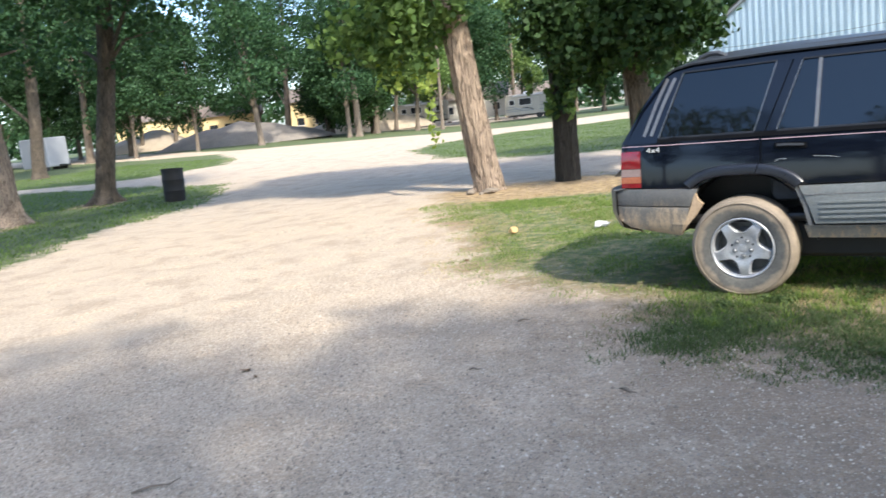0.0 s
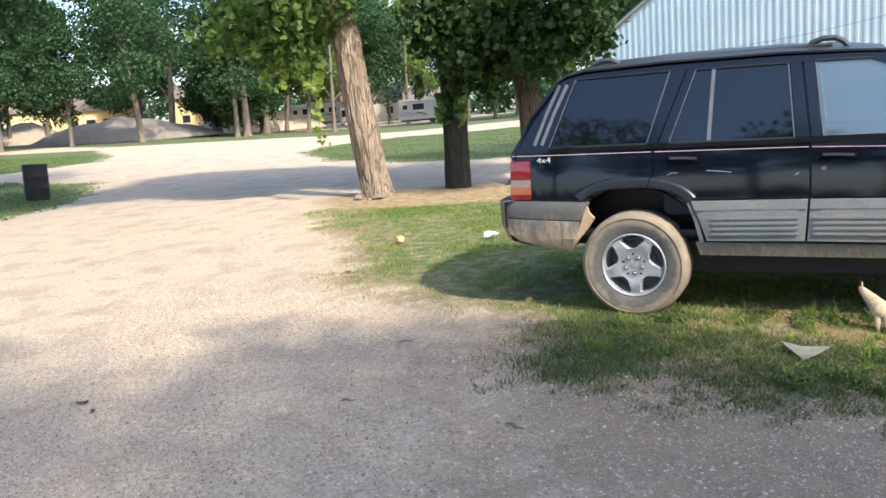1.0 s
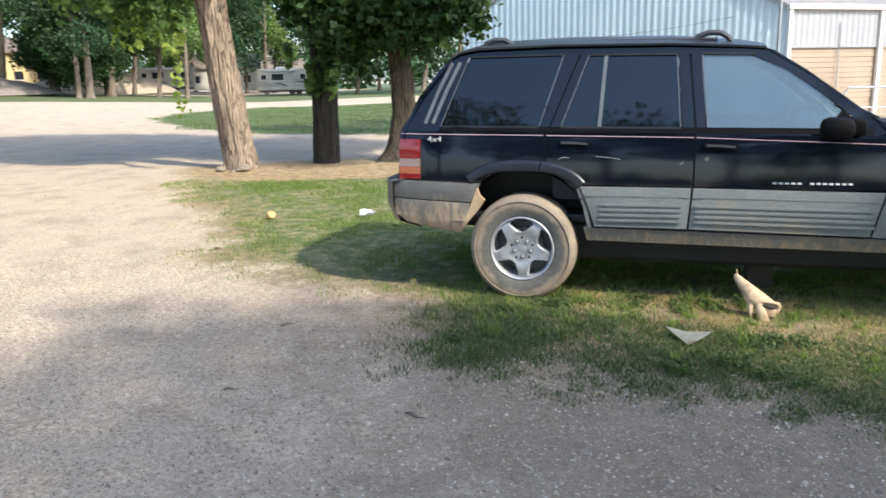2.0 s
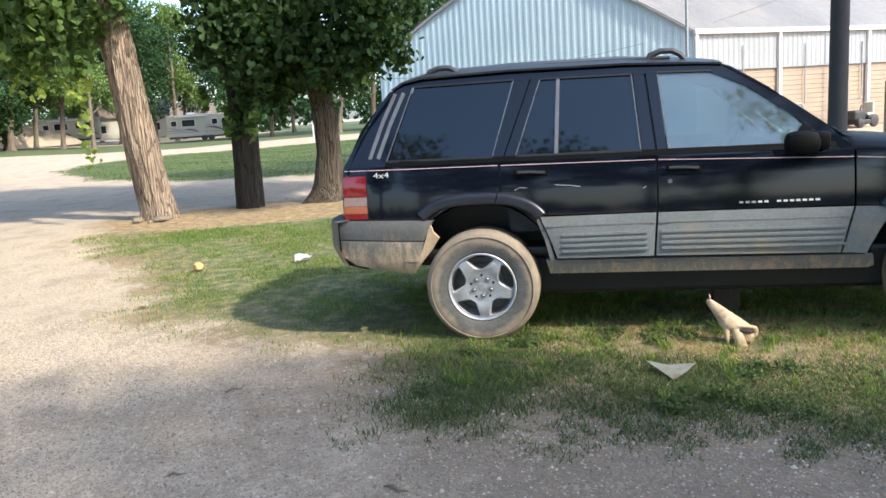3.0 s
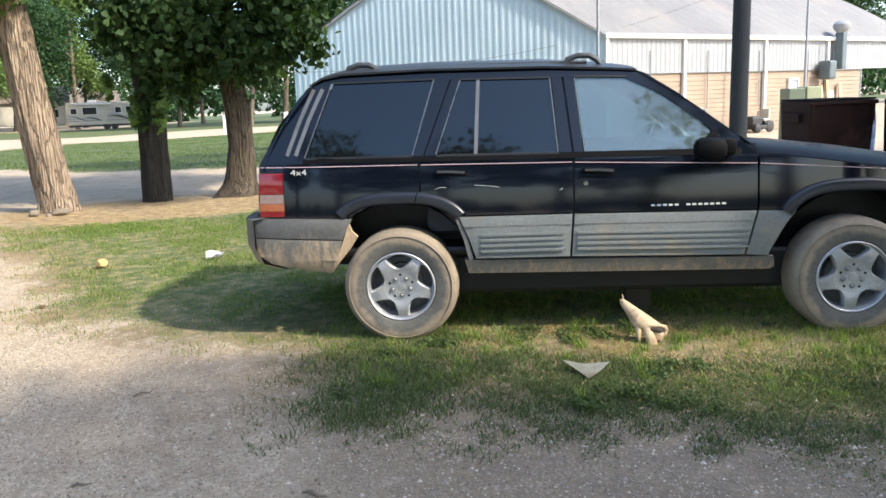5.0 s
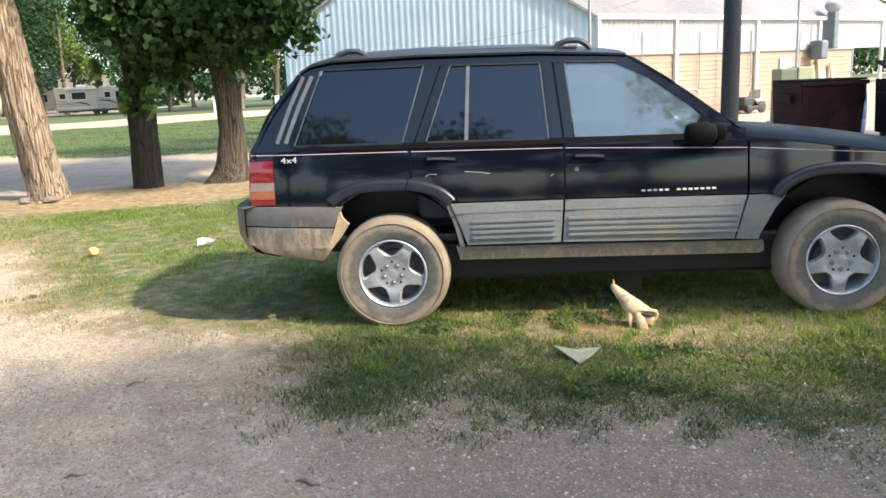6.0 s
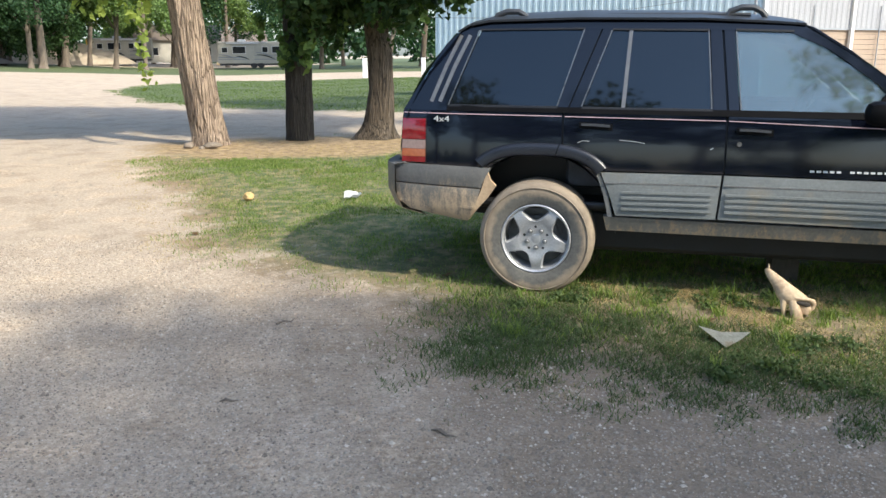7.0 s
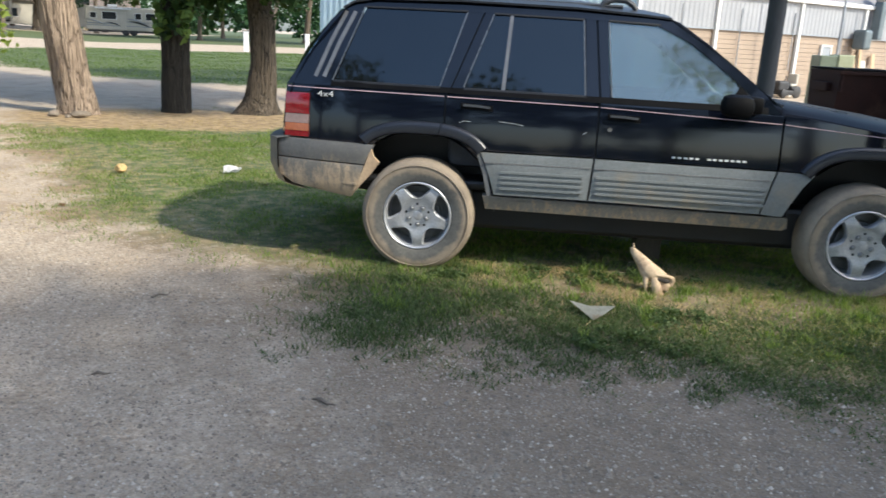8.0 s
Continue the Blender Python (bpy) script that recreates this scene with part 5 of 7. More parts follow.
LOW_SHADE = [(3.5, -1.6, 4.2, 0.6), (2.75, -1.8, 4.0, 0.55), (2.2, -2.3, 3.8, 0.55), (3.3, -2.7, 4.2, 0.9), (2.4, -3.3, 3.9, 0.85), (4.5, -1.9, 4.4, 0.8), (4.5, -3.2, 4.2, 1.0), (3.3, -4.2, 4.0, 1.0), (5.7, -2.7, 4.6, 1.0), (2.1, -4.7, 3.8, 0.9), (4.6, -4.6, 4.4, 1.0), (3.6, -2.4, 5.2, 0.9), (3.8, -3.8, 5.4, 1.0)]
tree("shade_tree", (7.7, -5.4), "unseen low-branched dense tree added to deepen shade on the drive", [(0, 0, 0), (0, 0, 0.6), (0.05, 0, 1.8), (0, 0, 3.6), (0, 0, 5.4)], [0.26, 0.22, 0.19, 0.14, 0.05],
     casting((7.7, -5.4), LOW_SHADE), 13000, 0.20, far_bark_m, leaf_dark_m, 101, sides=20, shell=0.15)
DRIVE_END_SHADE = [(3.4, -8.4, 9.5, 1.1), (5.0, -8.3, 9.7, 1.1), (6.6, -9.4, 9.5, 1.2), (4.6, -10.0, 9.9, 1.2), (8.2, -8.2, 9.5, 1.1), (3.0, -11.2, 9.8, 1.2), (6.6, -11.6, 9.6, 1.3), (8.6, -10.6, 9.9, 1.2), (5.0, -13.2, 9.6, 1.3), (9.5, -13.0, 9.8, 1.3)]
tree("shade_tree", (15.6, -14.8), "unseen broad tree added to shade ground that the car reflects", SHADE_TRUNK, [0.42, 0.36, 0.32, 0.25, 0.08],
     casting((15.6, -14.8), DRIVE_END_SHADE) + [(-1.5, 1.0, 3.6, 1.3, 0.8), (1.2, -1.4, 3.8, 1.4, 0.8), (0.2, 1.8, 4.6, 1.3, 0.8), (-1.8, -1.6, 4.6, 1.4, 0.8)], 11000, 0.24, far_bark_m, leaf_near_m, 105, sides=20, shell=0.2)
# unseen grove trees, added for their reflections in the car's side
for i, (x, y, sc) in enumerate(((-1.5, -26, 0.95), (-5.5, -24, 0.8), (3.0, -29, 0.9), (-12, -27, 0.9), (7.5, -31, 0.9), (9.5, -20.5, 0.9), (17.0, -24.0, 0.9), (22.0, -18.0, 0.85))):
    c = copy_thing(protos[i % 2], pose(x, y, -0.05, 0, 0, 80 * i))
    c.scale = (sc, sc, sc)

# woods that close the view all round
r = np.random.default_rng(5)
wb = []
for k in range(220):
    a = 2 * math.pi * k / 220 + r.uniform(-0.01, 0.01)
    d = r.uniform(125, 190)
    x, y = d * math.cos(a), d * math.sin(a)
    z = float(rise(np.array(x), np.array(y)))
    for q in range(3):
        wb.append((x + r.uniform(-3, 3), y + r.uniform(-3, 3), z + r.uniform(1.5, 5.5), r.uniform(2.4, 3.6), 0.9))
v, f = leaves(wb, 90000, 0.8, shell=0.5, heart=False, seed=4)
tagged(raw("far_woods", v, f, leaf_far_m), "distant green woods closing the view", "woods", kind="stuff")
# ---- metal building behind the car ----
steel_blue_m = surface("pale_blue_steel", (0.46, 0.58, 0.66), (0.56, 0.68, 0.76), 0.6, 0.5, 0.1, 25, 0.001)
steel_white_m = surface("white_steel", (0.265, 0.27, 0.28), (0.335, 0.34, 0.35), 0.6, 0.5, 0.1, 25, 0.001)
roof_steel_m = surface("weathered_roof_steel", (0.15, 0.143, 0.14), (0.215, 0.205, 0.198), 0.5, 0.6, 0.1, 12, 0.001, stain=(0.24, 0.205, 0.18))
tan_m = surface("tan_board", (0.27, 0.207, 0.152), (0.36, 0.283, 0.21), 1.2, 0.8, 0.0, 25, 0.003)
white_m = surface("white_paint", (0.70, 0.69, 0.66), (0.80, 0.79, 0.76), 2.0, 0.55, 0.0, 40, 0.001)
grey_steel_m = surface("grey_steel", (0.22, 0.24, 0.26), (0.34, 0.36, 0.38), 3.0, 0.5, 0.3, 40, 0.001)
# duct and fan box steel, its colour darkened for shade on the wall
duct_m = surface("blue_grey_duct", (0.09, 0.115, 0.125), (0.15, 0.18, 0.19), 3.0, 0.5, 0.2, 40, 0.001)
dark_m = surface("dark_metal", (0.02, 0.02, 0.022), (0.05, 0.048, 0.046), 3.0, 0.6, 0.1, 40, 0.002)
# rust brown, darkened in colour for the shade on the dumpster
rust_m = surface("rust_brown_steel", (0.013, 0.0062, 0.0055), (0.027, 0.0115, 0.0095), 2.2, 0.75, 0.0, 40, 0.002, stain=(0.05, 0.027, 0.019))
green_m = surface("faded_green_paint", (0.12, 0.15, 0.10), (0.18, 0.21, 0.15), 3.0, 0.6, 0.0, 40, 0.002)
blue_m = surface("blue_plastic", (0.03, 0.08, 0.20), (0.05, 0.12, 0.28), 3.0, 0.5, 0.0, 40, 0.001)
wood_m = surface("grey_pole_wood", (0.034, 0.035, 0.040), (0.062, 0.062, 0.066), 4.0, 0.9, 0.0, 60, 0.004, stretch=(1, 1, 0.08))
cream_m = surface("cream_siding", (0.42, 0.39, 0.32), (0.54, 0.50, 0.42), 0.9, 0.6, 0.0, 30, 0.001)
bright_m = surface("yellow_siding", (0.60, 0.46, 0.22), (0.74, 0.58, 0.30), 0.9, 0.7, 0.0, 30, 0.001)
ochre_m = surface("ochre_siding", (0.40, 0.31, 0.19), (0.50, 0.40, 0.26), 0.9, 0.7, 0.0, 30, 0.001)
shingle_m = surface("brown_shingle", (0.12, 0.095, 0.075), (0.20, 0.16, 0.125), 1.0, 0.9, 0.0, 12, 0.01)
window_m = surface("dark_window", (0.012, 0.014, 0.018), (0.03, 0.034, 0.04), 2.0, 0.1, 0.0, 40, 0.0002)
yellow_m = surface("machine_yellow", (0.52, 0.30, 0.03), (0.66, 0.40, 0.05), 2.0, 0.5, 0.0, 40, 0.001)
gravel_pile_m = surface("piled_gravel", (0.17, 0.148, 0.125), (0.27, 0.235, 0.195), 0.8, 0.95, 0.0, 8, 0.05)
dirt_pile_m = surface("piled_sand", (0.30, 0.245, 0.18), (0.42, 0.35, 0.26), 0.8, 0.95, 0.0, 8, 0.05)


def corrugated(width, z0, top, rib=0.3, depth=0.03, dy=0.0):
    """A ribbed metal sheet in the local x-z plane; top(x) gives its upper edge."""
    xs, ds = [], []
    x = 0.0
    while x < width - 1e-6:
        for a, d in ((0.0, 0.0), (0.10, 0.0), (0.14, -1.0), (0.24, -1.0), (0.28, 0.0)):
            if x + a * rib / 0.3 <= width:
                xs.append(x + a * rib / 0.3)
                ds.append(d)
        x += rib
    xs.append(width)
    ds.append(0.0)
    bm = bmesh.new()
    lo = [bm.verts.new((q, dy + depth * d, z0)) for q, d in zip(xs, ds)]
    hi = [bm.verts.new((q, dy + depth * d, top(q))) for q, d in zip(xs, ds)]
    for i in range(len(xs) - 1):
        bm.faces.new((lo[i], lo[i + 1], hi[i + 1], hi[i]))
    return bm


def build_shed():
    C = (3.86, 20.0)
    shed = thing("metal_building", (C[0], C[1], 0), "long metal building with pale blue gable and white wall", "building")
    E, SIDE, GW, PITCH = 3.22, 17.5, 10.6, 0.50
    CLOSED = 13.7
    su, gu = radians(36), radians(180 - 14)
    side_m = Matrix.Rotation(su, 4, "Z")
    # the gable wall's own x axis runs away from the corner; its outer face looks towards the drive
    gable_m = Matrix.Translation((GW * math.cos(gu), GW * math.sin(gu), 0)) @ Matrix.Rotation(gu - math.pi, 4, "Z")

    def roofline(x):
        t = 1 - abs(2 * x / GW - 1)
        return E + PITCH * GW / 2 * (1 - (1 - t) ** 1.35)

    g = part("gable_wall", corrugated(GW, 0.0, roofline, 0.22, 0.010), steel_blue_m, shed, "pale blue ribbed steel gable")
    g.matrix_basis = gable_m
    bm = bmesh.new()
    q = []
    for i in range(25):
        x = GW * i / 24
        q.append([bm.verts.new((x, y, roofline(x) + z)) for y, z in ((-0.10, -0.04), (-0.10, 0.06), (0.06, 0.06), (0.06, -0.04))])
    for a, b in zip(q, q[1:]):
        for k in range(4):
            bm.faces.new((a[k], a[(k + 1) % 4], b[(k + 1) % 4], b[k]))
    bm.faces.new(q[0])
    bm.faces.new(q[-1])
    part("gable_trim", bm, steel_white_m, shed).matrix_basis = gable_m
    # roof: slopes from the eave up to the ridge, running along the side wall
    s3, g3 = Vector((math.cos(su), math.sin(su), 0)), Vector((math.cos(gu), math.sin(gu), 0))
    for a, b in ((0.0, 0.5), (0.5, 1.0)):
        bm = bmesh.new()
        rows = []
        for i in range(9):
            t = a + (b - a) * i / 8
            x = GW * (1 - t)
            row = []
            for j in range(56):
                d = -0.15 + (SIDE + 0.3) * j / 55
                ribz = 0.03 if j % 2 else 0.0
                row.append(bm.verts.new(g3 * (GW * t) + s3 * d + Vector((0, 0, roofline(x) + 0.05 + ribz))))
            rows.append(row)
        for r0, r1 in zip(rows, rows[1:]):
            for j in range(55):
                bm.faces.new((r0[j], r0[j + 1], r1[j + 1], r1[j]))
        bmesh.ops.recalc_face_normals(bm, faces=bm.faces[:])
        part("roof", bm, roof_steel_m, shed, "weathered ribbed steel roof")
    band = part("wall_band", corrugated(SIDE, 2.12, lambda x: E - 0.05, 0.21, 0.014), steel_white_m, shed, "white ribbed steel band")
    band.matrix_basis = side_m
    gut = part("gutter", boxed(-0.1, SIDE, -0.16, 0.0, E - 0.06, E + 0.08, 0.02), white_m, shed, "white gutter")
    gut.matrix_basis = side_m
    for i in range(14):
        b = part("board", boxed(0.0, CLOSED, 0.03 + 0.012 * (i % 2), 0.09, 0.02 + 0.150 * i, 0.02 + 0.150 * (i + 1) - 0.008), tan_m, shed)
        b.matrix_basis = side_m
    part("ledge", boxed(0.0, CLOSED, -0.03, 0.03, 2.09, 2.13), grey_steel_m, shed).matrix_basis = side_m
    for x in (0.02, 3.45, 7.6, 11.3, 15.6, 17.4):
        w = part("downspout" if x > 1 else "corner_trim", boxed(x - 0.06, x + 0.06, -0.10, 0.02, 0.0, E - 0.05, 0.015), white_m, shed)
        w.matrix_basis = side_m
    for x, y in ((14.3, 5.2), (15.5, 5.2), (16.7, 5.2), (17.3, 9.6)):
        part("post", boxed(x - 0.1, x + 0.1, y - 0.1, y + 0.1, 0.0, E, 0.01), dark_m, shed, "dark pavilion post").matrix_basis = side_m
    for x in (1.9, 4.6, 7.3, 10.1):
        part("rod", boxed(x - 0.013, x + 0.013, -0.06, -0.03, 0.9, 2.8, 0.004), grey_steel_m, shed).matrix_basis = side_m
    part("back_wall", corrugated(GW, 0.0, roofline, 0.28, 0.035), steel_white_m, shed).matrix_basis = Matrix.Translation(s3 * CLOSED) @ gable_m
    part("rear_wall", corrugated(SIDE, 0.0, lambda x: E, 0.28, 0.03), steel_white_m, shed).matrix_basis = Matrix.Translation(g3 * GW) @ side_m
    # notice frame, rooftop vent, wall fan
    fr = part("window", boxed(9.05, 9.55, -0.03, 0.02, 1.25, 1.75, 0.01), grey_steel_m, shed, "small white-framed window")
    fr.matrix_basis = side_m
    for x0, x1, z0, z1 in ((9.0, 9.6, 1.75, 1.82), (9.0, 9.6, 1.18, 1.25), (9.0, 9.05, 1.25, 1.75), (9.55, 9.6, 1.25, 1.75)):
        part("window_frame", boxed(x0, x1, -0.06, 0.02, z0, z1, 0.008), white_m, fr)
    for x in (11.75,):
        vent = part("exhaust_duct", boxed(x - 0.15, x + 0.15, -0.45, -0.1, 2.1, 3.45, 0.05), duct_m, shed, "blue-grey exhaust duct")
        vent.matrix_basis = side_m
        cap = part("vent_cap", revolve([(0.0, 3.88), (0.20, 3.85), (0.31, 3.75), (0.31, 3.62), (0.22, 3.50), (0.14, 3.42)], 20, "Z"), steel_white_m, vent, smooth=True)
        cap.matrix_basis = Matrix.Translation((x, -0.28, 0))
        part("fan_box", boxed(x - 1.12, x - 0.68, -0.6, -0.1, 1.72, 2.42, 0.08), duct_m, shed, "blue-grey wall fan box").matrix_basis = side_m
    for x, y, h in ((5.0, 4.0, 0.5), (12.0, 4.4, 0.4)):
        pv = part("roof_pipe", tube([(x, y, E + 1.7), (x, y, E + 2.3 + h)], [0.09, 0.09], 10), steel_white_m, shed, smooth=True)
        pv.matrix_basis = side_m
    return shed


build_shed()

# pole in front of the building, and slim posts with cables
pole = thing("utility_pole", (4.55, 8.7, 0), "grey weathered wooden utility pole", "pole")
part("shaft", tube([(0, 0, -0.1), (0.01, 0, 3), (0.02, 0, 8)], [0.145, 0.135, 0.11], 20), wood_m, pole, smooth=True)
for x, y, h in ((3.55, 19.2, 6.5), (10.6, 22.2, 6.0), (15.5, 25.0, 6.0)):
    sp = thing("steel_post", (x, y, 0), "slim grey steel post beside the metal building", "post", "steel posts")
    part("shaft", tube([(0, 0, -0.1), (0, 0, h)], [0.045, 0.04], 10), grey_steel_m, sp, smooth=True)
cab = thing("cable", (0, 0, 0), "thin black cable slung in front of the metal building", "cable")
pts = []
for i in range(21):
    t = i / 20
    pts.append((-8 + 18.6 * t, 18.0 + 4.2 * t, 2.6 + 2.9 * t - 1.2 * math.sin(math.pi * t)))
part("wire", tube(pts, [0.006] * 21, 6), dark_m, cab)


black_steel_m = surface("black_steel", (0.006, 0.006, 0.0065), (0.016, 0.0155, 0.015), 4.0, 0.9, 0.0, 40, 0.002)
black_steel_m.node_tree.nodes["Principled BSDF"].inputs["Specular IOR Level"].default_value = 0.12
rust_m.node_tree.nodes["Principled BSDF"].inputs["Specular IOR Level"].default_value = 0.15


def dumpster(at, rz, mat, label, lid_open):
    d = thing("dumpster", at, label, "dumpster", rz=rz)
    bm = bmesh.new()
    prof = [(-0.60, 0.12), (0.60, 0.12), (0.72, 1.17), (-0.72, 1.17)]
    ends = [[bm.verts.new((x, y, z)) for y, z in prof] for x in (-0.64, 0.64)]
    bm.faces.new(ends[0])
    bm.faces.new(ends[1])
    for k in range(4):
        bm.faces.new((ends[0][k], ends[0][(k + 1) % 4], ends[1][(k + 1) % 4], ends[1][k]))
    part("bin_body", bm, mat, d)
    for x in (-0.6, 0.6):
        part("rib", boxed(x - 0.03, x + 0.03, -0.745, -0.60, 0.75, 1.15, 0.01), mat, d)
    part("rim_rail", boxed(-0.68, 0.68, -0.76, -0.70, 1.09, 1.17, 0.015), mat, d)
    for x in (-0.32, 0.32):
        lid = part("lid", boxed(x - 0.31, x + 0.31, -0.76, 0.76, 0.0, 0.04, 0.015), black_steel_m, d, "black plastic lid")
        lid.matrix_basis = pose(0, 0, 1.175, 0, 0, 0) if not lid_open else pose(0, 0.12, 1.32, 14, 0, 0)
    for x in (-0.55, 0.55):
        for y in (-0.4, 0.4):
            part("caster", tube([(x, y - 0.03, 0.06), (x, y + 0.03, 0.06)], [0.06, 0.06], 12), dark_m, d)
    for x in (-0.68, 0.68):
        part("fork_pocket", boxed(x - 0.05, x + 0.05, -0.35, 0.35, 0.75, 0.92, 0.01), mat, d)
    return d


dumpster((7.42, 12.4, 0), 4, rust_m, "rust-brown steel dumpster with black lids", False)
dumpster((8.95, 11.2, 0), -6, black_steel_m, "black steel dumpster with raised lid", True)
bb = thing("barrel", (8.35, 12.9, 0), "blue plastic barrel between the dumpsters", "barrel")
part("shell", revolve([(0.0, 0.0), (0.27, 0.0), (0.29, 0.1), (0.30, 0.3), (0.29, 0.32), (0.30, 0.34), (0.30, 0.6), (0.29, 0.62), (0.30, 0.64), (0.28, 0.9), (0.0, 0.9)], 24, "Z"), blue_m, bb, smooth=True)
ac = thing("equipment_cabinet", (8.75, 17.4, 0), "faded green steel equipment cabinet with a paler door", "cabinet")
part("housing", boxed(-0.44, 0.0, -0.3, 0.4, 0.05, 1.45, 0.03), green_m, ac)
part("door", boxed(0.01, 0.42, -0.32, 0.38, 0.05, 1.48, 0.03), surface("pale_green_paint", (0.30, 0.32, 0.19), (0.40, 0.42, 0.27), 3.0, 0.6, 0.0, 40, 0.002), ac, "pale yellow-green door")
part("plinth", boxed(-0.5, 0.5, -0.45, 0.45, 0.0, 0.05), grey_steel_m, ac)


def small_mower(at, rz):
    """Covered garden mower: squat dark hood and deck on four wheels, with a pale seat."""
    t = thing("lawn_mower", at, "squat dark lawn mower with pale seat by the wall", "mower", rz=rz)
    part("deck", boxed(-0.42, 0.40, -0.32, 0.32, 0.10, 0.26, 0.04), dark_m, t)
    part("hood", boxed(-0.52, 0.02, -0.22, 0.22, 0.22, 0.56, 0.07), dark_m, t)
    part("fender", boxed(0.04, 0.52, -0.30, 0.30, 0.26, 0.38, 0.05), dark_m, t)
    seat = part("seat", boxed(0.12, 0.44, -0.19, 0.19, 0.38, 0.47, 0.03), cream_m, t, "pale faded seat")
    part("backrest", boxed(0.38, 0.47, -0.18, 0.18, 0.45, 0.80, 0.03), cream_m, seat)
    part("steering_column", tube([(-0.02, 0, 0.50), (0.06, 0, 0.72)], [0.02, 0.02], 8), dark_m, t)
    for x, rad in ((-0.36, 0.15), (0.30, 0.20)):
        for y in (-0.34, 0.24):
            bm = revolve([(0.0, 0.0), (rad * 0.8, 0.0), (rad, 0.02), (rad, 0.08), (rad * 0.8, 0.10), (0.0, 0.10)], 20)
            bmesh.ops.translate(bm, verts=bm.verts[:], vec=(x, y, rad))
            part("wheel", bm, dark_m, t, smooth=True)


small_mower((9.5, 23.4, 0.0), 36)
scrap_m = surface("weathered_board", (0.36, 0.25, 0.15), (0.58, 0.42, 0.26), 4.0, 0.8, 0.0, 50, 0.003, stretch=(1, 1, 0.2))
for k, (along, wide, tall, lean_deg) in enumerate(((10.9, 0.22, 1.55, 9), (11.25, 0.16, 1.75, 7), (11.6, 0.35, 1.35, 12), (12.1, 0.2, 1.6, 8))):
    brd = part("loose_board", boxed(-wide / 2, wide / 2, -0.02, 0.02, 0.0, tall, 0.004), scrap_m if k != 2 else cream_m, None)
    brd.matrix_world = pose(3.86 + along * math.cos(radians(36)) + 0.30 * math.sin(radians(36)), 20.0 + along * math.sin(radians(36)) - 0.30 * math.cos(radians(36)), 0.0, 0, 0, 36) @ pose(0, 0, 0, -lean_deg, 0, 0)
    tagged(brd, "weathered loose board leaning against the building wall", "board", "loose boards")
fence = thing("pipe_rail", (5.6, 17.2, 0), "low bent steel pipe rail", "rail", rz=20)
part("rail", tube([(-0.7, 0, 0), (-0.7, 0, 0.9), (-0.62, 0, 1.0), (0.62, 0, 1.0), (0.7, 0, 0.9), (0.7, 0, 0)], [0.025] * 6, 8), grey_steel_m, fence, smooth=True)
part("rail", tube([(-0.7, 0, 0.5), (0.7, 0, 0.5)], [0.02] * 2, 8), grey_steel_m, fence, smooth=True)


# ---- vehicles and heaps across the park ----
def wheel_pair(parent, x, w, r=0.34):
    for y in (0.02, w - 0.22):
        bm = revolve([(0.0, 0.0), (r * 0.6, 0.0), (r, 0.03), (r, 0.17), (r * 0.6, 0.2), (0, 0.2)], 20)
        bmesh.ops.translate(bm, verts=bm.verts[:], vec=(x, y, r))
        part("wheel", bm, dark_m, parent, smooth=True)


def travel_trailer(at, rz, length, label):
    z = float(land(np.array(at[0]), np.array(at[1])))
    t = thing("travel_trailer", (at[0], at[1], z), label, "travel trailer", rz=rz)
    bm = boxed(0, length, 0, 2.4, 0.5, 2.95, 0.10)
    part("shell", bm, cream_m, t)
    for x0, x1, z0, z1 in ((0.5, 1.1, 1.75, 2.3), (1.7, 3.1, 1.65, 2.4), (length - 2.6, length - 2.0, 1.75, 2.35), (length - 1.5, length - 0.5, 1.7, 2.4)):
        w = part("window", boxed(x0, x1, -0.03, 0.02, z0, z1, 0.02), window_m, t, "dark tinted window")
        part("window_frame", boxed(x0 - 0.05, x1 + 0.05, -0.02, 0.01, z0 - 0.05, z1 + 0.05), white_m, w)
    part("door", boxed(3.4, 4.05, -0.035, 0.02, 0.6, 2.45, 0.02), cream_m, t)
    for z0, z1, xa, xb in ((1.15, 1.27, 0.1, 3.2), (0.95, 1.03, 0.1, length - 0.2), (1.40, 1.46, 4.1, length - 0.2)):
        part("stripe", boxed(xa, xb, -0.018, 0.01, z0, z1), grey_steel_m, t, "grey painted stripe")
    for k, (x0, z0, span_, drop) in enumerate(((0.15, 1.55, 1.9, 0.55), (2.0, 1.35, 1.6, 0.45), (4.2, 1.75, 2.2, 0.7), (4.4, 1.5, 2.0, 0.55))):
        curve = [(x0 + span_ * i / 8, -0.012, z0 - drop * (i / 8) ** 2) for i in range(9)]
        part("swoosh_stripe", tube(curve, [0.02 + 0.05 * math.sin(math.pi * i / 8) for i in range(9)], 6), dark_m if k % 2 else grey_steel_m, t, "dark curved painted stripe")
    part("skirt", boxed(0.2, length - 0.2, 0.05, 2.35, 0.32, 0.5), dark_m, t)
    part("roof_unit", boxed(2.2, 3.1, 0.8, 1.6, 2.95, 3.2, 0.05), white_m, t)
    part("awning", tube([(1.0, -0.1, 2.75), (4.6, -0.1, 2.75)], [0.07, 0.07], 10), white_m, t)
    wheel_pair(t, length * 0.52, 2.4)
    wheel_pair(t, length * 0.52 + 0.8, 2.4)
    return t


travel_trailer((-46.2, 77.8), 24, 7.6, "cream travel trailer with grey stripes parked on grass")
travel_trailer((-62.5, 77.8), 30, 6.6, "cream motorhome with dark windows parked among trees")
travel_trailer((-20.0, 92.0), 10, 7.5, "pale travel trailer half hidden beyond the road")
z = float(land(np.array(-58.7), np.array(24.0)))
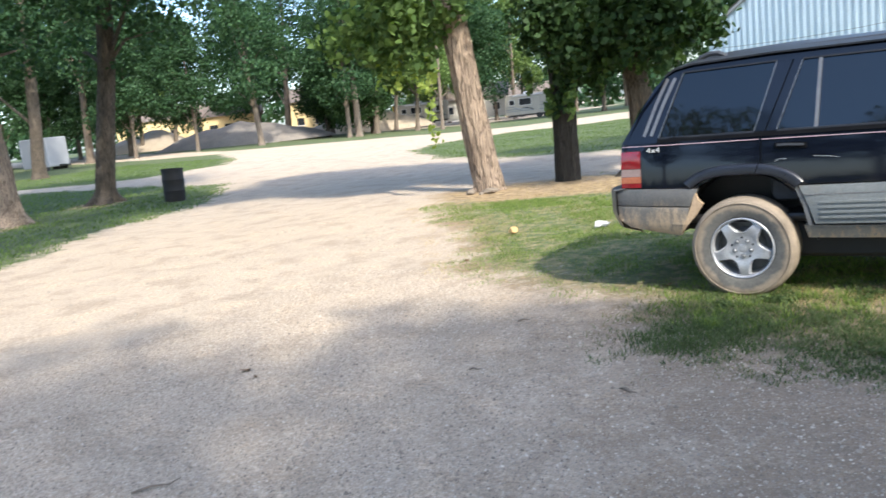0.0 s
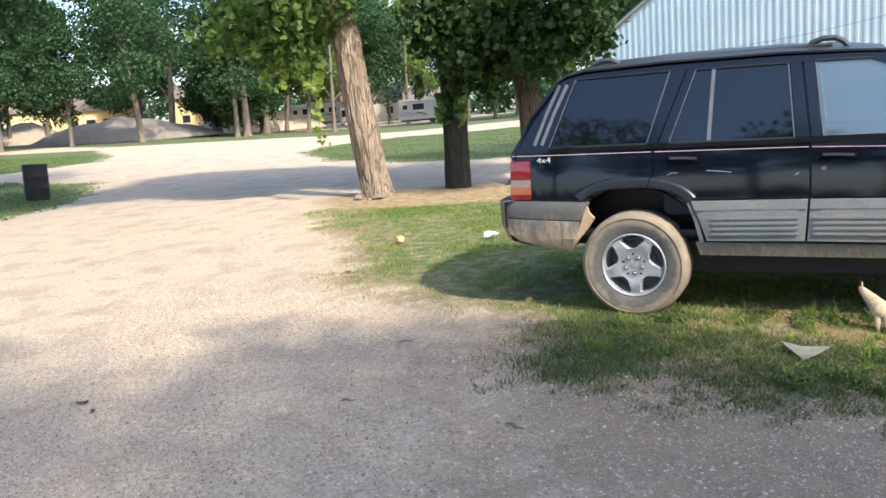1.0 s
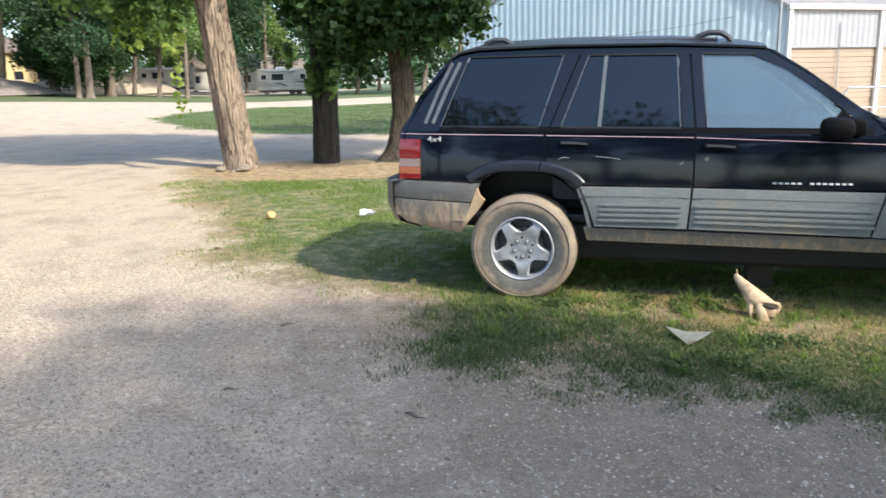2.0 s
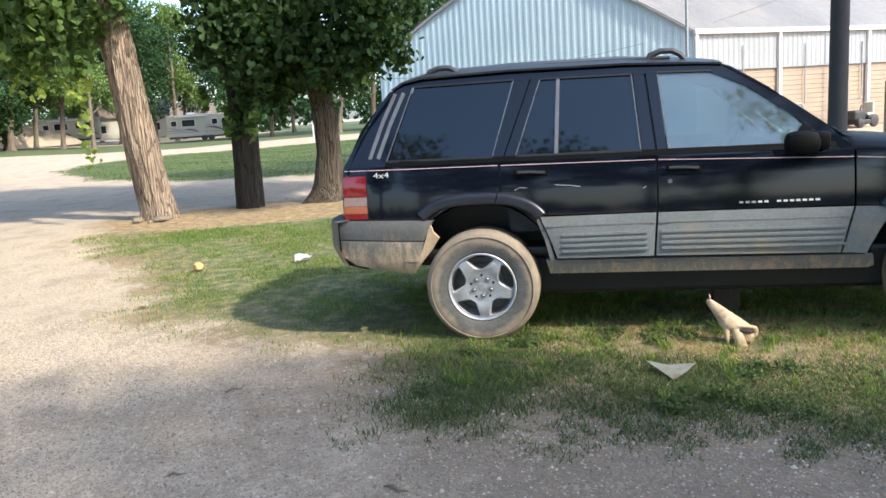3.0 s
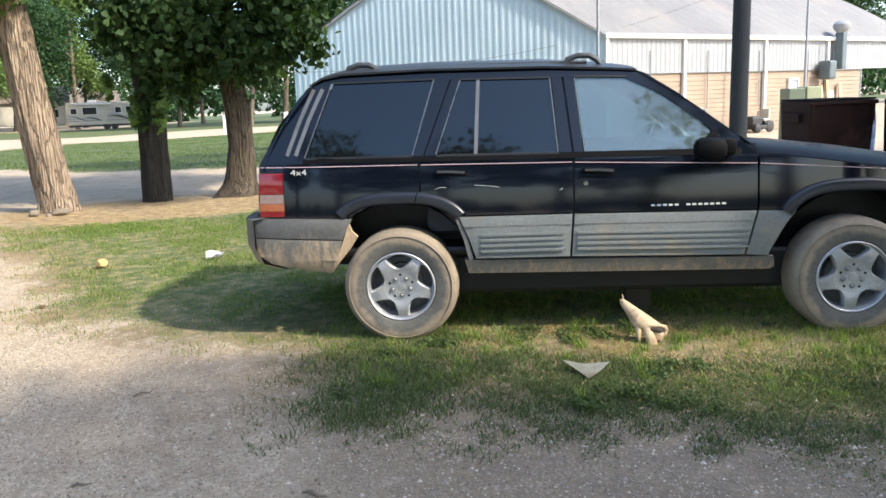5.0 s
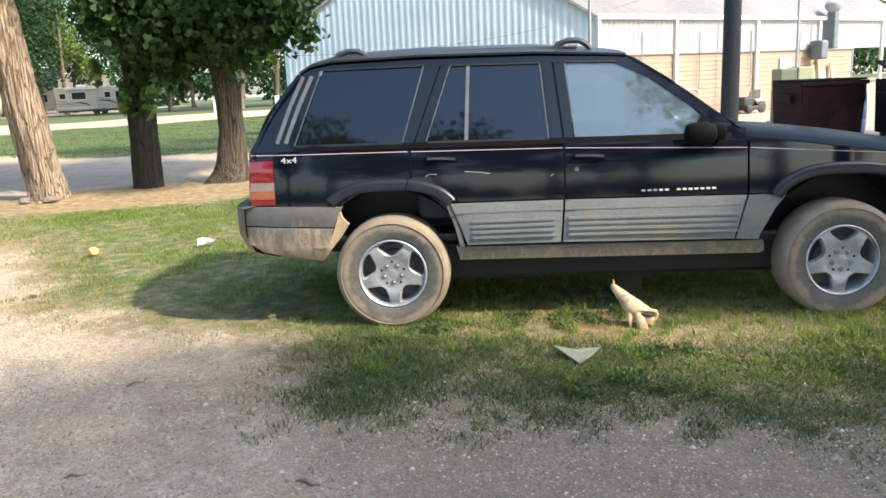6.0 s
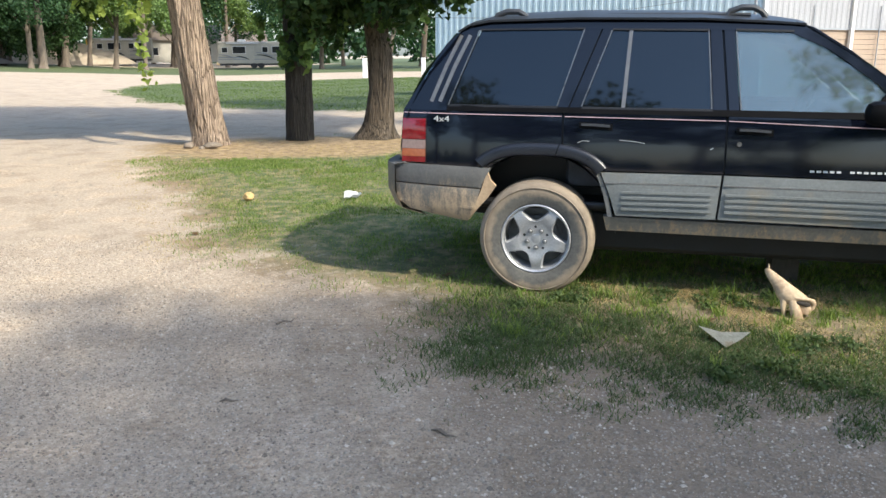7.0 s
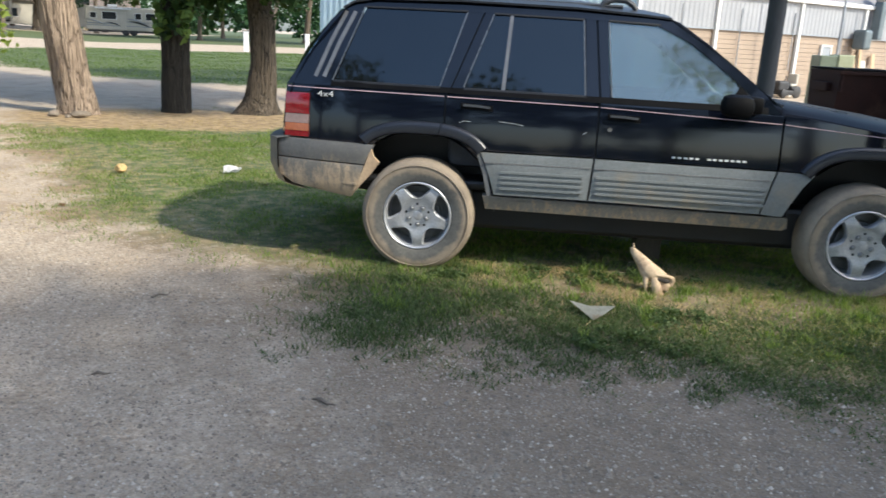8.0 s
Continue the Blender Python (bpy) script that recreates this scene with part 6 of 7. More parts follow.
ct = thing("cargo_trailer", (-58.15, 25.25, z - 0.25), "white enclosed cargo trailer standing on the lawn", "trailer", rz=14)
part("shell", boxed(0, 2.6, 0, 2.0, 0.45, 2.65, 0.08), steel_white_m, ct)
for x in (0.02, 2.5):
    part("edge_trim", boxed(x, x + 0.06, -0.02, 0.0, 0.5, 2.45), grey_steel_m, ct)
part("drawbar", tube([(2.6, 1.0, 0.55), (3.7, 1.0, 0.5)], [0.06, 0.05], 8), dark_m, ct)
part("jack", tube([(3.6, 1.0, 0.0), (3.6, 1.0, 0.9)], [0.04, 0.04], 8), dark_m, ct)
wheel_pair(ct, 1.3, 2.0)
wheel_pair(ct, 2.1, 2.0)


def heap(name, at, rx, ry, h, mat, label, seed):
    z = float(land(np.array(at[0]), np.array(at[1]))) - 0.1
    bm = bmesh.new()
    n1, n2 = 14, 36
    rows = []
    for i in range(n1 + 1):
        t = i / n1
        rows.append([])
        for k in range(n2):
            a = 2 * math.pi * k / n2
            d = Vector((math.cos(a) * rx * t, math.sin(a) * ry * t, 0))
            w = noise.noise(Vector((d.x * 0.35 + seed, d.y * 0.35, seed)))
            zz = h * max(0, 1 - t ** 1.3) * (1 + 0.35 * w) + (0.12 * noise.noise(d * 1.5) if t < 1 else 0)
            rows[-1].append(bm.verts.new((d.x, d.y, max(zz, 0) if t < 1 else -0.1)))
    for r0, r1 in zip(rows, rows[1:]):
        for k in range(n2):
            bm.faces.new((r0[k], r0[(k + 1) % n2], r1[(k + 1) % n2], r1[k]))
    bmesh.ops.remove_doubles(bm, verts=bm.verts[:], dist=1e-4)
    ob = part(name, bm, mat, None, smooth=True)
    ob.matrix_world = pose(at[0], at[1], z, 0, 0, 30)
    return tagged(ob, label, "heap")


heap("gravel_mound", (-58.6, 47.3), 9.5, 6.0, 2.3, gravel_pile_m, "long grey-brown heap of gravel beyond the drive", 1.0)
heap("sand_mound", (-76.0, 49.0), 8.0, 5.0, 2.2, dirt_pile_m, "pale heap of sand among the trees", 4.0)
heap("sand_mound", (-62.0, 70.0), 9.0, 6.0, 3.0, dirt_pile_m, "sunlit heap of sand behind the grove", 7.0)


def house(at, rz, w, d, h, label, wall_mat):
    z = float(land(np.array(at[0]), np.array(at[1])))
    t = thing("house", (at[0], at[1], z), label, "house", rz=rz)
    part("wall", boxed(0, w, 0, d, 0, h), wall_mat, t)
    bm = bmesh.new()
    a = [bm.verts.new(q) for q in ((-0.4, -0.4, h), (-0.4, d / 2, h + d * 0.28), (-0.4, d + 0.4, h))]
    b = [bm.verts.new((w + 0.4, *q.co[1:])) for q in a]
    for k in (0, 1):
        bm.faces.new((a[k], a[k + 1], b[k + 1], b[k]))
    bm.faces.new((a[0], a[2], b[2], b[0]))
    bm.faces.new(a)
    bm.faces.new(b)
    part("roof", bm, shingle_m, t)
    for x in between(1.2, w - 2.2, 3):
        win = part("window", boxed(x, x + 1.0, -0.03, 0.02, 1.0, 2.0), window_m, t)
        part("sill", boxed(x - 0.08, x + 1.08, -0.08, 0.0, 0.92, 1.0), white_m, win)
    return t


house((-80.5, 57.5), 43, 9, 7, 3.0, "yellow sunlit shed with low roof behind the gravel heap", bright_m)
house((-78.0, 73.0), 38, 11, 7, 4.2, "yellow sunlit house with low metal roof beyond the heaps", bright_m)
house((-94.0, 57.0), 50, 9, 7, 3.4, "tan sunlit house with low metal roof beyond the sand", bright_m)
house((-70, 92), 30, 14, 8, 3.0, "cream sunlit house with low metal roof behind trees", cream_m)
house((-63, 107), 22, 7, 7, 3.2, "tan sunlit house with low metal roof behind the trailers", ochre_m)


def loader(at, rz):
    z = float(land(np.array(at[0]), np.array(at[1])))
    t = thing("wheel_loader", (at[0], at[1], z), "yellow wheel loader parked by the sand heaps", "loader", rz=rz)
    part("chassis", boxed(-1.6, 2.2, -0.8, 0.8, 0.8, 1.7, 0.1), yellow_m, t)
    cabin = part("cab", boxed(-0.3, 1.1, -0.65, 0.65, 1.7, 3.0, 0.08), yellow_m, t)
    part("window", boxed(-0.1, 0.95, -0.68, -0.64, 1.95, 2.8, 0.02), window_m, cabin)
    part("arm", tube([(-1.2, 0, 1.6), (-2.6, 0, 1.2), (-3.2, 0, 0.5)], [0.16, 0.16, 0.12], 8), yellow_m, t)
    part("bucket", boxed(-3.9, -3.1, -1.2, 1.2, 0.05, 0.95, 0.1), yellow_m, t)
    for x in (-1.0, 1.5):
        for y in (-1.05, 0.65):
            bm = revolve([(0.0, 0.0), (0.35, 0.0), (0.62, 0.05), (0.7, 0.1), (0.7, 0.3), (0.62, 0.36), (0.0, 0.36)], 24)
            bmesh.ops.translate(bm, verts=bm.verts[:], vec=(x, y, 0.7))
            part("wheel", bm, dark_m, t, smooth=True)
    return t


loader((-66.0, 82.0), 20)

# ---- small things by the drive ----
barrel_m = surface("black_barrel_steel", (0.006, 0.006, 0.0065), (0.018, 0.016, 0.014), 5.0, 0.8, 0.0, 40, 0.003)
tb = thing("trash_barrel", (-17.1, 8.0, float(rise(np.array(-17.1), np.array(8.0)))), "black steel trash barrel on the lawn edge", "trash barrel", rz=0)
tb.matrix_world = tb.matrix_world @ Matrix.Rotation(radians(3), 4, Vector((-0.57, 0.82, 0.0)))
part("shell", revolve([(0.0, 0.02), (0.28, 0.0), (0.29, 0.28), (0.30, 0.30), (0.29, 0.32), (0.29, 0.58), (0.30, 0.60), (0.29, 0.62), (0.29, 0.88), (0.27, 0.88), (0.27, 0.1), (0.0, 0.1)], 28, "Z"), barrel_m, tb, smooth=True)
part("rim", revolve([(0.28, 0.86), (0.305, 0.87), (0.305, 0.90), (0.28, 0.90), (0.28, 0.86)], 28, "Z"), barrel_m, tb, smooth=True)
for x, y in ((-16.8, 44.5), (-15.0, 52.3)):
    wp = thing("marker_post", (x, y, 0), "white marker post beside the far road", "post", "marker posts")
    part("shaft", boxed(-0.13, 0.13, -0.13, 0.13, -0.05, 1.15, 0.02), white_m, wp)
    part("cap", boxed(-0.15, 0.15, -0.15, 0.15, 1.15, 1.22, 0.02), white_m, wp)


def stone(name, at, size, mat, label, category, seed, flat=0.6, rz=0):
    bm = bmesh.new()
    bmesh.ops.create_icosphere(bm, subdivisions=3, radius=1.0)
    for v in bm.verts:
        k = 1 + 0.35 * noise.noise(v.co * 1.3 + Vector((seed, 0, 0))) + 0.12 * noise.noise(v.co * 4 + Vector((0, seed, 0)))
        v.co = Vector((v.co.x * size[0] * k, v.co.y * size[1] * k, v.co.z * size[2] * k))
    ob = part(name, bm, mat, None, smooth=True)
    ob.matrix_world = pose(*at, 0, 0, rz)
    return tagged(ob, label, category)


rock_m = surface("pale_limestone", (0.13, 0.105, 0.078), (0.23, 0.19, 0.145), 6.0, 0.9, 0.0, 50, 0.006)
stone("rock", (-6.36, 6.45, 0.05), (0.08, 0.075, 0.055), rock_m, "pale rock at the foot of the leaning tree", "rock", 3)
stone("rock", (-6.0, 6.55, 0.05), (0.14, 0.07, 0.045), rock_m, "long pale rock at the foot of the leaning tree", "rock", 8, rz=25)
stone("rock", (-6.14, 6.45, 0.01), (0.05, 0.045, 0.035), rock_m, "small pale rock at the foot of the leaning tree", "rock", 12)
yellow_soft = surface("yellow_foam", (0.44, 0.28, 0.10), (0.56, 0.38, 0.16), 9.0, 0.7, 0.0, 60, 0.003)
stone("yellow_ball", (-3.24, 2.46, 0.045), (0.048, 0.048, 0.044), yellow_soft, "crumpled yellow ball lying on the grass", "ball", 5)
paper_m = surface("white_paper", (0.72, 0.70, 0.66), (0.85, 0.83, 0.80), 6.0, 0.8, 0.0, 60, 0.002)


def crumpled(name, at, a, b, h, label, category, mat, seed, rz=0):
    bm = bmesh.new()
    n_ = 12
    vs = []
    for i in range(n_ + 1):
        for j in range(n_ + 1):
            x, y = a * (i / n_ - 0.5), b * (j / n_ - 0.5)
            z = h * (0.5 + noise.noise(Vector((x * 14 + seed, y * 14, seed))))
            vs.append(bm.verts.new((x + 0.03 * noise.noise(Vector((x * 9, y * 9, seed + 3))), y, max(z, 0.005))))
    for i in range(n_):
        for j in range(n_):
            k = i * (n_ + 1) + j
            bm.faces.new((vs[k], vs[k + 1], vs[k + n_ + 2], vs[k + n_ + 1]))
    bmesh.ops.solidify(bm, geom=bm.faces[:], thickness=0.003)
    ob = part(name, bm, mat, None)
    ob.matrix_world = pose(*at, 0, 0, rz)
    return tagged(ob, label, category)


crumpled("paper_scrap", (-2.22, 2.72, 0.02), 0.17, 0.12, 0.07, "crumpled white paper scrap on the grass", "paper", paper_m, 2.0, 20)

# broken shard of pale board in the grass
bm = bmesh.new()
top = [bm.verts.new(q) for q in ((-0.15, 0.09, 0.05), (-0.02, 0.075, 0.03), (0.145, 0.085, 0.04), (0.09, 0.0, 0.03), (0.005, -0.10, 0.02), (-0.05, -0.03, 0.03))]
bm.faces.new(top)
bmesh.ops.solidify(bm, geom=bm.faces[:], thickness=0.008)
shard_m = surface("pale_green_board", (0.27, 0.275, 0.225), (0.43, 0.425, 0.36), 14.0, 0.8, 0.0, 60, 0.003, stain=(0.26, 0.21, 0.14))
sh = part("board_shard", bm, shard_m, None)
sh.matrix_world = pose(1.06, -0.70, 0.005, 8, 0, -3) @ Matrix.Scale(0.86, 4)
tagged(sh, "triangular shard of pale board lying in the grass", "shard")

# wooden block under the sill
# weathered wood, its colour darkened for the shade under the car
blk = part("wood_block", boxed(-0.085, 0.085, -0.07, 0.07, 0.0, 0.36, 0.008), surface("shaded_weathered_block", (0.05, 0.043, 0.036), (0.10, 0.085, 0.07), 7.0, 0.9, 0, 60, 0.004, stretch=(1, 1, 0.2)), None)
blk.matrix_world = pose(1.53, 0.60, -0.01, 0, 0, 5)
tagged(blk, "weathered wooden block standing under the car", "block")

# bleached animal skull standing on its teeth, nose up
bone_m = surface("bleached_bone", (0.40, 0.28, 0.165), (0.60, 0.45, 0.29), 16.0, 0.75, 0.0, 70, 0.004, stain=(0.30, 0.20, 0.12))
orbit_shade_m = surface("orbit_shade", (0.03, 0.024, 0.018), (0.06, 0.05, 0.04), 10, 0.95, 0, 60, 0.002)


def bone_loft(rows, sides=18, rough=0.004):
    """Closed bone skin through elliptical sections: centre, half width along a slanted axis, half depth."""
    bm = bmesh.new()
    rings = []
    for cx, cy, cz, w, d, lean_a in rows:
        ring = []
        for k in range(sides):
            a = 2 * math.pi * k / sides
            u = w * math.copysign(abs(math.cos(a)) ** 0.8, math.cos(a))
            q = Vector((cx + u * math.cos(radians(lean_a)), cy - d * math.sin(a), cz + u * math.sin(radians(lean_a))))
            q += rough * Vector((noise.noise(q * 34), noise.noise(q * 28 + Vector((3, 0, 0))), noise.noise(q * 31 + Vector((0, 5, 0)))))
            ring.append(bm.verts.new(q))
        rings.append(ring)
    for r0, r1 in zip(rings, rings[1:]):
        for k in range(sides):
            bm.faces.new((r0[k], r0[(k + 1) % sides], r1[(k + 1) % sides], r1[k]))
    bm.faces.new(rings[0])
    bm.faces.new(rings[-1][::-1])
    bmesh.ops.recalc_face_normals(bm, faces=bm.faces[:])
    return bm


def build_skull():
    sk = thing("animal_skull", (1.47, -0.10, 0.0), "bleached cattle skull standing nose-up in the grass beside the sill", "skull")
    part("cranium", bone_loft([(-0.198, 0.045, 0.272, 0.010, 0.010, 40), (-0.186, 0.04, 0.258, 0.022, 0.018, 38), (-0.160, 0.03, 0.232, 0.031, 0.026, 36), (-0.128, 0.015, 0.202, 0.041, 0.034, 33), (-0.094, 0.0, 0.170, 0.055, 0.042, 27),
                               (-0.060, -0.012, 0.140, 0.073, 0.050, 16), (-0.026, -0.02, 0.112, 0.092, 0.054, 6), (-0.004, -0.02, 0.088, 0.100, 0.050, 2), (0.004, -0.012, 0.066, 0.088, 0.040, 0)]), bone_m, sk, smooth=True)
    part("cheek_bone", bone_loft([(-0.020, -0.062, 0.118, 0.010, 0.012, 80), (0.022, -0.068, 0.116, 0.012, 0.012, 78), (0.066, -0.062, 0.112, 0.013, 0.013, 70), (0.098, -0.050, 0.100, 0.018, 0.015, 40), (0.112, -0.044, 0.076, 0.017, 0.014, 5), (0.102, -0.046, 0.052, 0.015, 0.013, -20), (0.082, -0.052, 0.036, 0.012, 0.010, -40)], 12, 0.002), bone_m, sk, smooth=True)
    # solid dark shape: the shade of the hollow is in its colour
    part("orbit", bone_loft([(-0.020, -0.066, 0.092, 0.004, 0.006, 90), (0.006, -0.072, 0.090, 0.012, 0.008, 88), (0.036, -0.072, 0.086, 0.016, 0.010, 86), (0.066, -0.066, 0.080, 0.016, 0.010, 84), (0.088, -0.056, 0.074, 0.008, 0.008, 80)], 12, 0.002), orbit_shade_m, sk, "dark solid shape for the orbit's shade", True)
    part("jaw_stub", bone_loft([(-0.084, -0.040, 0.115, 0.024, 0.020, 12), (-0.086, -0.055, 0.075, 0.019, 0.017, 8), (-0.082, -0.064, 0.035, 0.013, 0.011, 4), (-0.074, -0.068, -0.012, 0.008, 0.007, 0)], 12, 0.007), bone_m, sk, smooth=True)
    part("tooth_row", bone_loft([(-0.028, -0.052, 0.100, 0.026, 0.024, 8), (-0.016, -0.070, 0.066, 0.032, 0.026, 4), (-0.004, -0.078, 0.030, 0.037, 0.025, 2), (0.006, -0.080, -0.012, 0.040, 0.020, 0)], 14, 0.008), bone_m, sk, smooth=True)
    part("skull_base", bone_loft([(0.030, -0.030, 0.090, 0.056, 0.032, 0), (0.052, -0.042, 0.052, 0.052, 0.030, 0), (0.056, -0.050, 0.014, 0.036, 0.022, 0)], 14, 0.006), bone_m, sk, "weathered rough bone", True)
    sk.matrix_basis = pose(1.491, -0.10, 0.0) @ Matrix.Diagonal((0.82, 0.9, 0.88, 1.0))
    part("nose_bone", tube([(-0.186, 0.04, 0.265), (-0.184, 0.038, 0.288), (-0.187, 0.036, 0.308)], [0.009, 0.006, 0.003], 8), bone_m, sk, smooth=True)
    return sk


build_skull()
# ---- grass, stones and litter ----
grass_m = leaf_material("grass_blade", (0.045, 0.078, 0.018), (0.155, 0.215, 0.060), 0.32)
# yellow-green blades with sunlight put into their colour
sunny_m = leaf_material("sunlit_grass_blade", (0.10, 0.115, 0.032), (0.35, 0.345, 0.125), 0.32)
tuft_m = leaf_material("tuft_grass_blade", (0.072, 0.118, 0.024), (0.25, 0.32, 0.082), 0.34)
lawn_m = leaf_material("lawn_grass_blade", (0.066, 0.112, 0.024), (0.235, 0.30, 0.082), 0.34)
# dark green blades with shade put into their colour
shade_green_m = leaf_material("shade_green_blade", (0.033, 0.058, 0.020), (0.115, 0.152, 0.056), 0.28)
dry_m = leaf_material("dry_grass_blade", (0.26, 0.19, 0.09), (0.50, 0.39, 0.20), 0.2)
pebble_m, n, l, p = material("pebble")
g = n.new("ShaderNodeNewGeometry")
c = ramp(n, l, g.outputs["Random Per Island"], [(0.0, (0.09, 0.073, 0.056)), (0.4, (0.25, 0.198, 0.142)), (0.75, (0.40, 0.325, 0.24)), (1.0, (0.68, 0.59, 0.47))])
fz = noise_node(n, l, 120.0, 3)
l.new(mix(n, l, 0.3, c, ramp(n, l, fz.outputs[0], [(0.3, (0.15, 0.12, 0.09)), (0.7, (0.52, 0.43, 0.325))])), p.inputs["Base Color"])
p.inputs["Roughness"].default_value = 0.9


def patchy(x, y, s=1.0):
    return (np.sin(2.1 * x * s + 1.3 * np.sin(1.7 * y * s)) * np.sin(1.9 * y * s + 1.1 * np.sin(2.3 * x * s)) + 0.6 * np.sin(5.3 * x * s + 2) * np.sin(4.7 * y * s)) / 1.6


def blades(name, count, area, height, mat, seed, keep, width=0.006, clump=0.0, lie=0.75, rep=6):
    r = np.random.default_rng(seed)
    x = r.uniform(area[0], area[1], count)
    y = r.uniform(area[2], area[3], count)
    ok = keep(x, y, r)
    x, y = x[ok], y[ok]
    if clump:
        k = len(x)
        x = np.repeat(x, rep) + r.normal(0, clump, k * rep)
        y = np.repeat(y, rep) + r.normal(0, clump, k * rep)
    k = len(x)
    z = land(x, y) - 0.004
    h = height * (0.45 + 0.9 * r.random(k) ** 1.5) * (0.8 + 0.35 * patchy(x, y, 0.7))
    a = r.uniform(0, 2 * np.pi, k)
    b = r.uniform(0, 2 * np.pi, k)
    lean_ = h * r.uniform(0.1, lie, k)
    wx, wy = np.cos(a) * width * (0.6 + 0.8 * r.random(k)), np.sin(a) * width * (0.6 + 0.8 * r.random(k))
    mx, my = x + 0.35 * lean_ * np.cos(b), y + 0.35 * lean_ * np.sin(b)
    tx, ty = x + lean_ * np.cos(b), y + lean_ * np.sin(b)
    v = np.stack([np.stack([x - wx, y - wy, z], 1), np.stack([x + wx, y + wy, z], 1), np.stack([mx + 0.7 * wx, my + 0.7 * wy, z + 0.62 * h], 1),
                  np.stack([mx - 0.7 * wx, my - 0.7 * wy, z + 0.62 * h], 1), np.stack([tx, ty, z + h * 0.95], 1)], 1).reshape(-1, 3)
    q = np.arange(k) * 5
    f = np.concatenate([np.stack([q, q + 1, q + 2], 1), np.stack([q, q + 2, q + 3], 1), np.stack([q + 3, q + 2, q + 4], 1)])
    return raw(name, v, f, mat)


def on_lawn(x, y, r, soft=1.1, bare=0.12):
    d = inside_by(x, y, LAWN_CAR) - 0.0
    wob_ = 0.6 * patchy(x + 3, y) + 0.45 * patchy(x, y, 2.3) - 0.15
    straw_ = inside_by(x, y, MULCH) + 0.3 * wob_
    p_ = np.clip((d + wob_) / soft, 0, 1) * np.clip(0.62 + 1.0 * patchy(x + 7, y - 2, 1.3) + 0.5 * patchy(x, y + 4, 3.3), bare, 1)
    return (r.random(len(x)) < p_) & (straw_ < 0.1)


tagged(blades("lawn_grass", 430000, (-7, 4.2, -1.9, 5.6), 0.042, lawn_m, 3, lambda x, y, r: on_lawn(x, y, r) & (r.random(len(x)) < np.where((x > 0.2) & (y < 0.35), 0.18, np.clip(0.45 + 0.8 * (y + 0.3 + 0.5 * patchy(x, y, 1.4)), 0.22, 1))), width=0.0024, lie=1.2), "short worn green lawn grass round the car", "grass", kind="stuff")
tagged(blades("tall_grass", 1300, (-0.5, 4.0, -0.9, 1.4), 0.07, tuft_m, 5, lambda x, y, r: on_lawn(x, y, r, 0.9) & (np.hypot(x - 1.06, y + 0.66) > 0.2), width=0.003, clump=0.025, lie=1.3), "taller green grass tufts beside the wheels", "grass", kind="stuff")
tagged(blades("dry_grass", 120000, (-7, 4.2, -1.6, 9.0), 0.027, dry_m, 8, lambda x, y, r: (r.random(len(x)) < np.clip(0.4 + 0.9 * patchy(x - 4, y + 1, 0.8), 0.08, 1) * np.clip((y + 0.6) / 0.6, 0.15, 1)) & (inside_by(x, y, LAWN_CAR) + 0.5 * patchy(x, y, 1.9) > 0.0), width=0.0022), "dry straw-coloured grass among the green", "grass", kind="stuff")
tagged(blades("strip_grass", 90000, (-8, 4.5, 4.5, 9.5), 0.042, lawn_m, 13, on_lawn, width=0.005), "green grass round the tree strip", "grass", kind="stuff")


def front_keep(x, y, r):
    """Dense on a broad patch, broken by bare straw beside the sill and by small worn spots."""
    d = 0.74 - 0.55 * np.hypot((x - 1.25) / 2.3, (y + 0.66) / 0.88) ** 2 + 0.30 * patchy(x + 1, y + 5, 1.1) + 0.30 * patchy(x, y, 3.1) + 0.25 * patchy(x + 3, y, 6.5)
    d -= 0.6 * np.clip(1.3 - np.hypot((x - 0.98) / 0.46, (y + 0.22) / 0.27), 0, 1)
    d -= 0.45 * np.clip((y + 0.62) / 0.3, 0, 1) * np.clip((x - 1.2) / 0.3, 0, 1)
    d *= np.clip((x + 0.75) / 0.7, 0, 1)
    # keeps the shade-toned blades off the sunlit strip by the sill
    d *= 1 - 0.8 * np.clip((y + 0.55 + 0.25 * patchy(x, y, 1.6)) / 0.3, 0, 1) * np.clip((x - 0.3) / 0.3, 0, 1)
    return r.random(len(x)) < np.clip(d, 0.0, 0.85)


tagged(blades("front_grass", 250000, (-1.3, 3.9, -1.9, 0.35), 0.042, shade_green_m, 33, front_keep, width=0.0024, lie=2.3), "denser green grass patch in front of the rear wheel", "grass", kind="stuff")


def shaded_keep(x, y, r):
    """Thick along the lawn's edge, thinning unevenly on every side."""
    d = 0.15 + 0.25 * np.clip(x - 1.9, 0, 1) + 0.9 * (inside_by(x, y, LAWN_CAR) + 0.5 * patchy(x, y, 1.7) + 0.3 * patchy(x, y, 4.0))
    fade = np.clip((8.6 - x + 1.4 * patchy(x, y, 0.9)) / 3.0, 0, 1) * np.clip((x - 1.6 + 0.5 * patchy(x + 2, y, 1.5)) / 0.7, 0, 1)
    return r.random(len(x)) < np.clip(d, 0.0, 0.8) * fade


tagged(blades("shaded_grass", 190000, (1.4, 8.6, -3.0, -0.7), 0.025, shade_green_m, 43, shaded_keep, width=0.0028, lie=1.9), "grass with shade put into its dark green beyond the earth patch", "grass", kind="stuff")
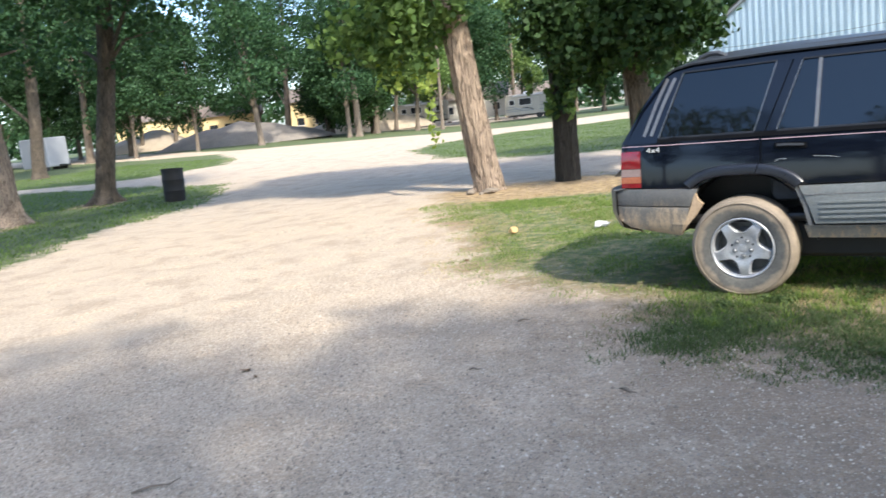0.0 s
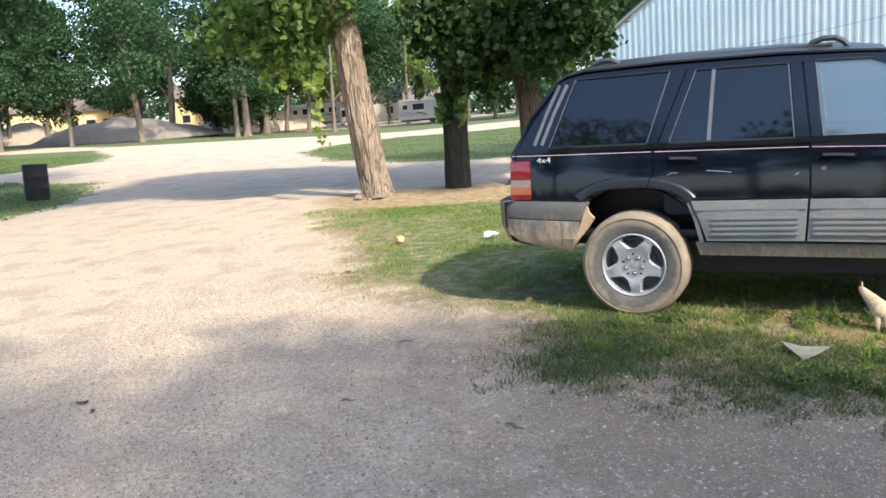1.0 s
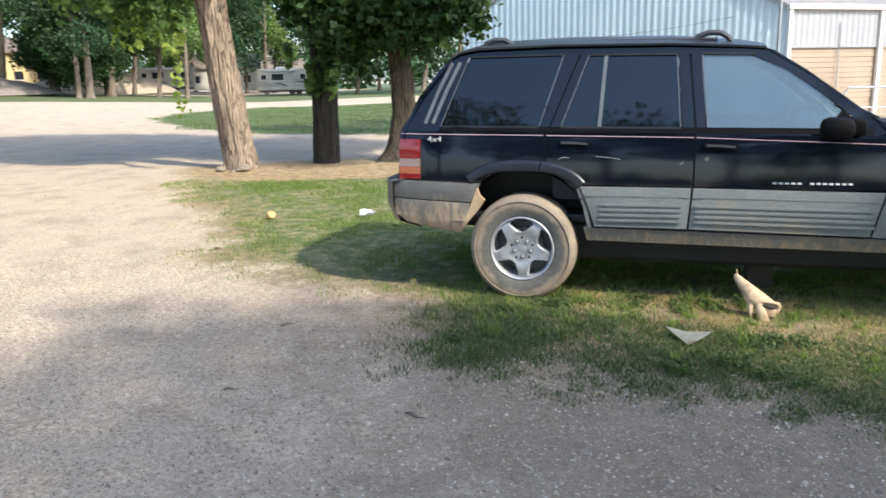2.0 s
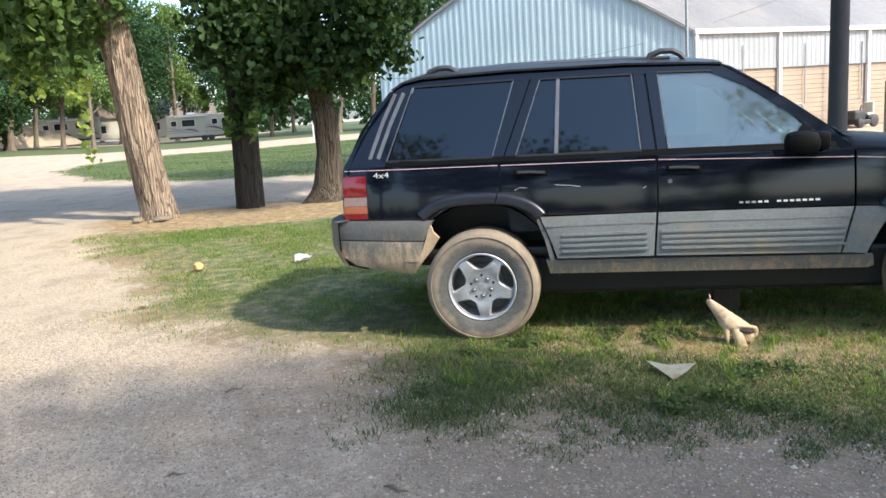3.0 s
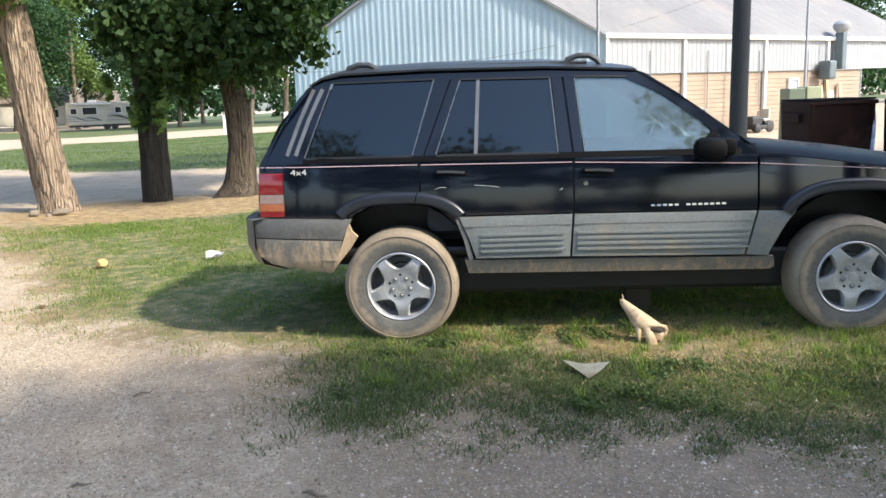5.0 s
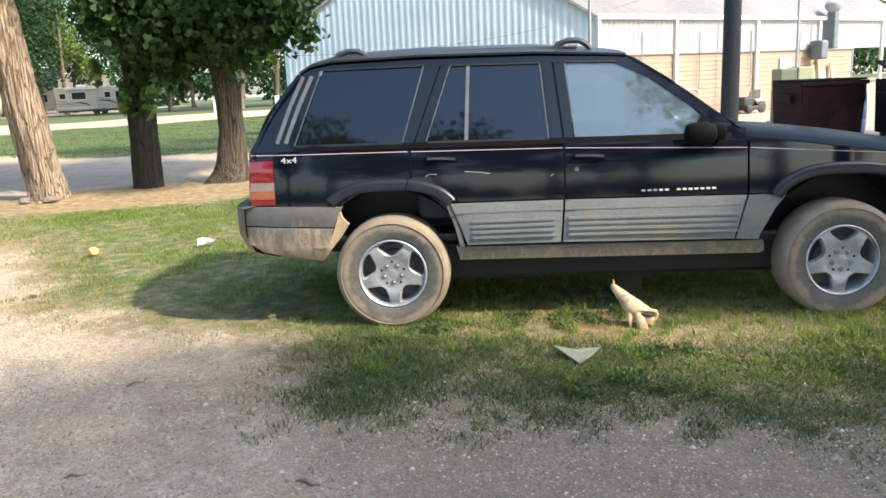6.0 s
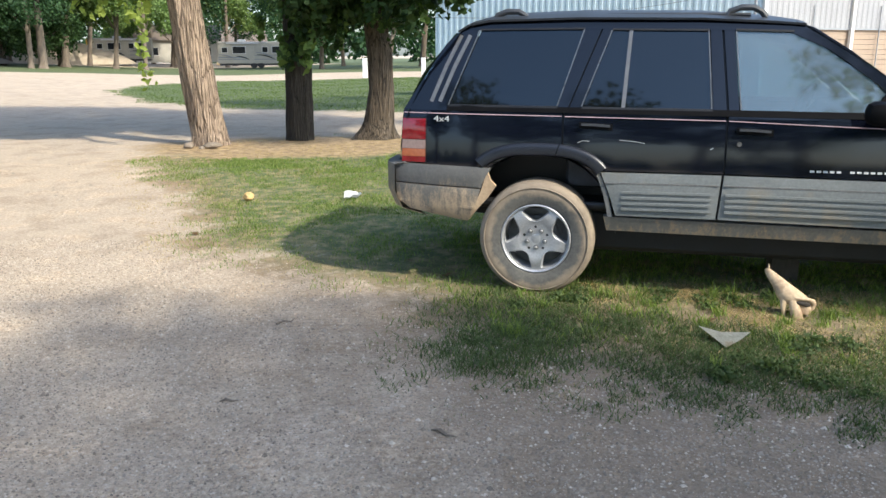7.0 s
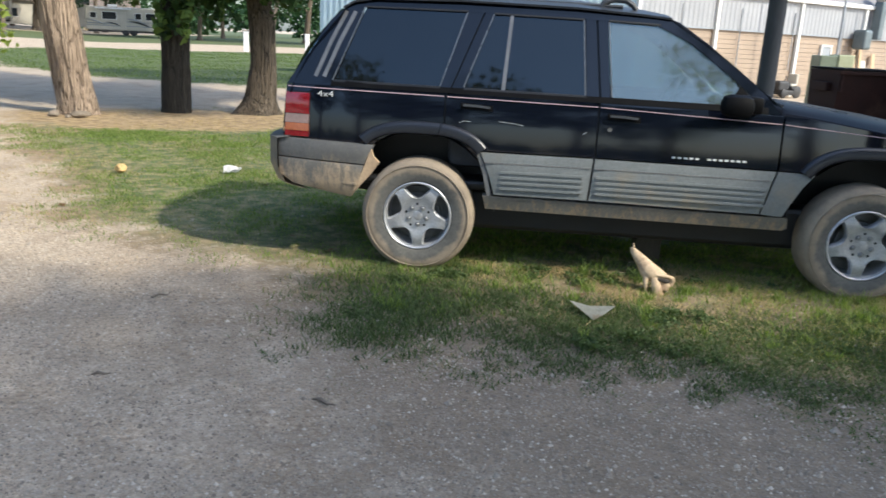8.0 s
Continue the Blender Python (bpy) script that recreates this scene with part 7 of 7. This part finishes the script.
tagged(blades("grass_tuft", 300, (-0.3, 3.6, -1.1, 0.25), 0.085, tuft_m, 41, lambda x, y, r: (r.random(len(x)) < np.clip(0.35 + 0.7 * patchy(x + 1, y + 5, 1.1), 0.06, 0.9)) & (y > -1.05) & (np.hypot(x - 1.06, y + 0.70) > 0.17) & (np.hypot(x - 1.5, y + 0.12) > 0.12), width=0.0028, clump=0.022, lie=1.1, rep=34), "taller bright green grass tufts in the worn lawn", "grass", kind="stuff")


def edge_tufts(x, y, r):
    """Thin scatter out onto the bare earth."""
    return r.random(len(x)) < np.clip(1.6 * patchy(x, y, 2.0) - 0.2, 0, 1) * np.clip((y + 2.0) / 1.0, 0, 1) * np.clip((x + 1.1) / 0.8, 0, 1)


tagged(blades("edge_grass", 7000, (-1.1, 3.4, -2.1, -0.6), 0.019, shade_green_m, 35, edge_tufts, width=0.0017, clump=0.028, lie=2.4), "scattered green tufts on the bare earth", "grass", kind="stuff")
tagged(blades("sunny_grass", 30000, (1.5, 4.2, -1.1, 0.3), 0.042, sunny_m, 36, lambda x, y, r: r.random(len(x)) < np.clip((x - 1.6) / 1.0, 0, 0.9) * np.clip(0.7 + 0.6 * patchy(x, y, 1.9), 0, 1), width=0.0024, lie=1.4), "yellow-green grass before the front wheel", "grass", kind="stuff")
tagged(blades("straw_litter", 70000, (0.3, 3.8, -0.95, 0.35), 0.022, dry_m, 37, lambda x, y, r: r.random(len(x)) < np.clip(0.3 + 0.9 * patchy(x + 2, y, 1.6), 0, 0.9) * np.clip(0.35 + np.minimum(x - 0.9, 0.4) * 0.5 + (y + 0.5) * 0.8, 0.05, 1), width=0.0026, lie=6.5), "flattened dry straw along the car's sill", "straw", kind="stuff")


def far_keep(poly):
    return lambda x, y, r: inside_by(x, y, poly) + 0.5 * patchy(x, y, 0.5) > 0.15


tagged(blades("island_grass", 150000, (-24, 10, 14, 46), 0.045, grass_m, 14, far_keep(LAWN_ISLAND), width=0.011), "green grass on the island between the roads", "grass", kind="stuff")
tagged(blades("far_lawn_grass", 150000, (-45, -9, -6, 25), 0.06, grass_m, 15, lambda x, y, r: np.maximum(inside_by(x, y, LAWN_LEFT), inside_by(x, y, LAWN_UPPER)) + 0.5 * patchy(x, y, 0.5) > 0.15, width=0.012), "green grass under the lawn trees", "grass", kind="stuff")


def pebbles(name, count, area, size, seed, keep, label, mat=pebble_m):
    r = np.random.default_rng(seed)
    x, y = r.uniform(area[0], area[1], count), r.uniform(area[2], area[3], count)
    ok = keep(x, y, r)
    x, y = x[ok], y[ok]
    k = len(x)
    z = land(x, y)
    s = size * (0.35 + 1.3 * r.random(k) ** 3)
    base = np.array([(1, 0, -0.2), (-1, 0, -0.2), (0, 1, -0.2), (0, -1, -0.2), (0, 0, 0.7)], dtype=float)
    tri = np.array([(0, 2, 4), (2, 1, 4), (1, 3, 4), (3, 0, 4)])
    a = r.uniform(0, 2 * np.pi, k)
    jit = 1 + r.uniform(-0.35, 0.35, (k, 5, 1))
    pts = base[None] * jit
    ca, sa = np.cos(a)[:, None], np.sin(a)[:, None]
    px = pts[:, :, 0] * ca - pts[:, :, 1] * sa
    py = (pts[:, :, 0] * sa + pts[:, :, 1] * ca) * 0.8
    v = np.stack([x[:, None] + px * s[:, None], y[:, None] + py * s[:, None], z[:, None] + pts[:, :, 2] * s[:, None] + 0.1 * s[:, None]], 2).reshape(-1, 3)
    f = (tri[None] + (np.arange(k) * 5)[:, None, None]).reshape(-1, 3)
    return tagged(raw(name, v, f, mat, smooth=False), label, "gravel", kind="stuff")


pale_m = surface("pale_limestone", (0.20, 0.162, 0.120), (0.42, 0.358, 0.278), 45.0, 0.9, 0.0, 160, 0.001)
pebbles("gravel_stones", 250000, (-4.2, 3.2, -4.2, 0.6), 0.0055, 21, lambda x, y, r: r.random(len(x)) > np.maximum(np.clip(inside_by(x, y, LAWN_CAR) * 1.6 + 0.5, 0.0, 0.97), np.clip(inside_by(x, y, SHADED_EARTH) + 0.3, 0.0, 0.45)), "loose crushed stones scattered over the drive")
pebbles("large_stones", 900, (-8, 4.5, -4.3, 5.0), 0.019, 22, lambda x, y, r: r.random(len(x)) > np.clip(inside_by(x, y, LAWN_CAR) + 0.5, 0.0, 0.93), "larger loose stones on the drive and lawn edge", pale_m)

pebbles("coarse_stones", 13000, (-3.6, 3.2, -4.3, -0.6), 0.0105, 26, lambda x, y, r: r.random(len(x)) < np.clip(0.45 + 0.35 * patchy(x, y, 1.1) + 0.3 * patchy(x + 2, y, 2.7), 0.08, 1) * np.clip(0.8 - 1.3 * inside_by(x, y, LAWN_CAR), 0.03, 1), "coarse crushed stones lying loose on the drive")

pebbles("pale_stones", 60000, (-2.6, 3.2, -3.9, -0.2), 0.0062, 23, lambda x, y, r: r.random(len(x)) < np.clip(0.5 + 0.25 * patchy(x, y, 2.3) + 0.3 * patchy(x + 5, y, 0.9), 0.15, 1) * np.clip(0.9 - 1.1 * inside_by(x, y, LAWN_CAR), 0.08, 1), "pale broken limestone pieces lying on the brown earth", pale_m)
pebbles("broken_stones", 600, (-2.2, 3.2, -3.2, -0.5), 0.013, 24, lambda x, y, r: r.random(len(x)) < np.clip(0.5 + 0.4 * patchy(x, y, 1.3), 0.1, 1) * np.clip(0.9 - 1.1 * inside_by(x, y, LAWN_CAR), 0.1, 1), "scattered larger limestone pieces on the earth", pale_m)

# low broad-leaved weeds in the worn grass
r = np.random.default_rng(51)
wx_, wy_ = r.uniform(-0.8, 3.4, 260), r.uniform(-1.25, 0.25, 260)
ok = patchy(wx_ + 1, wy_ + 5, 1.1) + 0.5 * patchy(wx_, wy_, 2.7) > 0.0
v, f = leaves([(x, y, 0.018, rad, 0.35) for x, y, rad in zip(wx_[ok], wy_[ok], r.uniform(0.03, 0.08, 260)[ok])], 4500, 0.016, 0.1, seed=52)
v[:, 2] = np.maximum(v[:, 2], 0.003)
tagged(raw("clover", v, f, shade_green_m), "low broad-leaved clover in the worn grass", "clover", kind="stuff")

litter_m = surface("dead_leaf", (0.14, 0.075, 0.035), (0.30, 0.18, 0.09), 20, 0.9, 0, 60, 0.003)
r = random.Random(12)
for i, (x, y) in enumerate(((-2.56, -2.34), (-2.38, -2.42), (-0.98, 0.54), (-0.62, 0.22), (-1.70, 2.20), (0.12, -0.11), (1.02, -0.35), (-2.90, 0.90))):
    ob = crumpled("dead_leaf", (x, y, float(land(np.array(x), np.array(y))) + 0.004), r.uniform(0.035, 0.08), r.uniform(0.025, 0.05), 0.02, "curled brown dead leaf on the ground", "leaf", litter_m, i * 1.7, r.uniform(0, 360))
    ob["group"] = "dead leaves"
twig_m = surface("twig_bark", (0.10, 0.078, 0.056), (0.20, 0.155, 0.115), 20, 0.9, 0, 60, 0.002)
for x, y, ln, a in ((-1.67, -3.78, 0.21, 57), (-1.28, -0.99, 0.11, 47)):
    tw = part("twig", tube([(0, 0, 0.012), (ln * 0.4, 0.015, 0.016), (ln * 0.75, -0.008, 0.012), (ln, 0.012, 0.02)], [0.006, 0.0055, 0.004, 0.002], 6), twig_m, None, smooth=True)
    tw.matrix_world = pose(x, y, float(land(np.array(x), np.array(y))), 0, 0, a)
    tagged(tw, "thin dry twig lying on the gravel", "twig", "twigs")
for x, y, ln, a in ((-1.10, -1.92, 0.08, 18), (-0.15, -1.97, 0.11, -22)):
    bc = part("bark_chip", tube([(0, 0, 0.004), (ln * 0.3, 0.012, 0.012), (ln * 0.7, -0.006, 0.010), (ln, 0.008, 0.004)], [0.005, 0.010, 0.008, 0.003], 7), twig_m, None, smooth=True)
    bc.matrix_world = pose(x, y, float(land(np.array(x), np.array(y))), 0, 0, a) @ Matrix.Diagonal((1.0, 1.0, 0.55, 1.0))
    tagged(bc, "dark splinter of bark lying on the gravel", "bark", "bark splinters")
